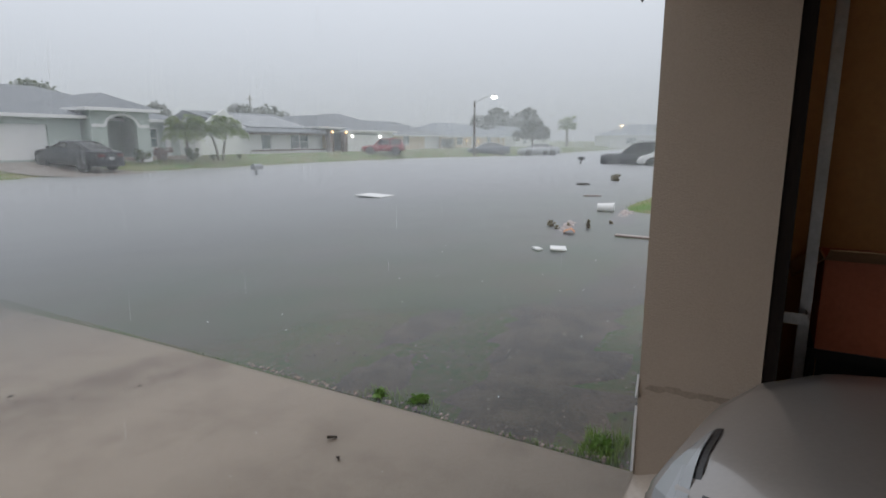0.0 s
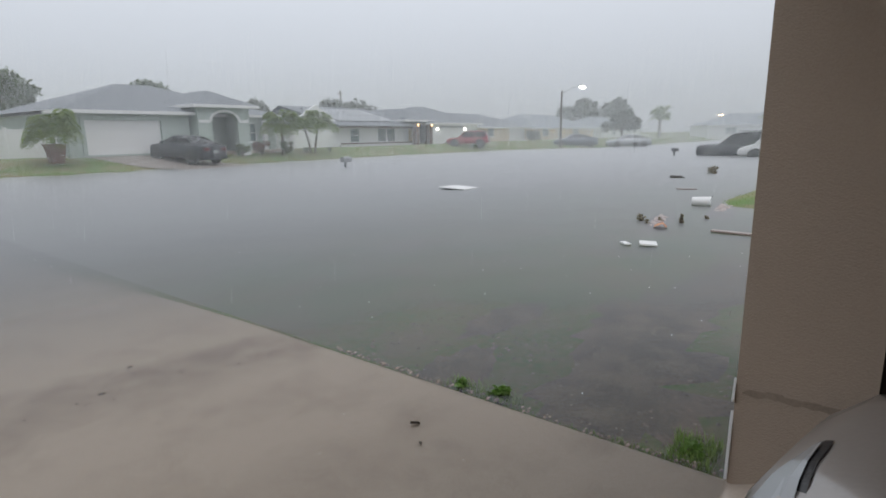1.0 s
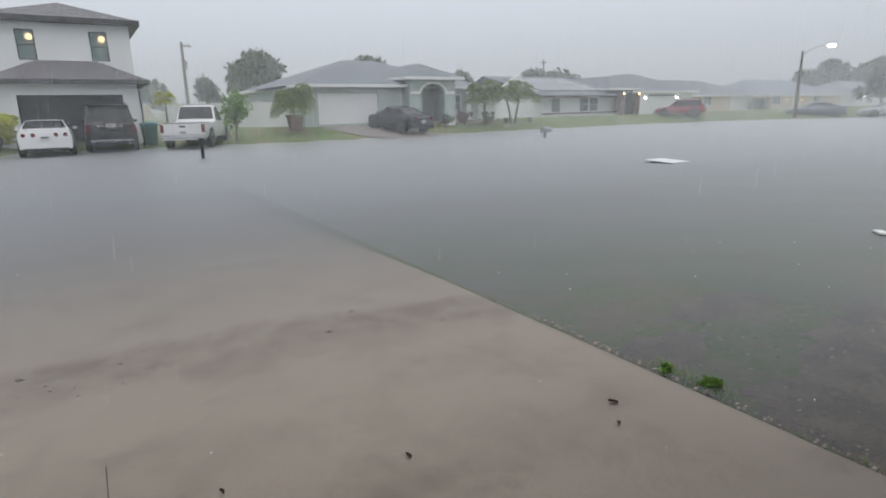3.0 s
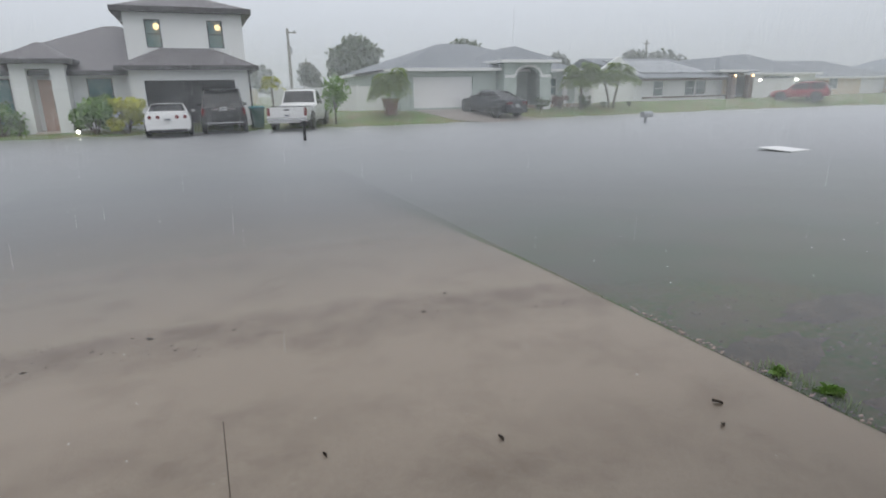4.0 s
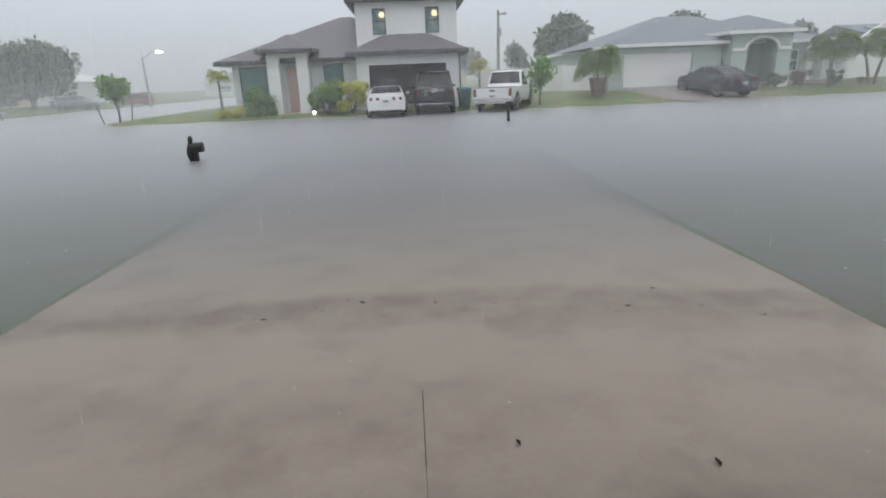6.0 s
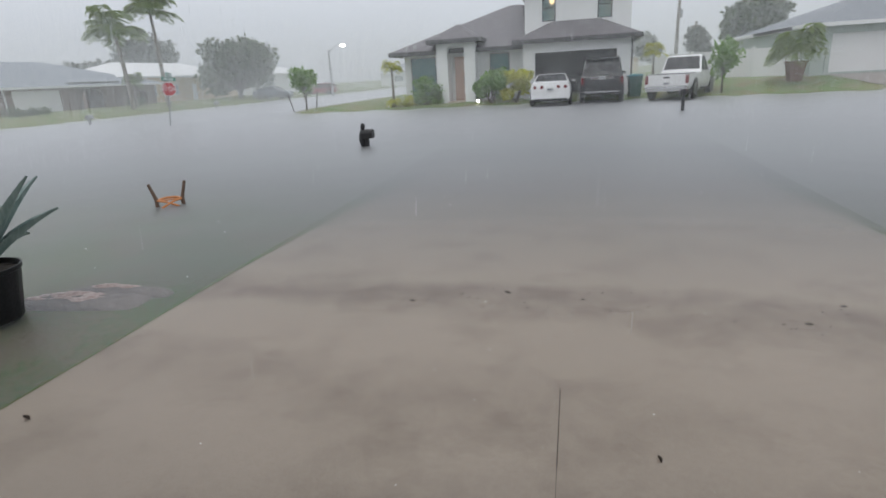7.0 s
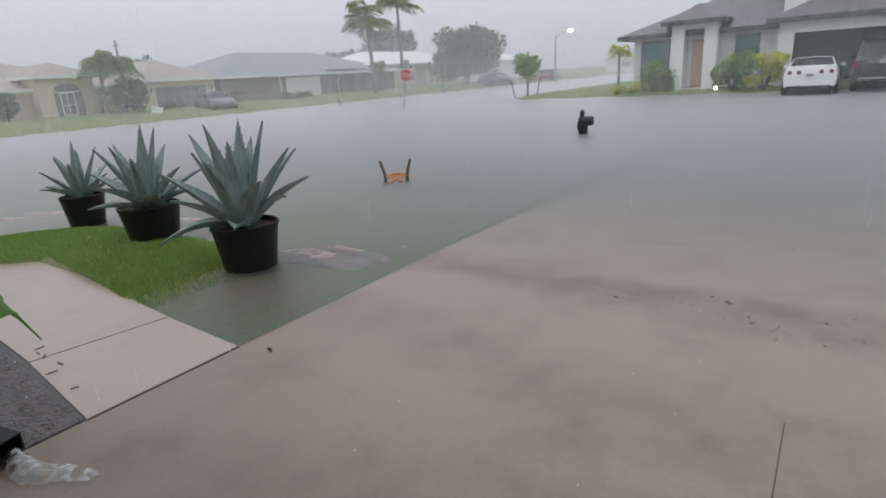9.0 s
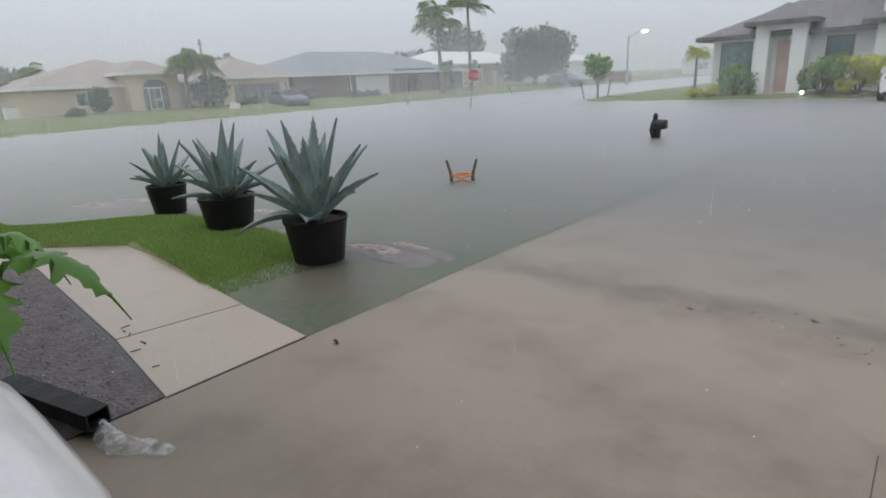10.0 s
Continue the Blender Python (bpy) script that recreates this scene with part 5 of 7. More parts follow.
# the tan house across the side street, its front towards +x
west = Matrix.Translation((-44, 0, 0)) @ pose(0, 0, 0, 0, 0, 90)
house = thing("tan_house", west, "peach stucco house with tan hip roof and screened arched entry", "house")
FZ = 0.42
part("wall", wall_with_openings(11.0, 17.0, 0.6, 0.2, -.2, 2.15, [(13.8, 15.2, .95, 1.85)]), M_PEACH, house)
add_window(house, 13.8, 15.2, .95, 1.85, .62, M_GLASS, M_WHITE2, 2, 1)
part("wall", Shape().box(11.0, 11.2, .8, 14, -.2, 2.15), M_PEACH, house)
part("wall", Shape().box(20.0, 24.2, 1.6, 1.8, -.2, 2.3), M_PEACH, house)
part("wall", Shape().box(24.0, 24.2, 0, 1.6, -.2, 2.4), M_PEACH, house)
part("wall", wall_with_openings(24.2, 30.4, 0, 0.2, -.2, 2.45, [(25.1, 29.5, FZ - .1, 1.98)]), M_PEACH, house)
part("garage_screen", Shape().box(25.1, 29.5, .08, .10, FZ - .1, 1.98), M_INT, house, "dark screened garage opening")
for k in range(1, 5):
    part("screen_bar", Shape().box(25.1 + k * .88 - .02, 25.1 + k * .88 + .02, .05, .08, FZ - .1, 1.98), M_BLACKP, house)
part("wall", Shape().box(30.2, 30.4, .2, 14, -.2, 2.45), M_PEACH, house)
part("wall", Shape().box(11.2, 30.2, 13.8, 14, -.2, 2.2), M_PEACH, house)
arch = part("entry_arch", arch_front(16.8, 20.4, -.2, 3.0, 17.75, 19.55, 2.0, 0.55, -.6, .4), M_PEACH, house)
part("entry_side", Shape().box(16.8, 17.0, -.2, 1.6, -.2, 3.0), M_PEACH, house)
part("entry_side", Shape().box(20.2, 20.4, -.2, 1.6, -.2, 3.0), M_PEACH, house)
part("screen", Shape().box(17.7, 19.6, -.30, -.28, FZ, 2.5), M_INT, house, "dark insect screen in the entry arch")
s = Shape()
for x0, x1, z0, z1 in ((18.2, 18.27, FZ, 1.95), (19.05, 19.12, FZ, 1.95), (18.2, 19.12, 1.9, 1.97), (18.2, 19.12, FZ, FZ + .1), (18.2, 19.12, 1.1, 1.16), (18.6, 18.64, FZ, 1.9)):
    s.box(x0, x1, -.36, -.31, z0, z1)
s.box(17.75, 19.55, -.36, -.31, 1.97, 2.03)
part("screen_door", s, M_WHITE2, house, "white screen door")
add_roof(house, (11.0, 24.2, 0.6, 14, 2.28, 2.1), M_SH_TAN, M_WHITE2, over=0.55)
add_roof(house, (16.8, 20.4, -.6, 6.0, 3.05, .95), M_SH_TAN, M_WHITE2, over=0.4)
add_roof(house, (24.0, 30.4, 0, 10, 2.55, 1.65), M_SH_TAN, M_WHITE2, over=0.5)
coach_light(house, 24.7, 1.75, 0, M_BLACKP)
coach_light(house, 30.0, 1.75, 0, M_BLACKP)

house = thing("brick_house", Matrix.Translation((-45, 0, 0)) @ pose(0, 0, 0, 0, 0, 90), "brown brick house with grey hip roof and white garage door", "house")
part("wall", wall_with_openings(31.6, 45.0, 0, .2, -.2, 2.42, [(38.95, 43.6, .27, 2.25)]), M_BRICK, house)
add_garage_door(house, 38.95, 43.6, .27, 2.25, .06, M_WHITE2)
part("wall", Shape().box(31.6, 31.8, .2, 14, -.2, 2.42), M_BRICK, house)
part("wall", Shape().box(55.8, 56.0, .2, 14, -.2, 2.42), M_BRICK, house)
part("wall", Shape().box(31.8, 55.8, 13.8, 14, -.2, 2.42), M_BRICK, house)
part("wall", wall_with_openings(45.0, 56.0, 2.0, .2, -.2, 2.42, [(46.5, 48.5, .3, 2.1), (51, 53, .9, 2.0)]), M_BRICK, house)
part("wall", Shape().box(44.8, 45.0, .2, 2.0, -.2, 2.42), M_BRICK, house)
part("porch_arch", arch_front(45.0, 50.2, 0, 2.75, 46.2, 49.0, 1.7, .5, .3, .3), M_BRICK, house)
part("porch_arch", arch_front(50.3, 55.8, 0, 2.45, 51.2, 54.8, 1.5, .5, .3, .3), M_BRICK, house)
part("entry_door", Shape().box(46.5, 48.5, 2.08, 2.12, .3, 2.1), M_DOOR, house)
add_window(house, 51, 53, .9, 2.0, 2.02, M_GLASS, M_WHITE2, 2, 2)
part("downspout", Shape().tube([(37.8, -.45, 2.35), (38.15, -.08, 2.1), (38.2, -.06, 2.0), (38.2, -.06, .1)], .07, 8), M_WHITE2, house)
add_roof(house, (31.6, 56.0, 0, 14, 2.55, 2.5), M_SH_BLUE, M_WHITE2, over=0.6)
add_roof(house, (45.0, 50.2, .3, 6, 2.85, .7), M_SH_BLUE, M_SOFFIT, over=0.4)
plain_house(Matrix.Translation((-47, 53, .3)) @ pose(0, 0, 0, 0, 0, 90), "pale brick ranch house with white roof behind palms", 22, 10, 2.9, 1.8, M_PEACH, M_WHITE2, windows=((4, 5.6), (8, 9.5)), doors=((12, 13),))
plain_house(Matrix.Translation((-47, 80, .1)) @ pose(0, 0, 0, 0, 0, 90), "white house half hidden far down the side street", 20, 11, 3.2, 1.6, M_WHITE, M_WHITE2, windows=((4, 6),))
plain_house(pose(-40, 118, .1), "grey house closing the far end of the side street", 22, 10, 2.6, 2.2, M_WHITE, M_SH_GREY, windows=((3, 5),))
plain_house(pose(-15, 92, .1), "pale house far behind along the side street", 24, 12, 2.6, 2.4, M_PEACH, M_SH_BLUE, windows=((3, 5), (12, 14)))


# ---- plants ----
def leaf_cloud(blobs, count, size, seed, flat=0.6):
    """Many small leaves scattered in uneven blobs (x, y, z, radius)."""
    r = np.random.RandomState(seed)
    s = Shape()
    wts = np.array([b[3] ** 2 for b in blobs])
    pick = r.choice(len(blobs), count, p=wts / wts.sum())
    for i in pick:
        bx, by, bz, br = blobs[i]
        d = r.normal(size=3)
        d /= np.linalg.norm(d)
        q = br * (0.25 + 0.8 * r.rand() ** 0.55)
        c = np.array([bx, by, bz]) + d * q * np.array([1, 1, 0.82])
        u = r.normal(size=3) + d * 0.3
        u /= np.linalg.norm(u)
        w = np.cross(u, r.normal(size=3))
        w /= np.linalg.norm(w)
        L = size * r.uniform(0.6, 1.35)
        p = [c - u * L * .5, c + w * L * .28, c + u * L * .5, c - w * L * .28]
        k = len(s.v)
        s.v += [tuple(v) for v in p]
        s.f.append((k, k + 1, k + 2, k + 3))
    return s


def tree(name, x, y, z, height, spread, label, mat, seed, leaves=1500, size=0.34, trunk=0.16, crown_from=0.3, lift=0.0):
    r = random.Random(seed)
    t = thing(name, pose(x, y, z), label, "tree")
    s = Shape()
    fork = height * crown_from
    s.tube([(0, 0, -.3), (r.uniform(-.1, .1), 0, fork * .5), (0, 0, fork)], [trunk * 1.25, trunk, trunk * .8], 8)
    blobs = []
    for k in range(17):
        a = k * 2.4 + r.uniform(-.4, .4)
        br = min(spread, (height - fork) * .6) * r.uniform(.40, .62)
        rad = max(0, spread - br) * r.uniform(.2, 1.0)
        zz = fork + br * .5 + max(.1, height - fork - br * 1.35) * r.uniform(.1, 1.0) * (1.0 - .45 * (rad / spread) ** 2)
        e = (rad * math.cos(a), rad * math.sin(a), zz)
        s.tube([(0, 0, fork * .92), (e[0] * .45, e[1] * .45, fork + (zz - fork) * .55), e], [trunk * .5, trunk * .3, trunk * .1], 6)
        blobs.append((*e, br))
    part("trunk", s, M_BARK, t)
    part("crown", leaf_cloud(blobs, int(leaves * 2.2), size * 1.15, seed), mat, t)
    return t


def bush(name, x, y, z, w, h, label, mat, seed, leaves=420, size=0.16):
    r = random.Random(seed)
    t = thing(name, pose(x, y, z), label, "shrub")
    blobs = [(r.uniform(-.5, .5) * w, r.uniform(-.5, .5) * w, h * r.uniform(.14, .72), w * r.uniform(.26, .42)) for _ in range(11)]
    s = Shape()
    for b in blobs:
        s.tube([(0, 0, -.1), (b[0] * .6, b[1] * .6, b[2] * .6), b[:3]], [.03, .02, .008], 5)
    part("stems", s, M_BARK, t)
    part("foliage", leaf_cloud(blobs, int(leaves * 1.7), size, seed), mat, t)
    return t


def palm(name, x, y, z, height, frond, label, seed, mat=None, trunk=0.11, fronds=15, lean=(0, 0), droop=1.0, shaft=True, leaflet=0.075):
    """A palm: ringed trunk and a crown of drooping fronds cut into leaflets."""
    mat = mat or M_PALM
    r = random.Random(seed)
    t = thing(name, pose(x, y, z), label, "palm tree")
    s = Shape()
    n = 9
    pts = [(lean[0] * (k / n) ** 1.6, lean[1] * (k / n) ** 1.6, -.2 + (height + .2) * k / n) for k in range(n + 1)]
    s.tube(pts, [trunk * (1.35 - .5 * k / n + (.05 if k % 2 else 0)) for k in range(n + 1)], 9)
    part("trunk", s, M_PALMBARK, t, smooth=True)
    top = Vector((lean[0], lean[1], height))
    if shaft:
        s = Shape()
        s.tube([top - Vector((0, 0, .05)), top + Vector((0, 0, frond * .16)), top + Vector((0, 0, frond * .3))], [trunk * .85, trunk * .7, trunk * .3], 8)
        part("crownshaft", s, mat, t)
    s = Shape()
    for k in range(int(fronds * 1.45)):
        a = k * 2.4 + r.uniform(-.25, .25)
        up = r.uniform(.0, 1.8)
        L = frond * r.uniform(.85, 1.12)
        d = Vector((math.cos(a), math.sin(a), 0))
        side = Vector((-d.y, d.x, 0))
        prev = None
        m = 15
        for i in range(m + 1):
            u = i / m
            p = top + d * (L * (1.02 - .24 * up) * (u * .96 - .10 * u * u)) + Vector((0, 0, frond * .08 + L * (up * 1.2 * u - (.46 + .92 * up) * droop * u * u)))
            if prev is not None:
                k0 = len(s.v)
                s.v += [tuple(prev + side * .012), tuple(prev - side * .012), tuple(p - side * .01), tuple(p + side * .01)]
                s.f.append((k0, k0 + 1, k0 + 2, k0 + 3))
            prev = p
            if u > .1:
                w = L * .34 * math.sin(math.pi * min(1, u * .9 + .12)) ** .7
                for sg in (-1, 1):
                    e = p + side * sg * w * .86 + d * w * .42 - Vector((0, 0, w * r.uniform(.15, .55)))
                    h = d * L * leaflet * .8
                    k0 = len(s.v)
                    s.v += [tuple(p - h * .5), tuple(p + h * .5), tuple((p + e) / 2 + h * .45 + Vector((0, 0, w * .12))), tuple(e), tuple((p + e) / 2 - h * .45 + Vector((0, 0, w * .12)))]
                    s.f.append((k0, k0 + 1, k0 + 2, k0 + 3, k0 + 4))
    part("fronds", s, mat, t)
    return t


def agave(x, y, pot_r, pot_h, size, leaves, label, seed, z=0.0):
    """Blue-green agave in a black nursery pot."""
    r = random.Random(seed)
    t = thing("potted_agave", pose(x, y, z), label, "potted plant", "agaves in nursery pots")
    prof = [(.80, -.03), (.82, .0), (.88, .28), (.94, .55), (1.0, .82), (1.02, .90), (1.06, .92), (1.07, 1.0), (1.02, 1.0), (.97, .90), (.2, .88)]
    s = Shape()
    s.loft([[(pot_r * a * (1 + (.012 if k % 4 == 0 and b < .9 else 0)) * math.cos(k * math.tau / 64), pot_r * a * (1 + (.012 if k % 4 == 0 and b < .9 else 0)) * math.sin(k * math.tau / 64), pot_h * b) for k in range(64)] for a, b in prof])
    part("pot", s, M_POT, t, "black plastic nursery pot", smooth=True)
    s = Shape()
    s.loft([[(pot_r * a * math.cos(k * math.tau / 20), pot_r * a * math.sin(k * math.tau / 20), pot_h * b) for k in range(20)] for a, b in ((.95, .90), (.6, .93), (.1, .95))])
    part("soil", s, M_SOIL, t)
    base = pot_h * .92
    for k in range(leaves):
        f = k / (leaves - 1)
        az = k * 2.39996 + r.uniform(-.15, .15)
        tilt = radians(82 - 56 * f ** 1.05 + r.uniform(-8, 8))
        L = size * (1.04 - .26 * f + r.uniform(-.12, .08)) * (1.0 if f < .85 else .9)
        w = size * .118 * r.uniform(.85, 1.1)
        d = Vector((math.cos(az), math.sin(az), 0))
        side = Vector((-d.y, d.x, 0))
        sag = (.46 * f * f + .02) * r.uniform(.3, 1.6)
        rows = []
        spines = []
        n = 12
        for i in range(n + 1):
            u = i / n
            ang = tilt - sag * u * u * 1.6
            out = .05 * size + L * u * math.cos(tilt) + .0
            up = L * u * math.sin(tilt) - L * sag * u * u * .8
            c = Vector((0, 0, base)) + d * (out + L * sag * .25 * u * u) + Vector((0, 0, up))
            ww = w * (.62 + .55 * u - .15 * u * u if u < .45 else (.62 + .55 * .45 - .03) * (1 - ((u - .45) / .55) ** 1.2)) + .001
            nrm = d * -math.sin(ang) + Vector((0, 0, math.cos(ang)))
            cup = ww * .45
            th = .012 * size + .010 * (1 - u)
            rows.append([c - side * ww + nrm * cup, c - side * ww * .5 + nrm * cup * .25, c, c + side * ww * .5 + nrm * cup * .25, c + side * ww + nrm * cup, c + side * ww * .5 - nrm * th, c - nrm * th * 1.3, c - side * ww * .5 - nrm * th])
            if 1 < i < n:
                for sg in (-1, 1):
                    e = c + side * sg * ww + nrm * cup
                    spines.append((e, side * sg * .017 * size + nrm * .004))
        s = Shape()
        s.loft(rows)
        for e, q in spines:
            k0 = len(s.v)
            s.v += [tuple(e + Vector((0, 0, .008))), tuple(e - Vector((0, 0, .008))), tuple(e + q)]
            s.f.append((k0, k0 + 1, k0 + 2))
        part("leaf", s, M_AGAVE, t, smooth=True)
    return t


M_AGAVE = material("agave_leaf", (0.12, 0.185, 0.175), (0.28, 0.35, 0.335), 0.36, 4.0, 14.0, 0.5, 0.06, stretch=(1.8, 1.8, 0.25), low=0.75, high=1.3)
agave(-4.43, 3.29, 0.28, 0.40, 0.91, 21, "large blue-green agave in a black nursery pot on flooded grass", 3)
agave(-6.26, 3.42, 0.30, 0.40, 0.82, 17, "blue-green agave in a broad black nursery pot on wet grass", 11)
agave(-7.92, 3.46, 0.24, 0.38, 0.66, 13, "small sparse agave in a black nursery pot on wet grass", 23)

# reddish silt in the shallows around the pots
s = Shape()
for cx, cy, rx, ry, turn in ((-4.15, 3.78, .62, .16, 8), (-3.95, 4.02, .50, .07, 6), (-8.9, 3.75, 1.5, .20, 22), (-9.6, 3.05, .8, .16, 40), (-7.1, 4.15, 1.1, .12, 4), (-5.5, 3.75, .45, .16, -20), (10.6, 3.2, 1.2, .22, 10), (13.2, 2.6, 1.6, .30, 5)):
    s.m = pose(cx, cy, 0, 0, 0, turn)
    nu, nv = 70, 26
    pts = []
    for i in range(nu + 1):
        for j in range(nv + 1):
            u, v = i / nu * 2 - 1, j / nv * 2 - 1
            lump = noise.fractal(Vector((u * rx * 5 + cx, v * ry * 9 + cy, 0)), .8, 2.0, 5)
            pts.append((u * rx, v * ry, -.13 + .139 * ((1 - u * u) * (1 - v * v)) ** .3 + .024 * lump))
    s.add(pts, [(i * (nv + 1) + j, (i + 1) * (nv + 1) + j, (i + 1) * (nv + 1) + j + 1, i * (nv + 1) + j + 1) for i in range(nu) for j in range(nv)])
tagged(part("silt_patches", s, M_SILT), "reddish silt and mulch lifted by the water", "silt", "", "stuff")


def blades(name, spots, label, seed):
    r = np.random.RandomState(seed)
    s = Shape()
    for x0, x1, y0, y1, n, h, keep in spots:
        xs, ys = r.uniform(x0, x1, n), r.uniform(y0, y1, n)
        zs = rough_ground(xs, ys)
        for x, y, z in zip(xs, ys, zs):
            if z < keep:
                continue
            a, L = r.uniform(0, 6.28), h * r.uniform(.5, 1.3)
            dx, dy = math.cos(a) * .005, math.sin(a) * .005
            bx, by = r.normal(0, L * .35), r.normal(0, L * .35)
            k = len(s.v)
            s.v += [(x - dx, y - dy, z - .005), (x + dx, y + dy, z - .005), (x + bx, y + by, z + L)]
            s.f.append((k, k + 1, k + 2))
    return tagged(part(name, s, M_BLADE), label, "grass", "", "stuff")


blades("grass_blades", ((-10.5, -4.6, 1.7, 3.85, 90000, .026, -0.012), (-15, -9.5, .6, 4.0, 12000, .05, -.02), (-6.0, -4.3, 2.15, 3.65, 9000, .042, -.05), (2.69, 2.85, 1.62, 2.15, 260, .09, -.3), (2.71, 3.0, .45, .72, 520, .06, -.3),
                        (2.672, 2.73, 0.5, 4.6, 1500, .045, -.3), (2.66, 2.70, 0.9, 3.6, 260, .03, -.3), (13.2, 16.5, 1.2, 3.0, 450, .06, -.02)), "short wet lawn grass and weeds rising from shallow water", 2)
bush("weed_tuft", 2.79, 1.76, -.03, .09, .08, "small green weed at the edge of the driveway", M_LEAF2, 41, 130, .05)
bush("weed_tuft", 2.75, 2.03, -.03, .07, .06, "small yellow-green weed at the edge of the driveway", M_LEAF2, 42, 90, .045)
bush("weed_tuft", 2.84, .60, -.04, .10, .09, "bright green weed at the foot of the pier", M_LEAF2, 43, 130, .045)

# chips and mud bits lying in the shallows by the pier
s = Shape()
rnd = random.Random(12)
for k in range(900):
    x, y = 2.72 + abs(rnd.gauss(0, 2.0)), rnd.uniform(.46, 3.2)
    r = rnd.uniform(.004, .015)
    z = float(rough_ground(x, y)) + .008
    a = rnd.uniform(0, 6.3)
    if k % 4 == 0:
        x, z = 2.685 + abs(rnd.gauss(0, .03)), -.004
    s.add([(x + r * 1.6 * math.cos(a + q * 1.57), y + r * math.sin(a + q * 1.57), z) for q in range(4)] + [(x, y, z + r * .8)], [(0, 1, 4), (1, 2, 4), (2, 3, 4), (3, 0, 4)])
tagged(part("mud_bits", s, material("mud_chips", (0.42, 0.34, 0.28), (0.24, 0.18, 0.14), 0.6, 6.0, 40.0, island=0.5)), "reddish chips and mud bits lying in the shallows", "debris", "", "stuff")

# broad torn leaves by the garage
plant = thing("broad_leaf_plant", pose(-3.15, .62, .02), "plant with large torn bright green leaves in the bed", "plant")
stem = Shape()
M_BROAD = leafy("broad_green_leaf", (0.075, 0.20, 0.025), (0.14, 0.28, 0.045), 0.3)
rnd = random.Random(9)
for k, (az, z0, reach, width, fall) in enumerate(((38, .90, .56, .095, .24), (2, .84, .36, .12, .30), (150, .9, .45, .15, .2), (66, .96, .30, .085, .20))):
    d = Vector((math.cos(radians(az)), math.sin(radians(az)), 0))
    sd = Vector((-d.y, d.x, 0))
    p0 = Vector((0, 0, z0 * .55))
    p1 = d * reach * .35 + Vector((0, 0, z0))
    stem.tube([(0, 0, -.05), p0, p1], [.014, .010, .007], 6)
    s = Shape()
    n = 30
    rowsv = []
    for i in range(n + 1):
        u = i / n
        c = p1 + d * reach * .75 * u + Vector((0, 0, .10 * math.sin(2.2 * u) - fall * u * u))
        w = width * math.sin(math.pi * min(.985, .08 + u * .92)) ** .8 * (1 + .22 * math.sin(i * 1.04 + k)) * rnd.uniform(.78, 1.1) * (.62 if i % 5 == (k + 1) % 5 else 1)
        dr = w * .55 + .02 * math.sin(i * .76) + rnd.uniform(-.006, .006)
        rowsv.append([c - sd * w - Vector((0, 0, dr)), c - sd * w * .5 + Vector((0, 0, -.12 * dr)), c, c + sd * w * .5 + Vector((0, 0, -.10 * dr)), c + sd * w * 1.05 - Vector((0, 0, dr * .8))])
    s.loft(rowsv, cap=False, closed=False)
    part("leaf", s, M_BROAD, plant, "large torn green leaf", smooth=True)
    s = Shape()
    s.tube([p1, p1 + d * reach * .4 + Vector((0, 0, .075 - fall * .25)), p1 + d * reach * .75 + Vector((0, 0, .10 * math.sin(2.2) - fall)), p1 + d * reach * .86 + Vector((0, 0, -fall - .02))], [.010, .008, .006, .003], 5)
    part("midrib", s, M_BROAD, plant)
part("stem", stem, M_BROAD, plant)

# black downspout spilling onto the driveway
spout = thing("downspout", pose(-3.02, .93, .045, 0, 0, 194), "black plastic downspout extension lying on the bed", "downspout")
s = Shape()
out, inn = [], []
for u in range(9):
    x = u * .10
    g = .004 * (u % 2)
    out.append([(x, -.055 - g, .0), (x, .055 + g, .0), (x, .055 + g, .085 + g), (x, -.055 - g, .085 + g)])
for u in range(8, -1, -1):
    inn.append([(u * .10, -.047, .008), (u * .10, .047, .008), (u * .10, .047, .078), (u * .10, -.047, .078)])
s.loft(out + inn, cap=False)
n4 = len(out + inn)
s.f += [((n4 - 1) * 4 + j, (n4 - 1) * 4 + (j + 1) % 4, (j + 1) % 4, j) for j in range(4)]
part("pipe", s, material("wet_black_pipe", (0.010, 0.010, 0.011), (0.020, 0.020, 0.021), 0.5, 5.0, 40.0, spec=0.2), spout, smooth=False)
M_FOAM = material("churned_water", (0.62, 0.66, 0.68), (0.75, 0.78, 0.80), 0.4, 14.0, 50.0, 0.5, 0.25)
n_, l_ = M_FOAM.node_tree.nodes, M_FOAM.node_tree.links
c_, t_, x_, g_, r_ = n_.new("ShaderNodeTexCoord"), n_.new("ShaderNodeBsdfTransparent"), n_.new("ShaderNodeMixShader"), n_.new("ShaderNodeTexNoise"), n_.new("ShaderNodeMapRange")
g_.inputs["Scale"].default_value, g_.inputs["Detail"].default_value = 22, 5
r_.inputs["From Min"].default_value, r_.inputs["From Max"].default_value, r_.inputs["To Max"].default_value = .36, .62, .5
l_.new(c_.outputs["Object"], g_.inputs[0])
l_.new(g_.outputs[0], r_.inputs[0])
l_.new(r_.outputs[0], x_.inputs[0])
l_.new(t_.outputs[0], x_.inputs[1])
l_.new(n_["Principled BSDF"].outputs[0], x_.inputs[2])
l_.new(x_.outputs[0], n_["Material Output"].inputs[0])
s = Shape()
rnd = random.Random(3)
rows = []
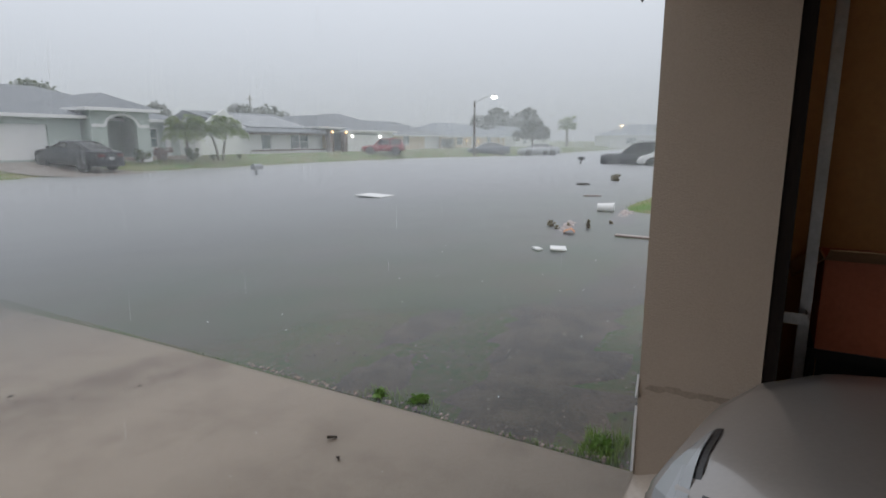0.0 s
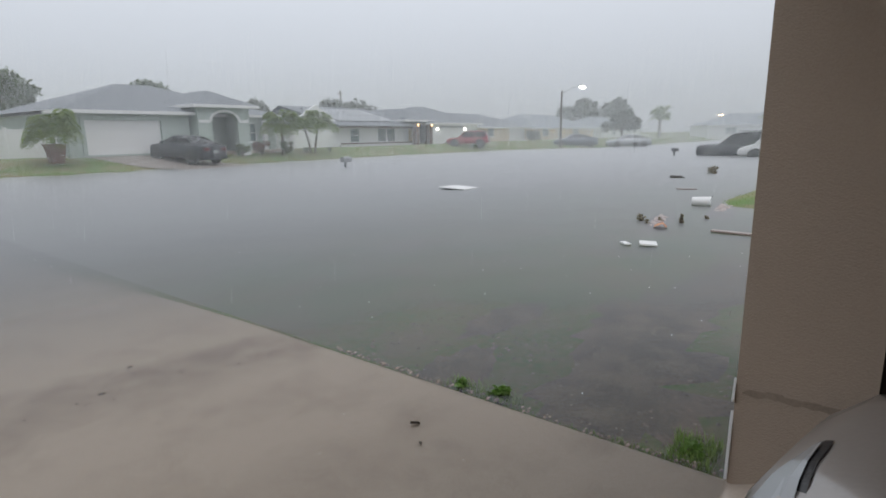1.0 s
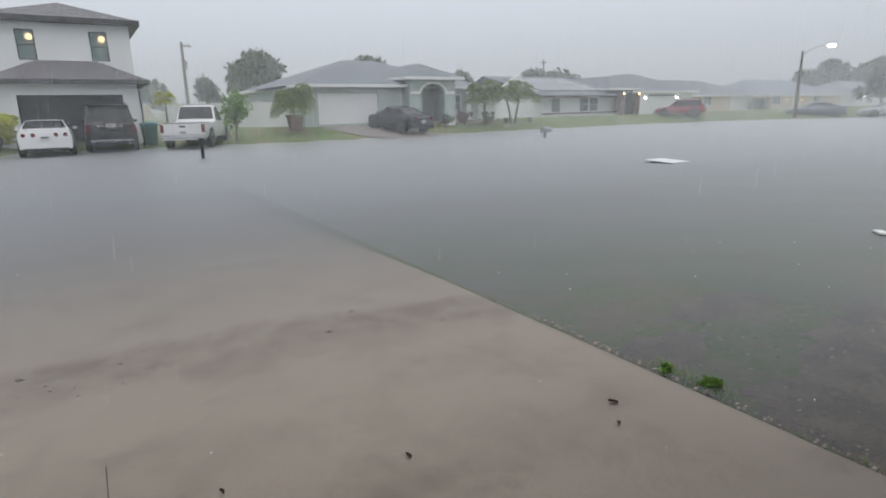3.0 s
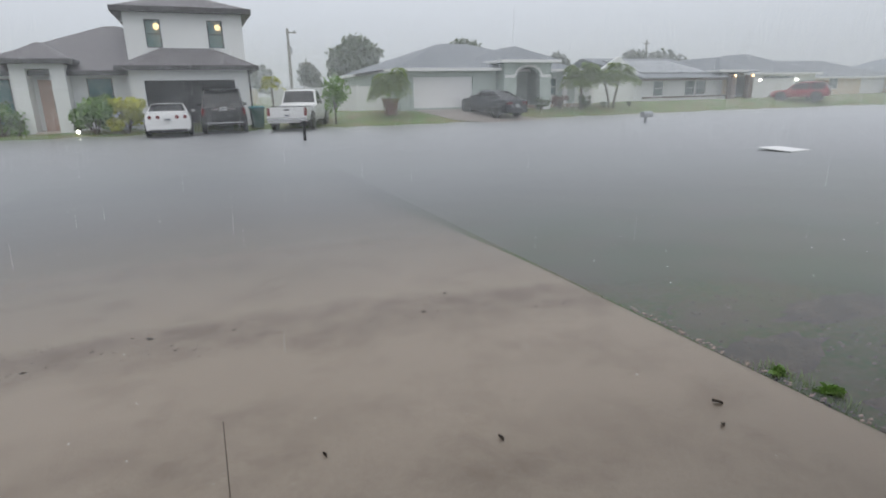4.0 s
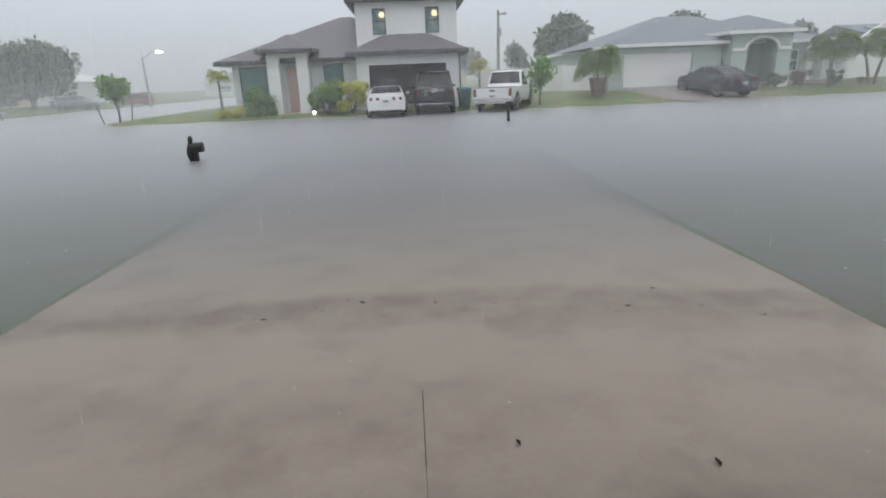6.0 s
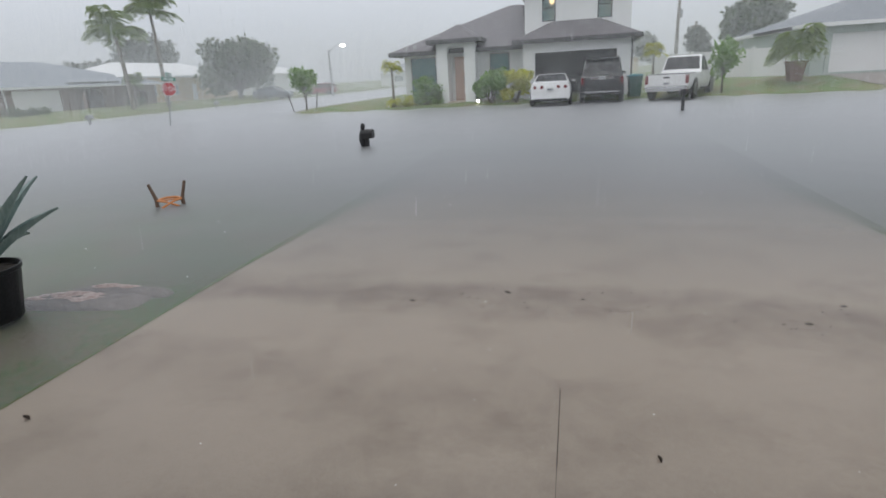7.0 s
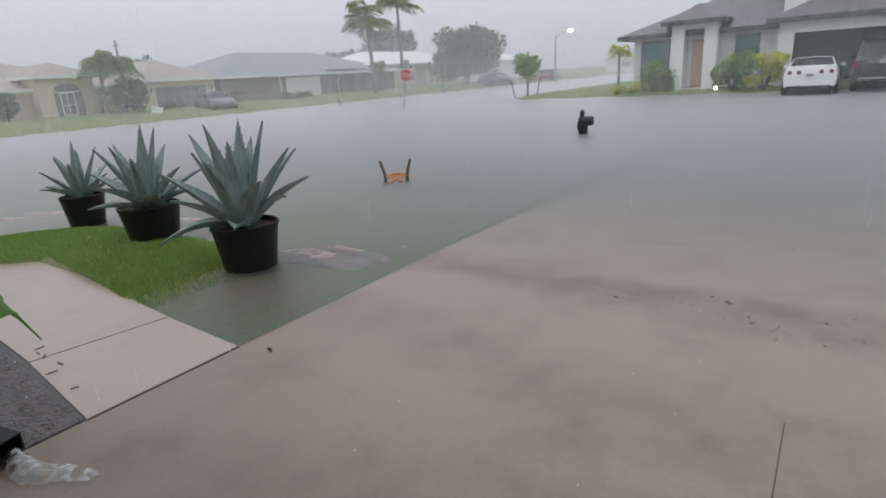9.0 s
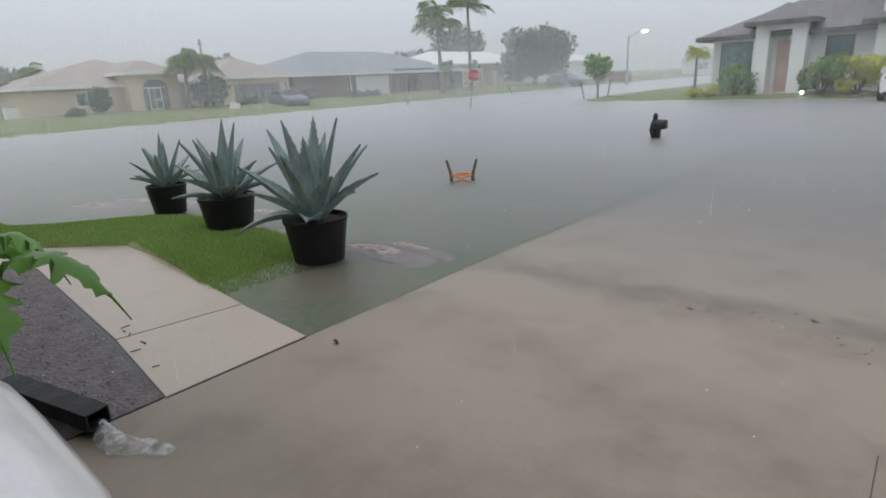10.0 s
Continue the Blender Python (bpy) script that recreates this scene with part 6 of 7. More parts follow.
for i in range(13):
    u = i / 12
    half = (.04 + .06 * u ** .6) * (1 - .75 * max(0, u - .3) / .7)
    rows.append([(-.01 - u * .44 + rnd.uniform(-.012, .012), (j - 4) / 4 * half * rnd.uniform(.8, 1.2) + .03 * math.sin(u * 5), .004 + .075 * (1 - u) ** 1.6 * max(0, 1 - ((j - 4) / 4.2) ** 2) + rnd.uniform(0, .003) * (1 - u)) for j in range(9)])
s.loft(rows, cap=False, closed=False)
spill = part("water_spill", s, M_FOAM, None, "", smooth=True)
spill.matrix_world = pose(-3.02, .93, .006, 0, 0, 194)
tagged(spill, "white churned water running out of the downspout", "water", "", "stuff")

# ---- plants of the neighbours ----
palm("small_palm", -10.2, 32.0, .1, 2.0, .85, "small yellow-green palm at the house corner", 5, M_YELLOW, .06, 10)
palm("small_palm", 4.3, 36.5, .3, 1.9, .95, "small yellow palm behind the pickup truck", 6, M_YELLOW, .06, 11)
bush("front_shrub", -8.2, 31.5, .1, 1.25, 1.65, "loose green shrub under a window", M_LEAF2, 51, 760, .17)
bush("front_shrub", -9.3, 31.3, .1, .7, .6, "low yellow-green shrub under the window", M_YELLOW, 52, 260, .12)
bush("front_shrub", -7.6, 31.6, .1, .45, 1.0, "thin upright shrub beside the entry", M_LEAF, 53, 220, .12)
bush("front_shrub", -5.2, 31.5, .1, .35, 1.15, "thin upright shrub beside the entry", M_LEAF, 54, 200, .12)
bush("front_shrub", -9.9, 31.0, .08, .6, .45, "low straw-coloured shrub at the lawn edge", M_YELLOW, 55, 180, .12)
bush("front_shrub", -4.45, 31.0, .1, 1.25, 2.3, "tall bright green shrub beside the garage", M_LEAF2, 58, 1000, .28)
bush("front_shrub", -3.1, 30.8, .1, 1.15, 1.9, "tall yellow-green shrub beside the garage", M_YELLOW, 59, 800, .26)
tree("young_tree", 6.75, 30.6, .0, 2.75, .95, "young leafy tree standing in shallow water", M_LEAF2, 61, 250, .22, .05, .25)
# planter with a palm
planter = thing("planter", pose(10.3, 32.0, .42), "square tapered brown planter on the lawn", "planter")
s = Shape()
s.loft([[(a * w, b * w, z) for a, b in ((-1, -1), (1, -1), (1, 1), (-1, 1))] for w, z in ((.26, 0), (.37, .84), (.41, .84), (.41, .92), (.34, .92), (.32, .84))])
part("vessel", s, M_TERRA, planter)
part("soil", Shape().box(-.32, .32, -.32, .32, .80, .86), M_SOIL, planter)
palm("planter_palm", 10.3, 32.0, 1.26, .55, 1.95, "arching green palm growing from a planter", 12, M_PALM, .06, 17, droop=1.1)
palm("lawn_palm", 24.5, 33.2, .45, 1.65, 2.1, "short palm on the lawn", 13, M_PALM, .09, 17, droop=.98)
palm("lawn_palm", 27.3, 33.2, .45, 1.85, 1.75, "short leaning palm on the lawn", 14, M_PALM, .07, 15, (.5, 0), .98)
palm("lawn_palm", 27.0, 33.3, .45, 1.7, 1.45, "short palm of a pair on the lawn", 15, M_PALM, .07, 13, (-.5, 0), .98)
bush("lawn_shrub", 24.6, 32.9, .45, .55, .9, "clipped green shrub at the foot of a palm", M_LEAF, 62, 300, .13)
bush("lawn_shrub", 20.9, 32.6, .5, .55, .75, "round green shrub before the arched entry", M_LEAF, 63, 300, .13)
bush("lawn_shrub", 22.6, 32.9, .5, .7, .95, "reddish shrub on the lawn", M_REDLEAF, 64, 360, .15)
bush("lawn_shrub", 26.1, 32.7, .45, .30, .4, "small green shrub on the lawn", M_LEAF, 65, 120, .10)
bush("lawn_shrub", 28.4, 32.8, .45, .25, .3, "small shrub at the palm bed", M_LEAF, 66, 90, .10)
bush("driveway_shrub", 47.0, 35.8, .35, .45, .6, "small dark shrub by the white garage", M_LEAF, 67, 120, .14)
bush("trimmed_tree", 70.5, 39.0, .3, 1.6, 2.0, "rounded clipped bush beside a garage", M_HAZELEAF, 68, 500, .25)
tree("garden_tree", 15.0, 58, .4, 7.2, 3.3, "broad dark tree behind the fence", M_LEAF, 71, 2400, .42, .22, .3)
tree("garden_tree", 11.4, 62, .4, 4.6, 1.6, "tall narrow tree in the rain", M_HAZELEAF, 72, 800, .36, .15, .3)
tree("garden_tree", 28.2, 60, .4, 7.5, 2.4, "tree showing over a grey roof", M_LEAF, 73, 1300, .40, .2, .3)
tree("garden_tree", 40.6, 60, .4, 5.9, 2.2, "rounded tree behind the houses", M_HAZELEAF, 74, 900, .40, .2, .3)
tree("garden_tree", 52.5, 60, .4, 6.3, 1.8, "tree behind the solar panel roof", M_HAZELEAF, 75, 700, .40, .2, .3)
tree("garden_tree", 59.5, 60, .4, 5.9, 2.2, "low tree behind the solar panel roof", M_HAZELEAF, 76, 700, .40, .2, .3)
tree("garden_tree", 138, 60, .3, 10.6, 12.0, "huge rounded tree fading in the rain", M_HAZELEAF, 77, 2600, 1.0, .5, .2)
tree("garden_tree", 78.0, 29.2, .1, 4.6, 3.0, "dark leaning tree at the street", M_HAZELEAF, 78, 1300, .42, .15, .35)
palm("far_palm", 97.0, 30.0, .1, 3.6, 2.6, "palm far along the street", 17, M_PALM, .22, 15, droop=.75)
palm("far_palm", 120, 18.0, .1, 3.2, 2.4, "faint palm at the end of the street", 18, M_PALM, .2, 13)
tree("garden_tree", 96, 12, .0, 4.0, 2.8, "faint low tree beyond the parked trucks", M_HAZELEAF, 79, 600, .5, .15, .2)
for i, (x, y, h, w) in enumerate(((70, 75, 8, 6), (95, 78, 7, 7), (170, 20, 8, 10), (160, -10, 8, 9), (-70, 75, 7, 6), (-84, 45, 7, 6), (-90, 20, 6, 6), (-85, 0, 7, 6), (-10, 115, 9, 8), (8, 95, 7, 6), (-70, 110, 8, 8))):
    tree("far_tree", x, y, 0, h, w, "grey-green tree fading into the rain", M_HAZELEAF, 200 + i, 650, .8, .25, .25)

# across the side street
palm("tall_palm", -38.0, 44.0, .3, 6.0, 3.3, "tall slender palm leaning slightly", 21, M_PALM, .15, 19, (-.35, 0), .85)
palm("tall_palm", -38.0, 48.6, .3, 8.1, 3.4, "very tall slender palm", 22, M_PALM, .15, 19, (-.3, .2), .85)
palm("yard_palm", -40.5, 47.5, .3, 2.2, 1.5, "small drooping palm before the pale house", 23, M_PALM, .10, 14)
palm("yard_palm", -42.2, 20.3, .4, 3.0, 1.9, "arching palm before the tan house", 24, M_PALM, .12, 18, (0, .2), 1.15)
palm("yard_palm", -41.8, 21.4, .4, 2.7, 1.8, "arching palm before the tan house", 25, M_PALM, .12, 16, (0, .3), 1.15)
tree("yard_shrub_tree", -41.6, 21.9, .35, 2.6, 1.7, "dense dark green shrub before the tan house", M_LEAF, 81, 1700, .20, .06, .1)
tree("yard_shrub_tree", -42.6, 14.6, .35, 2.0, .85, "upright green shrub at the tan house wall", M_LEAF, 82, 700, .16, .05, .1)
bush("yard_shrub", -42.2, 12.8, .35, 1.0, .6, "low green shrub at the tan house wall", M_LEAF, 83, 300, .15)
bush("yard_shrub", -42.0, 24.3, .35, 1.1, .7, "low dark hedge by the garage", M_LEAF, 84, 340, .15)
bush("yard_shrub", -42.0, 25.5, .35, .9, .6, "low dark hedge by the garage", M_LEAF, 85, 300, .15)
bush("yard_shrub", -41.0, 35.5, .2, 1.2, .9, "green shrub before the brick wall", M_LEAF, 86, 360, .18)
bush("yard_shrub", -41.0, 37.3, .2, 1.0, .8, "green shrub before the brick wall", M_LEAF, 87, 300, .18)
bush("yard_shrub", -43.5, 31.8, .3, .8, 1.2, "reddish shrub between the houses", M_REDLEAF, 88, 260, .18)
bush("yard_shrub", -42.5, 50.0, .2, 1.3, 1.0, "dark shrub at the brick house porch", M_LEAF, 89, 300, .2)
tree("broad_tree", -40, 64.5, .2, 7.6, 5.2, "broad dense dark green tree", M_LEAF, 90, 3600, .50, .3, .12)
tree("background_tree", -62, 76, .2, 10, 6, "tall pale tree behind the roofs", M_HAZELEAF, 91, 1300, .6, .25, .25)
tree("background_tree", -54, 10, .2, 3.6, 3.0, "dark tree beside the tan house", M_HAZELEAF, 92, 900, .35, .15, .2)
palm("yard_palm", -62, 16, .2, 3.2, 2.2, "palm behind the tan house", 26, M_PALM, .14, 14)
tree("street_tree", -15.8, 32.2, -.3, 2.95, .95, "young staked tree standing in the flood", M_LEAF2, 93, 300, .24, .05, .45)
for dx, dy in ((-.7, 0), (.45, .3), (.1, -.4)):
    st = thing("tree_stake", pose(-15.8 + dx, 32.2 + dy, -.4, 0, 10 if dx > 0 else -14, 0), "wooden stake beside a young tree", "stake", "stakes of the street tree")
    part("stake_pole", Shape().tube([(0, 0, 0), (0, 0, 1.5)], .03, 6), M_BARK, st)


# ---- street furniture ----
def mailbox(x, y, turn, label, post_h, mat, box=(.18, .48, .22), base=-.45, name="mailbox"):
    t = thing(name, pose(x, y, base, 0, 0, turn), label, "mailbox", "mailboxes along the street")
    H = post_h - base
    part("post", Shape().box(-.05, .05, -.05, .05, 0, H), mat, t, bevel=.008)
    w, l, h = box
    prof = [(-w / 2, 0), (w / 2, 0), (w / 2, h * .55)] + [(w / 2 * math.cos(a), h * .55 + h * .45 * math.sin(a)) for a in (0.5, 1.0, 1.57, 2.1, 2.6)] + [(-w / 2, h * .55)]
    s = Shape()
    s.m = pose(0, 0, H)
    s.prism(prof, -l * .62, l * .38)
    b = part("box", s, mat, t)
    part("flag", Shape().box(w / 2, w / 2 + .012, -.05, .0, H + h * .3, H + h * .9), M_RED, b)
    part("door", Shape().box(-w * .46, w * .46, -l * .62 - .012, -l * .62, H + .02, H + h * .85), mat, b)
    return t


t = mailbox(-5.15, 13.6, 90, "black mailbox with decorated post standing in flood water", .20, M_BLACKP, (.19, .27, .22))
part("ornament", Shape().loft([[(dx + r * math.cos(k * .785), dy + r * .8 * math.sin(k * .785), z) for k in range(8)] for dx, dy, z, r in ((0, .09, .30, .05), (0, .10, .48, .08), (0, .12, .62, .11), (0, .11, .78, .09), (0, .09, .87, .06), (0, .08, .93, .075), (0, .08, .99, .06), (0, .08, 1.02, .02))]), M_BLACKP, t, "dark carved ornament on the post", smooth=True)
mailbox(3.47, 21.4, 0, "black mailbox on a slim post in flood water", .52, M_BLACKP, (.18, .40, .20))
mailbox(19.75, 21.7, 100, "weathered grey mailbox barely above the flood", .26, M_STEEL, (.26, .62, .28))
mailbox(-27.4, 28.1, 200, "grey mailbox at the flooded kerb", .28, M_STEEL, (.24, .55, .26))
mailbox(-29.6, 43.7, 180, "grey mailbox far down the side street", .34, M_STEEL, (.24, .55, .26))
mailbox(40.0, 11.3, 0, "dark mailbox beside the parked vehicles", .28, M_BLACKP, (.22, .42, .22))
mailbox(57.6, 20.2, 0, "dark mailbox in the flooded street edge", .35, M_BLACKP, (.26, .5, .26))

sign = thing("stop_sign", pose(-19.1, 24.2, -.42, 0, 8, 36), "red octagonal stop sign with green street blades on a post", "road sign")
part("post", Shape().box(-.03, .03, -.02, .02, 0, 2.75), M_STEEL, sign)
s = Shape()
oct8 = [(.335 * math.cos(math.pi / 8 + k * math.pi / 4), 2.12 + .335 * math.sin(math.pi / 8 + k * math.pi / 4)) for k in range(8)]
s.prism(oct8, -.045, -.035)
face = part("face", s, M_WHITE2, sign)
s = Shape()
s.prism([(x * .93, 2.12 + (z - 2.12) * .93) for x, z in oct8], -.049, -.0455)
part("red_field", s, M_RED, face)
fc = bpy.data.curves.new("stop_lettering", "FONT")
fc.body, fc.size, fc.align_x, fc.align_y, fc.extrude = "STOP", .265, "CENTER", "CENTER", .002
fo = new("stop_lettering", fc)
bpy.context.view_layer.update()
me = bpy.data.meshes.new_from_object(fo.evaluated_get(bpy.context.evaluated_depsgraph_get()))
bpy.data.objects.remove(fo)
me.name = "lettering"
me.materials.clear()
me.materials.append(M_WHITE2)
lo = new("lettering", me)
lo.parent = face
lo.matrix_local = pose(0, -.053, 2.12, 90, 0, 0)
tagged(lo, "white letters")
for z, turn in ((2.58, 0), (2.78, 70)):
    s = Shape()
    s.m = pose(0, 0, z, 0, 0, turn)
    s.box(-.30, .30, -.01, .01, -.08, .08)
    b = part("street_blade", s, M_GREEN, sign)
    s = Shape()
    s.m = pose(0, 0, z, 0, 0, turn)
    s.box(-.20, -.06, -.014, -.011, -.035, .035)
    s.box(-.02, .20, -.014, -.011, -.035, .035)
    part("blade_print", s, M_WHITE2, b)


def street_lamp(x, y, h, arm, label, mat, bulb, pole_mat):
    t = thing("street_lamp", pose(x, y, -.4), label, "street lamp", "street lamps")
    part("pole", Shape().tube([(0, 0, 0), (0, 0, (h + .4) * .5), (0, 0, h + .4)], [.15, .12, .09], 10), pole_mat, t)
    ax, ay = arm
    part("arm", Shape().tube([(0, 0, h + .1), (ax * .5, ay * .5, h + .72), (ax, ay, h + .95)], [.05, .04, .03], 7), M_STEEL, t)
    part("lamp_head", Shape().tube([(ax * .92, ay * .92, h + .98), (ax * 1.12, ay * 1.12, h + .96)], [.10, .14], 10), M_STEEL, t)
    s = Shape()
    s.tube([(ax * 1.06, ay * 1.06, h + .62), (ax * 1.06, ay * 1.06, h + .74), (ax * 1.06, ay * 1.06, h + .88)], [bulb * .5, bulb, bulb * .8], 12)
    part("lamp_globe", s, mat, t, smooth=True)
    return t


street_lamp(54.9, 27.1, 5.8, (1.4, -1.5), "wooden street lamp pole with a lit white lamp", M_COOL, .36, M_BARK)
street_lamp(-27.9, 64.4, 5.2, (1.5, .5), "street lamp with a lit white lamp on the side street", M_COOL, .36, M_STEEL)
street_lamp(118, 25.5, 4.2, (.6, 0), "distant sodium street lamp glowing in the rain", M_SODIUM, .5, M_STEEL)
up = thing("utility_pole", pose(7.6, 50, 0, 0, 0, 10), "weathered wooden utility pole with crossarm and insulators", "utility pole")
part("pole", Shape().tube([(0, 0, -.2), (0, 0, 3.5), (.03, 0, 6.9)], [.16, .13, .10], 9), M_POLE, up)
part("crossarm", Shape().box(-.1, .75, -.05, .05, 6.55, 6.66), M_POLE, up)
part("insulator", Shape().tube([(.6, 0, 6.66), (.6, 0, 6.80)], .05, 8), M_STEEL, up)
part("transformer", Shape().tube([(.20, .05, 4.9), (.20, .05, 5.5)], .14, 12), M_STEEL, up)
for x, y, h in ((54.3, 60, 7.6), (-58, 30, 6.6), (-60, 45, 5.6), (11.5, 64, 5.4)):
    q = thing("utility_pole", pose(x, y, 0), "distant wooden utility pole over the roofs", "utility pole")
    part("pole", Shape().tube([(0, 0, -.2), (0, 0, h)], [.16, .11], 8), M_POLE, q)
    part("crossarm", Shape().box(-.5, .5, -.06, .06, h - .5, h - .38), M_POLE, q)

wb = thing("wheeled_bin", pose(2.75, 30.6, .05, 0, 0, 5), "dark green wheeled bin with a teal lid", "bin")
s = Shape()
s.loft([[(a * w, b * w * 1.1, z) for a, b in ((-1, -1), (1, -1), (1, 1), (-1, 1))] for w, z in ((.24, .05), (.31, .98))])
part("bin_body", s, M_GREENBIN, wb)
s = Shape()
s.loft([[(a * w, b * w * 1.1, z) for a, b in ((-1, -1), (1, -1), (1, 1), (-1, 1))] for w, z in ((.35, .98), (.35, 1.03), (.24, 1.10))])
part("lid", s, M_TEALBIN, wb)
for x in (-.26, .26):
    part("bin_wheel", Shape().tube([(x - .03, .24, .1), (x + .03, .24, .1)], .1, 12), M_TYRE, wb)
wbar = thing("wheelbarrow", pose(47.9, 33.0, .35, 0, 0, 20), "dark wheelbarrow and yard cart beside the driveway", "cart")
part("tray", Shape().loft([[(a * w, b * w * .6, z) for a, b in ((-1, -1), (1, -1), (1, 1), (-1, 1))] for w, z in ((.7, .35), (1.1, 1.0))]), M_BLACKP, wbar)
part("cart_handle", Shape().tube([(.9, .2, .7), (1.9, .2, 1.35)], .05, 6), M_BARK, wbar)
part("cart_handle", Shape().tube([(.9, -.2, .7), (1.9, -.2, 1.35)], .05, 6), M_BARK, wbar)
part("cart_wheel", Shape().tube([(-.8, -.06, .3), (-.8, .06, .3)], .3, 12), M_TYRE, wbar)
ac = thing("air_conditioner", pose(-45.5, 10.2, .35), "white outdoor air conditioner beside the tan house", "air conditioner")
part("case", Shape().box(-.35, .35, -.35, .35, 0, .8), M_WHITE2, ac, bevel=.03)
part("fan_grille", Shape().tube([(0, 0, .8), (0, 0, .83)], .28, 16), M_BLACKP, ac)
ys = thing("yard_sign", pose(-38.6, 21.8, .1, 0, 15, 60), "white yard board leaning on the lawn", "sign")
part("board", Shape().box(-.35, .35, -.02, .02, .1, .6), M_WHITE2, ys)


# ---- things afloat ----
def floating_board(x, y, lx, ly, turn, label, mat, tilt=2, name="floating_board", z=.02):
    t = thing(name, pose(x, y, z, tilt, 1.5, turn), label, "board", "debris afloat")
    part("sheet_panel", Shape().box(-lx / 2, lx / 2, -ly / 2, ly / 2, -.012, .012), mat, t, bevel=.003)


floating_board(13.6, 10.0, .95, .85, 8, "white foam board floating on the flood", M_WHITE2, 3, z=.03)
floating_board(8.12, 2.58, .34, .24, 20, "small white board floating on the flood", M_WHITE2, 2)
floating_board(7.95, 2.85, .22, .10, 40, "small white scrap floating on the flood", M_WHITE2, 1)
floating_board(9.75, 1.72, .16, .75, 0, "pinkish plank floating on the flood", M_SILT, 1, "floating_plank")
floating_board(20.7, 5.7, .5, .14, -60, "dark plank floating on the flood", M_SOIL, 1, "floating_plank")
floating_board(21.3, 5.9, .45, .10, -50, "dark plank floating on the flood", M_SOIL, 1, "floating_plank")
floating_board(16.6, 4.3, .55, .10, -50, "pale plank floating on the flood", M_SILT, 1, "floating_plank")
floating_board(-10.6, 6.0, .36, .10, 30, "thin brown plank floating on the flood", M_DARKWOOD, 1, "floating_plank")
scrap = thing("orange_scrap", pose(9.72, 2.90, 0, 0, 0, 15), "crumpled orange plastic scrap afloat", "litter")
part("sheet_piece", Shape().loft([[(x, y, z + .02) for y, z in ((-.10, 0), (-.04, .06), (.05, .03), (.10, 0))] for x, z in ((-.12, 0), (-.03, .04), (.05, .02), (.13, 0))], cap=False, closed=False), M_ORANGE, scrap)
bucket = thing("white_bucket", pose(13.15, 3.08, .09, 90, 0, 13), "white plastic bucket lying on its side in the flood", "bucket")
s = Shape()
s.loft([[(r * math.cos(k * math.tau / 24), r * math.sin(k * math.tau / 24), z) for k in range(24)] for r, z in ((.095, -.19), (.115, .19), (.122, .19), (.122, .16), (.124, .185), (.105, .192), (.09, -.17))])
part("pail", s, M_WHITE2, bucket, smooth=True)
part("bail", Shape().tube([(.118, 0, .16), (.11, .09, .21), (0, .15, .23), (-.11, .09, .21), (-.118, 0, .16)], .004, 6), M_STEEL, bucket)
for i, (x, y, w, h) in enumerate(((10.35, 3.42, .12, .22), (10.55, 3.12, .10, .14), (10.45, 2.76, .06, .26), (11.2, 2.5, .05, .12), (10.1, 3.25, .08, .12))):
    bush("drowned_plant", x, y, -.08, w, h + .06, "small brown-green plant poking from the flood", M_DRAB, 300 + i, 42, .055)
bush("drowned_plant", 23.6, 5.2, -.1, .26, .55, "small green plant poking from the flood", M_DRAB, 310, 110, .11)

chair = thing("overturned_chair", pose(-5.80, 7.12, -.02, 0, 0, 38) @ Matrix.Scale(.86, 4), "overturned orange wooden chair afloat with two dark legs up", "chair")
arc = [(.17 * math.cos(k * math.pi / 10), .13 * math.sin(k * math.pi / 10), .125 + .012 * math.sin(k * math.pi / 10)) for k in range(11)]
part("seat_frame", Shape().tube(arc, .020, 8), M_ORANGE, chair, smooth=True)
part("seat", Shape().loft([[(.20 * a * math.cos(k * math.tau / 20), .17 * a * math.sin(k * math.tau / 20), z) for k in range(20)] for a, z in ((.7, -.06), (.8, -.04), (.8, .0), (.7, .014), (.1, .012))]), M_ORANGE, chair, smooth=True)
for sx in (-1, 1):
    part("leg", Shape().tube([(sx * .205, -.01, -.04), (sx * .195, 0, .12), (sx * .22, 0, .22), (sx * .275, 0, .41)], [.030, .032, .027, .024], 8), M_DARKWOOD, chair, "dark tapered leg")
    part("brace", Shape().tube([(sx * .19, -.02, .125), (sx * .03, -.07, .09), (-sx * .13, -.15, .02)], .017, 6), M_ORANGE, chair)
part("stretcher", Shape().tube([(-.19, 0, .12), (.19, 0, .12)], .013, 6), M_ORANGE, chair)


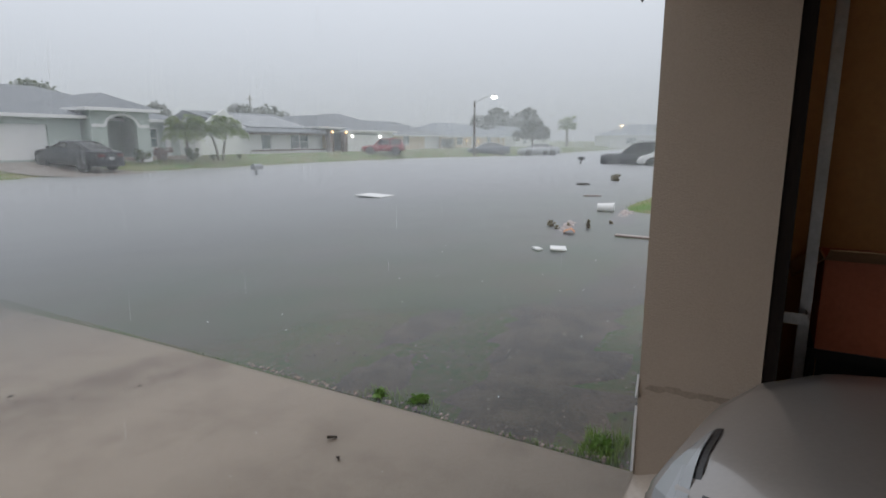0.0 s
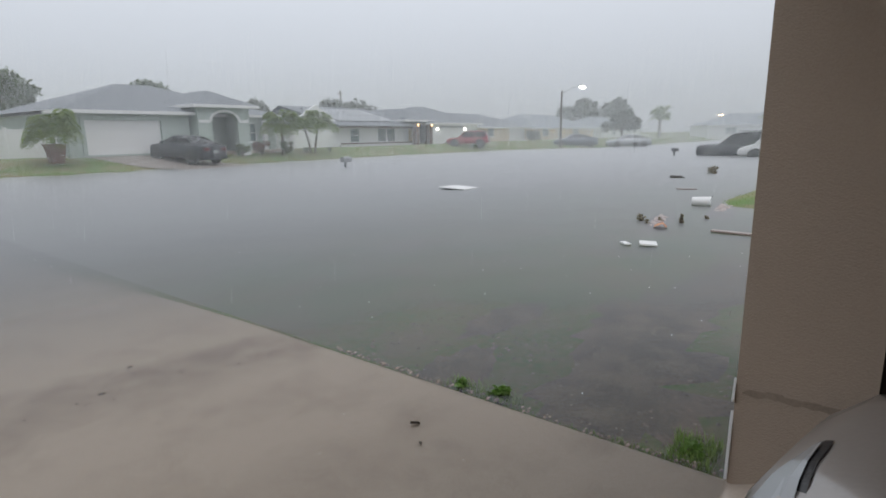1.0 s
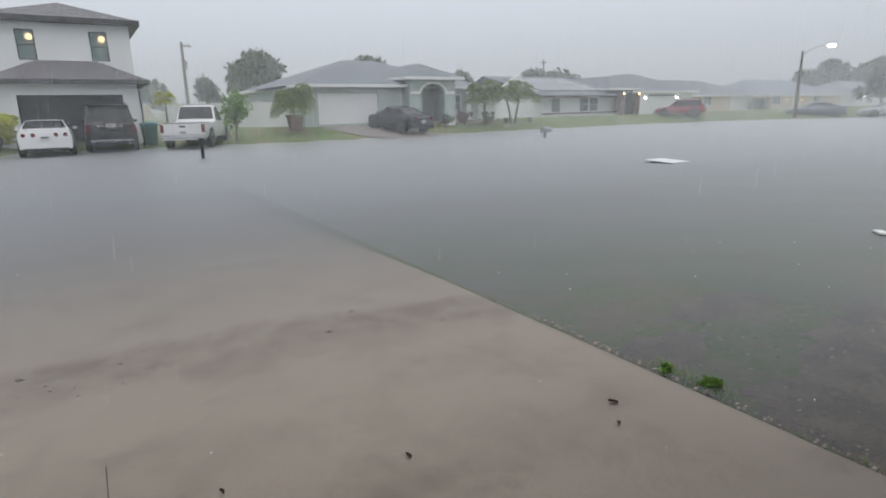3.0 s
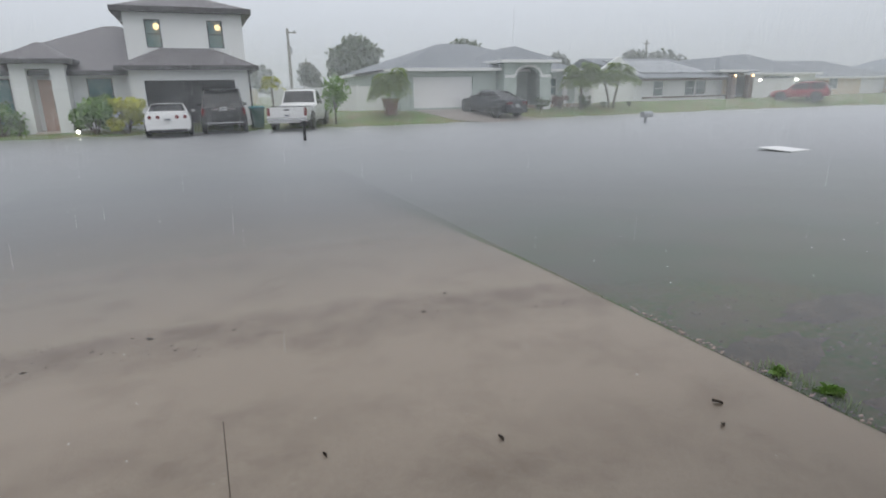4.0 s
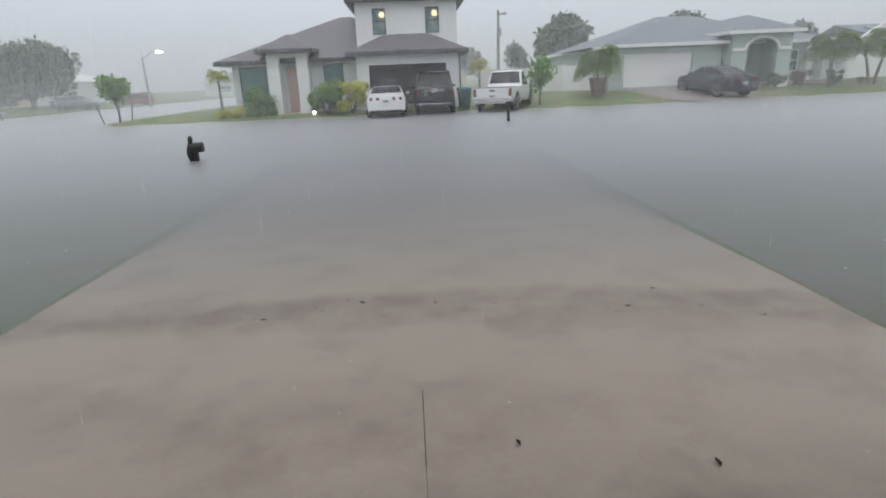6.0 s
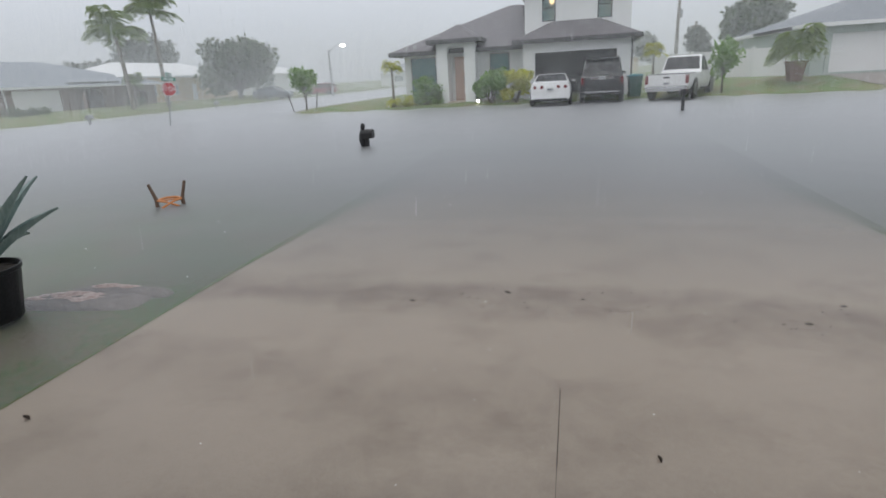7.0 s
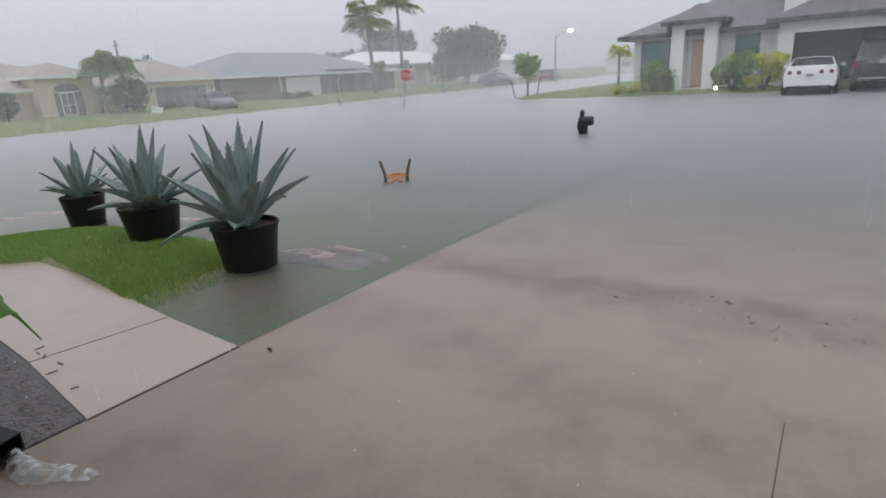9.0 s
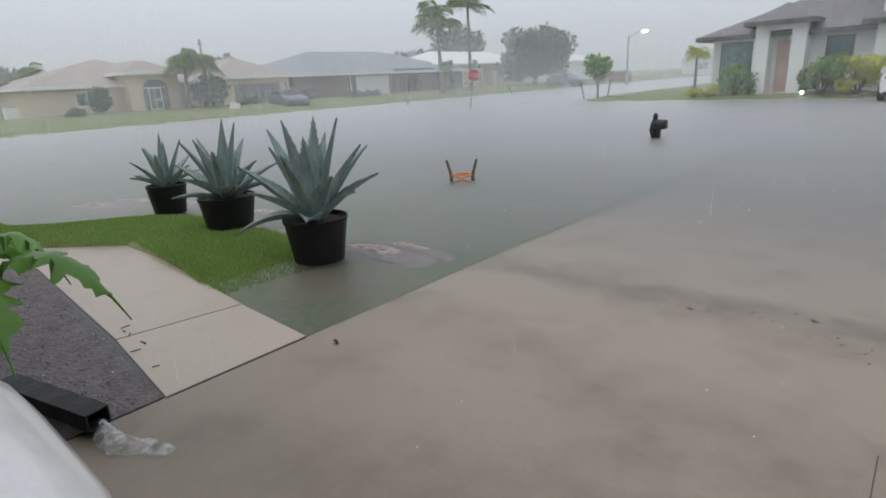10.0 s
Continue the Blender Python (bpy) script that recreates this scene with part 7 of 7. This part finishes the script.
# ---- falling rain ----
def rain(name, count, near, far, width, length, top, seed, label):
    """Thin slanting streaks of rain standing in the air."""
    r = np.random.RandomState(seed)
    rad = np.sqrt(r.uniform(near ** 2, far ** 2, count))
    az = r.uniform(radians(-22), radians(202), count)
    x, y = rad * np.cos(az), rad * np.sin(az)
    z = (r.uniform(0, 1, count) ** 1.35 * 1.05 - .05) * top
    keep = (y > .8) & ~((np.abs(x + 3.5) < 6.6) & (y > 31.4) & (y < 44.3) & (z < 6.2)) & ~((x > 11) & (x < 54.5) & (y > 33) & (y < 48.5) & (z < 3)) & ~((x < -43.5) & (x > -59) & (y > 10) & (y < 76) & (z < 2.9))
    x, y, z, rad = x[keep], y[keep], np.maximum(z[keep], .02), rad[keep]
    n = len(x)
    a = r.uniform(0, math.pi, n)
    w = width * r.uniform(.6, 1.3, n)
    L = length * r.uniform(.6, 1.3, n)
    dx, dy = np.cos(a) * w, np.sin(a) * w
    lean = .05 * L
    v = np.empty((n, 3, 3))
    v[:, 0] = np.stack([x - dx, y - dy, z], -1)
    v[:, 1] = np.stack([x + dx, y + dy, z], -1)
    v[:, 2] = np.stack([x + lean, y, z + L], -1)
    me = bpy.data.meshes.new(name)
    me.vertices.add(n * 3)
    me.vertices.foreach_set("co", v.reshape(-1))
    me.loops.add(n * 3)
    me.loops.foreach_set("vertex_index", np.arange(n * 3))
    me.polygons.add(n)
    me.polygons.foreach_set("loop_start", np.arange(n) * 3)
    me.update(calc_edges=True)
    me.materials.append(M_RAIN)
    return tagged(new(name, me), label, "rain", "", "stuff")


M_RAIN = bpy.data.materials.new("rain_water")
M_RAIN.use_nodes = True
n_, l_ = M_RAIN.node_tree.nodes, M_RAIN.node_tree.links
d_, t_, x_ = n_.new("ShaderNodeBsdfDiffuse"), n_.new("ShaderNodeBsdfTranslucent"), n_.new("ShaderNodeMixShader")
d_.inputs[0].default_value = t_.inputs[0].default_value = (.93, .95, .97, 1)
l_.new(d_.outputs[0], x_.inputs[1])
l_.new(t_.outputs[0], x_.inputs[2])
l_.new(x_.outputs[0], n_["Material Output"].inputs[0])
rain("rain_streaks", 150, 2.5, 9, .0007, .22, 3.0, 31, "sparse bright streaks of falling rain")
rain("rain_streaks", 1500, 9, 34, .0009, .5, 6.0, 34, "thin streaks of rain over the flooded street")
# Masses of hair-thin slivers stand in for the haze of the rain.
rain("rain_haze", 900000, 38, 115, .00105, 2.3, 6.0, 33, "dense rain slivers standing in for grey haze over the distance")
rain("rain_haze", 850000, 15, 38, .00012, 2.1, 4.6, 35, "fine rain slivers standing in for haze before the houses across the flood")

# drops bursting on water and wet concrete
r = np.random.RandomState(6)
s = Shape()
for k in range(230):
    x, y = r.uniform(-9, 9), .9 + 10 * r.rand() ** 1.6
    z = .003 if abs(x + .22) > 2.85 else max(.003, float(drive_height(x, y)) + .003)
    q = r.uniform(.0015, .0055)
    a = r.uniform(0, 6.3)
    s.add([(x + q * math.cos(a + i * 1.257), y + q * math.sin(a + i * 1.257), z) for i in range(5)] + [(x, y, z + q * 1.6)], [(i, (i + 1) % 5, 5) for i in range(5)])
tagged(part("rain_splashes", s, M_RAIN), "tiny pale bursts where raindrops strike", "rain", "", "stuff")
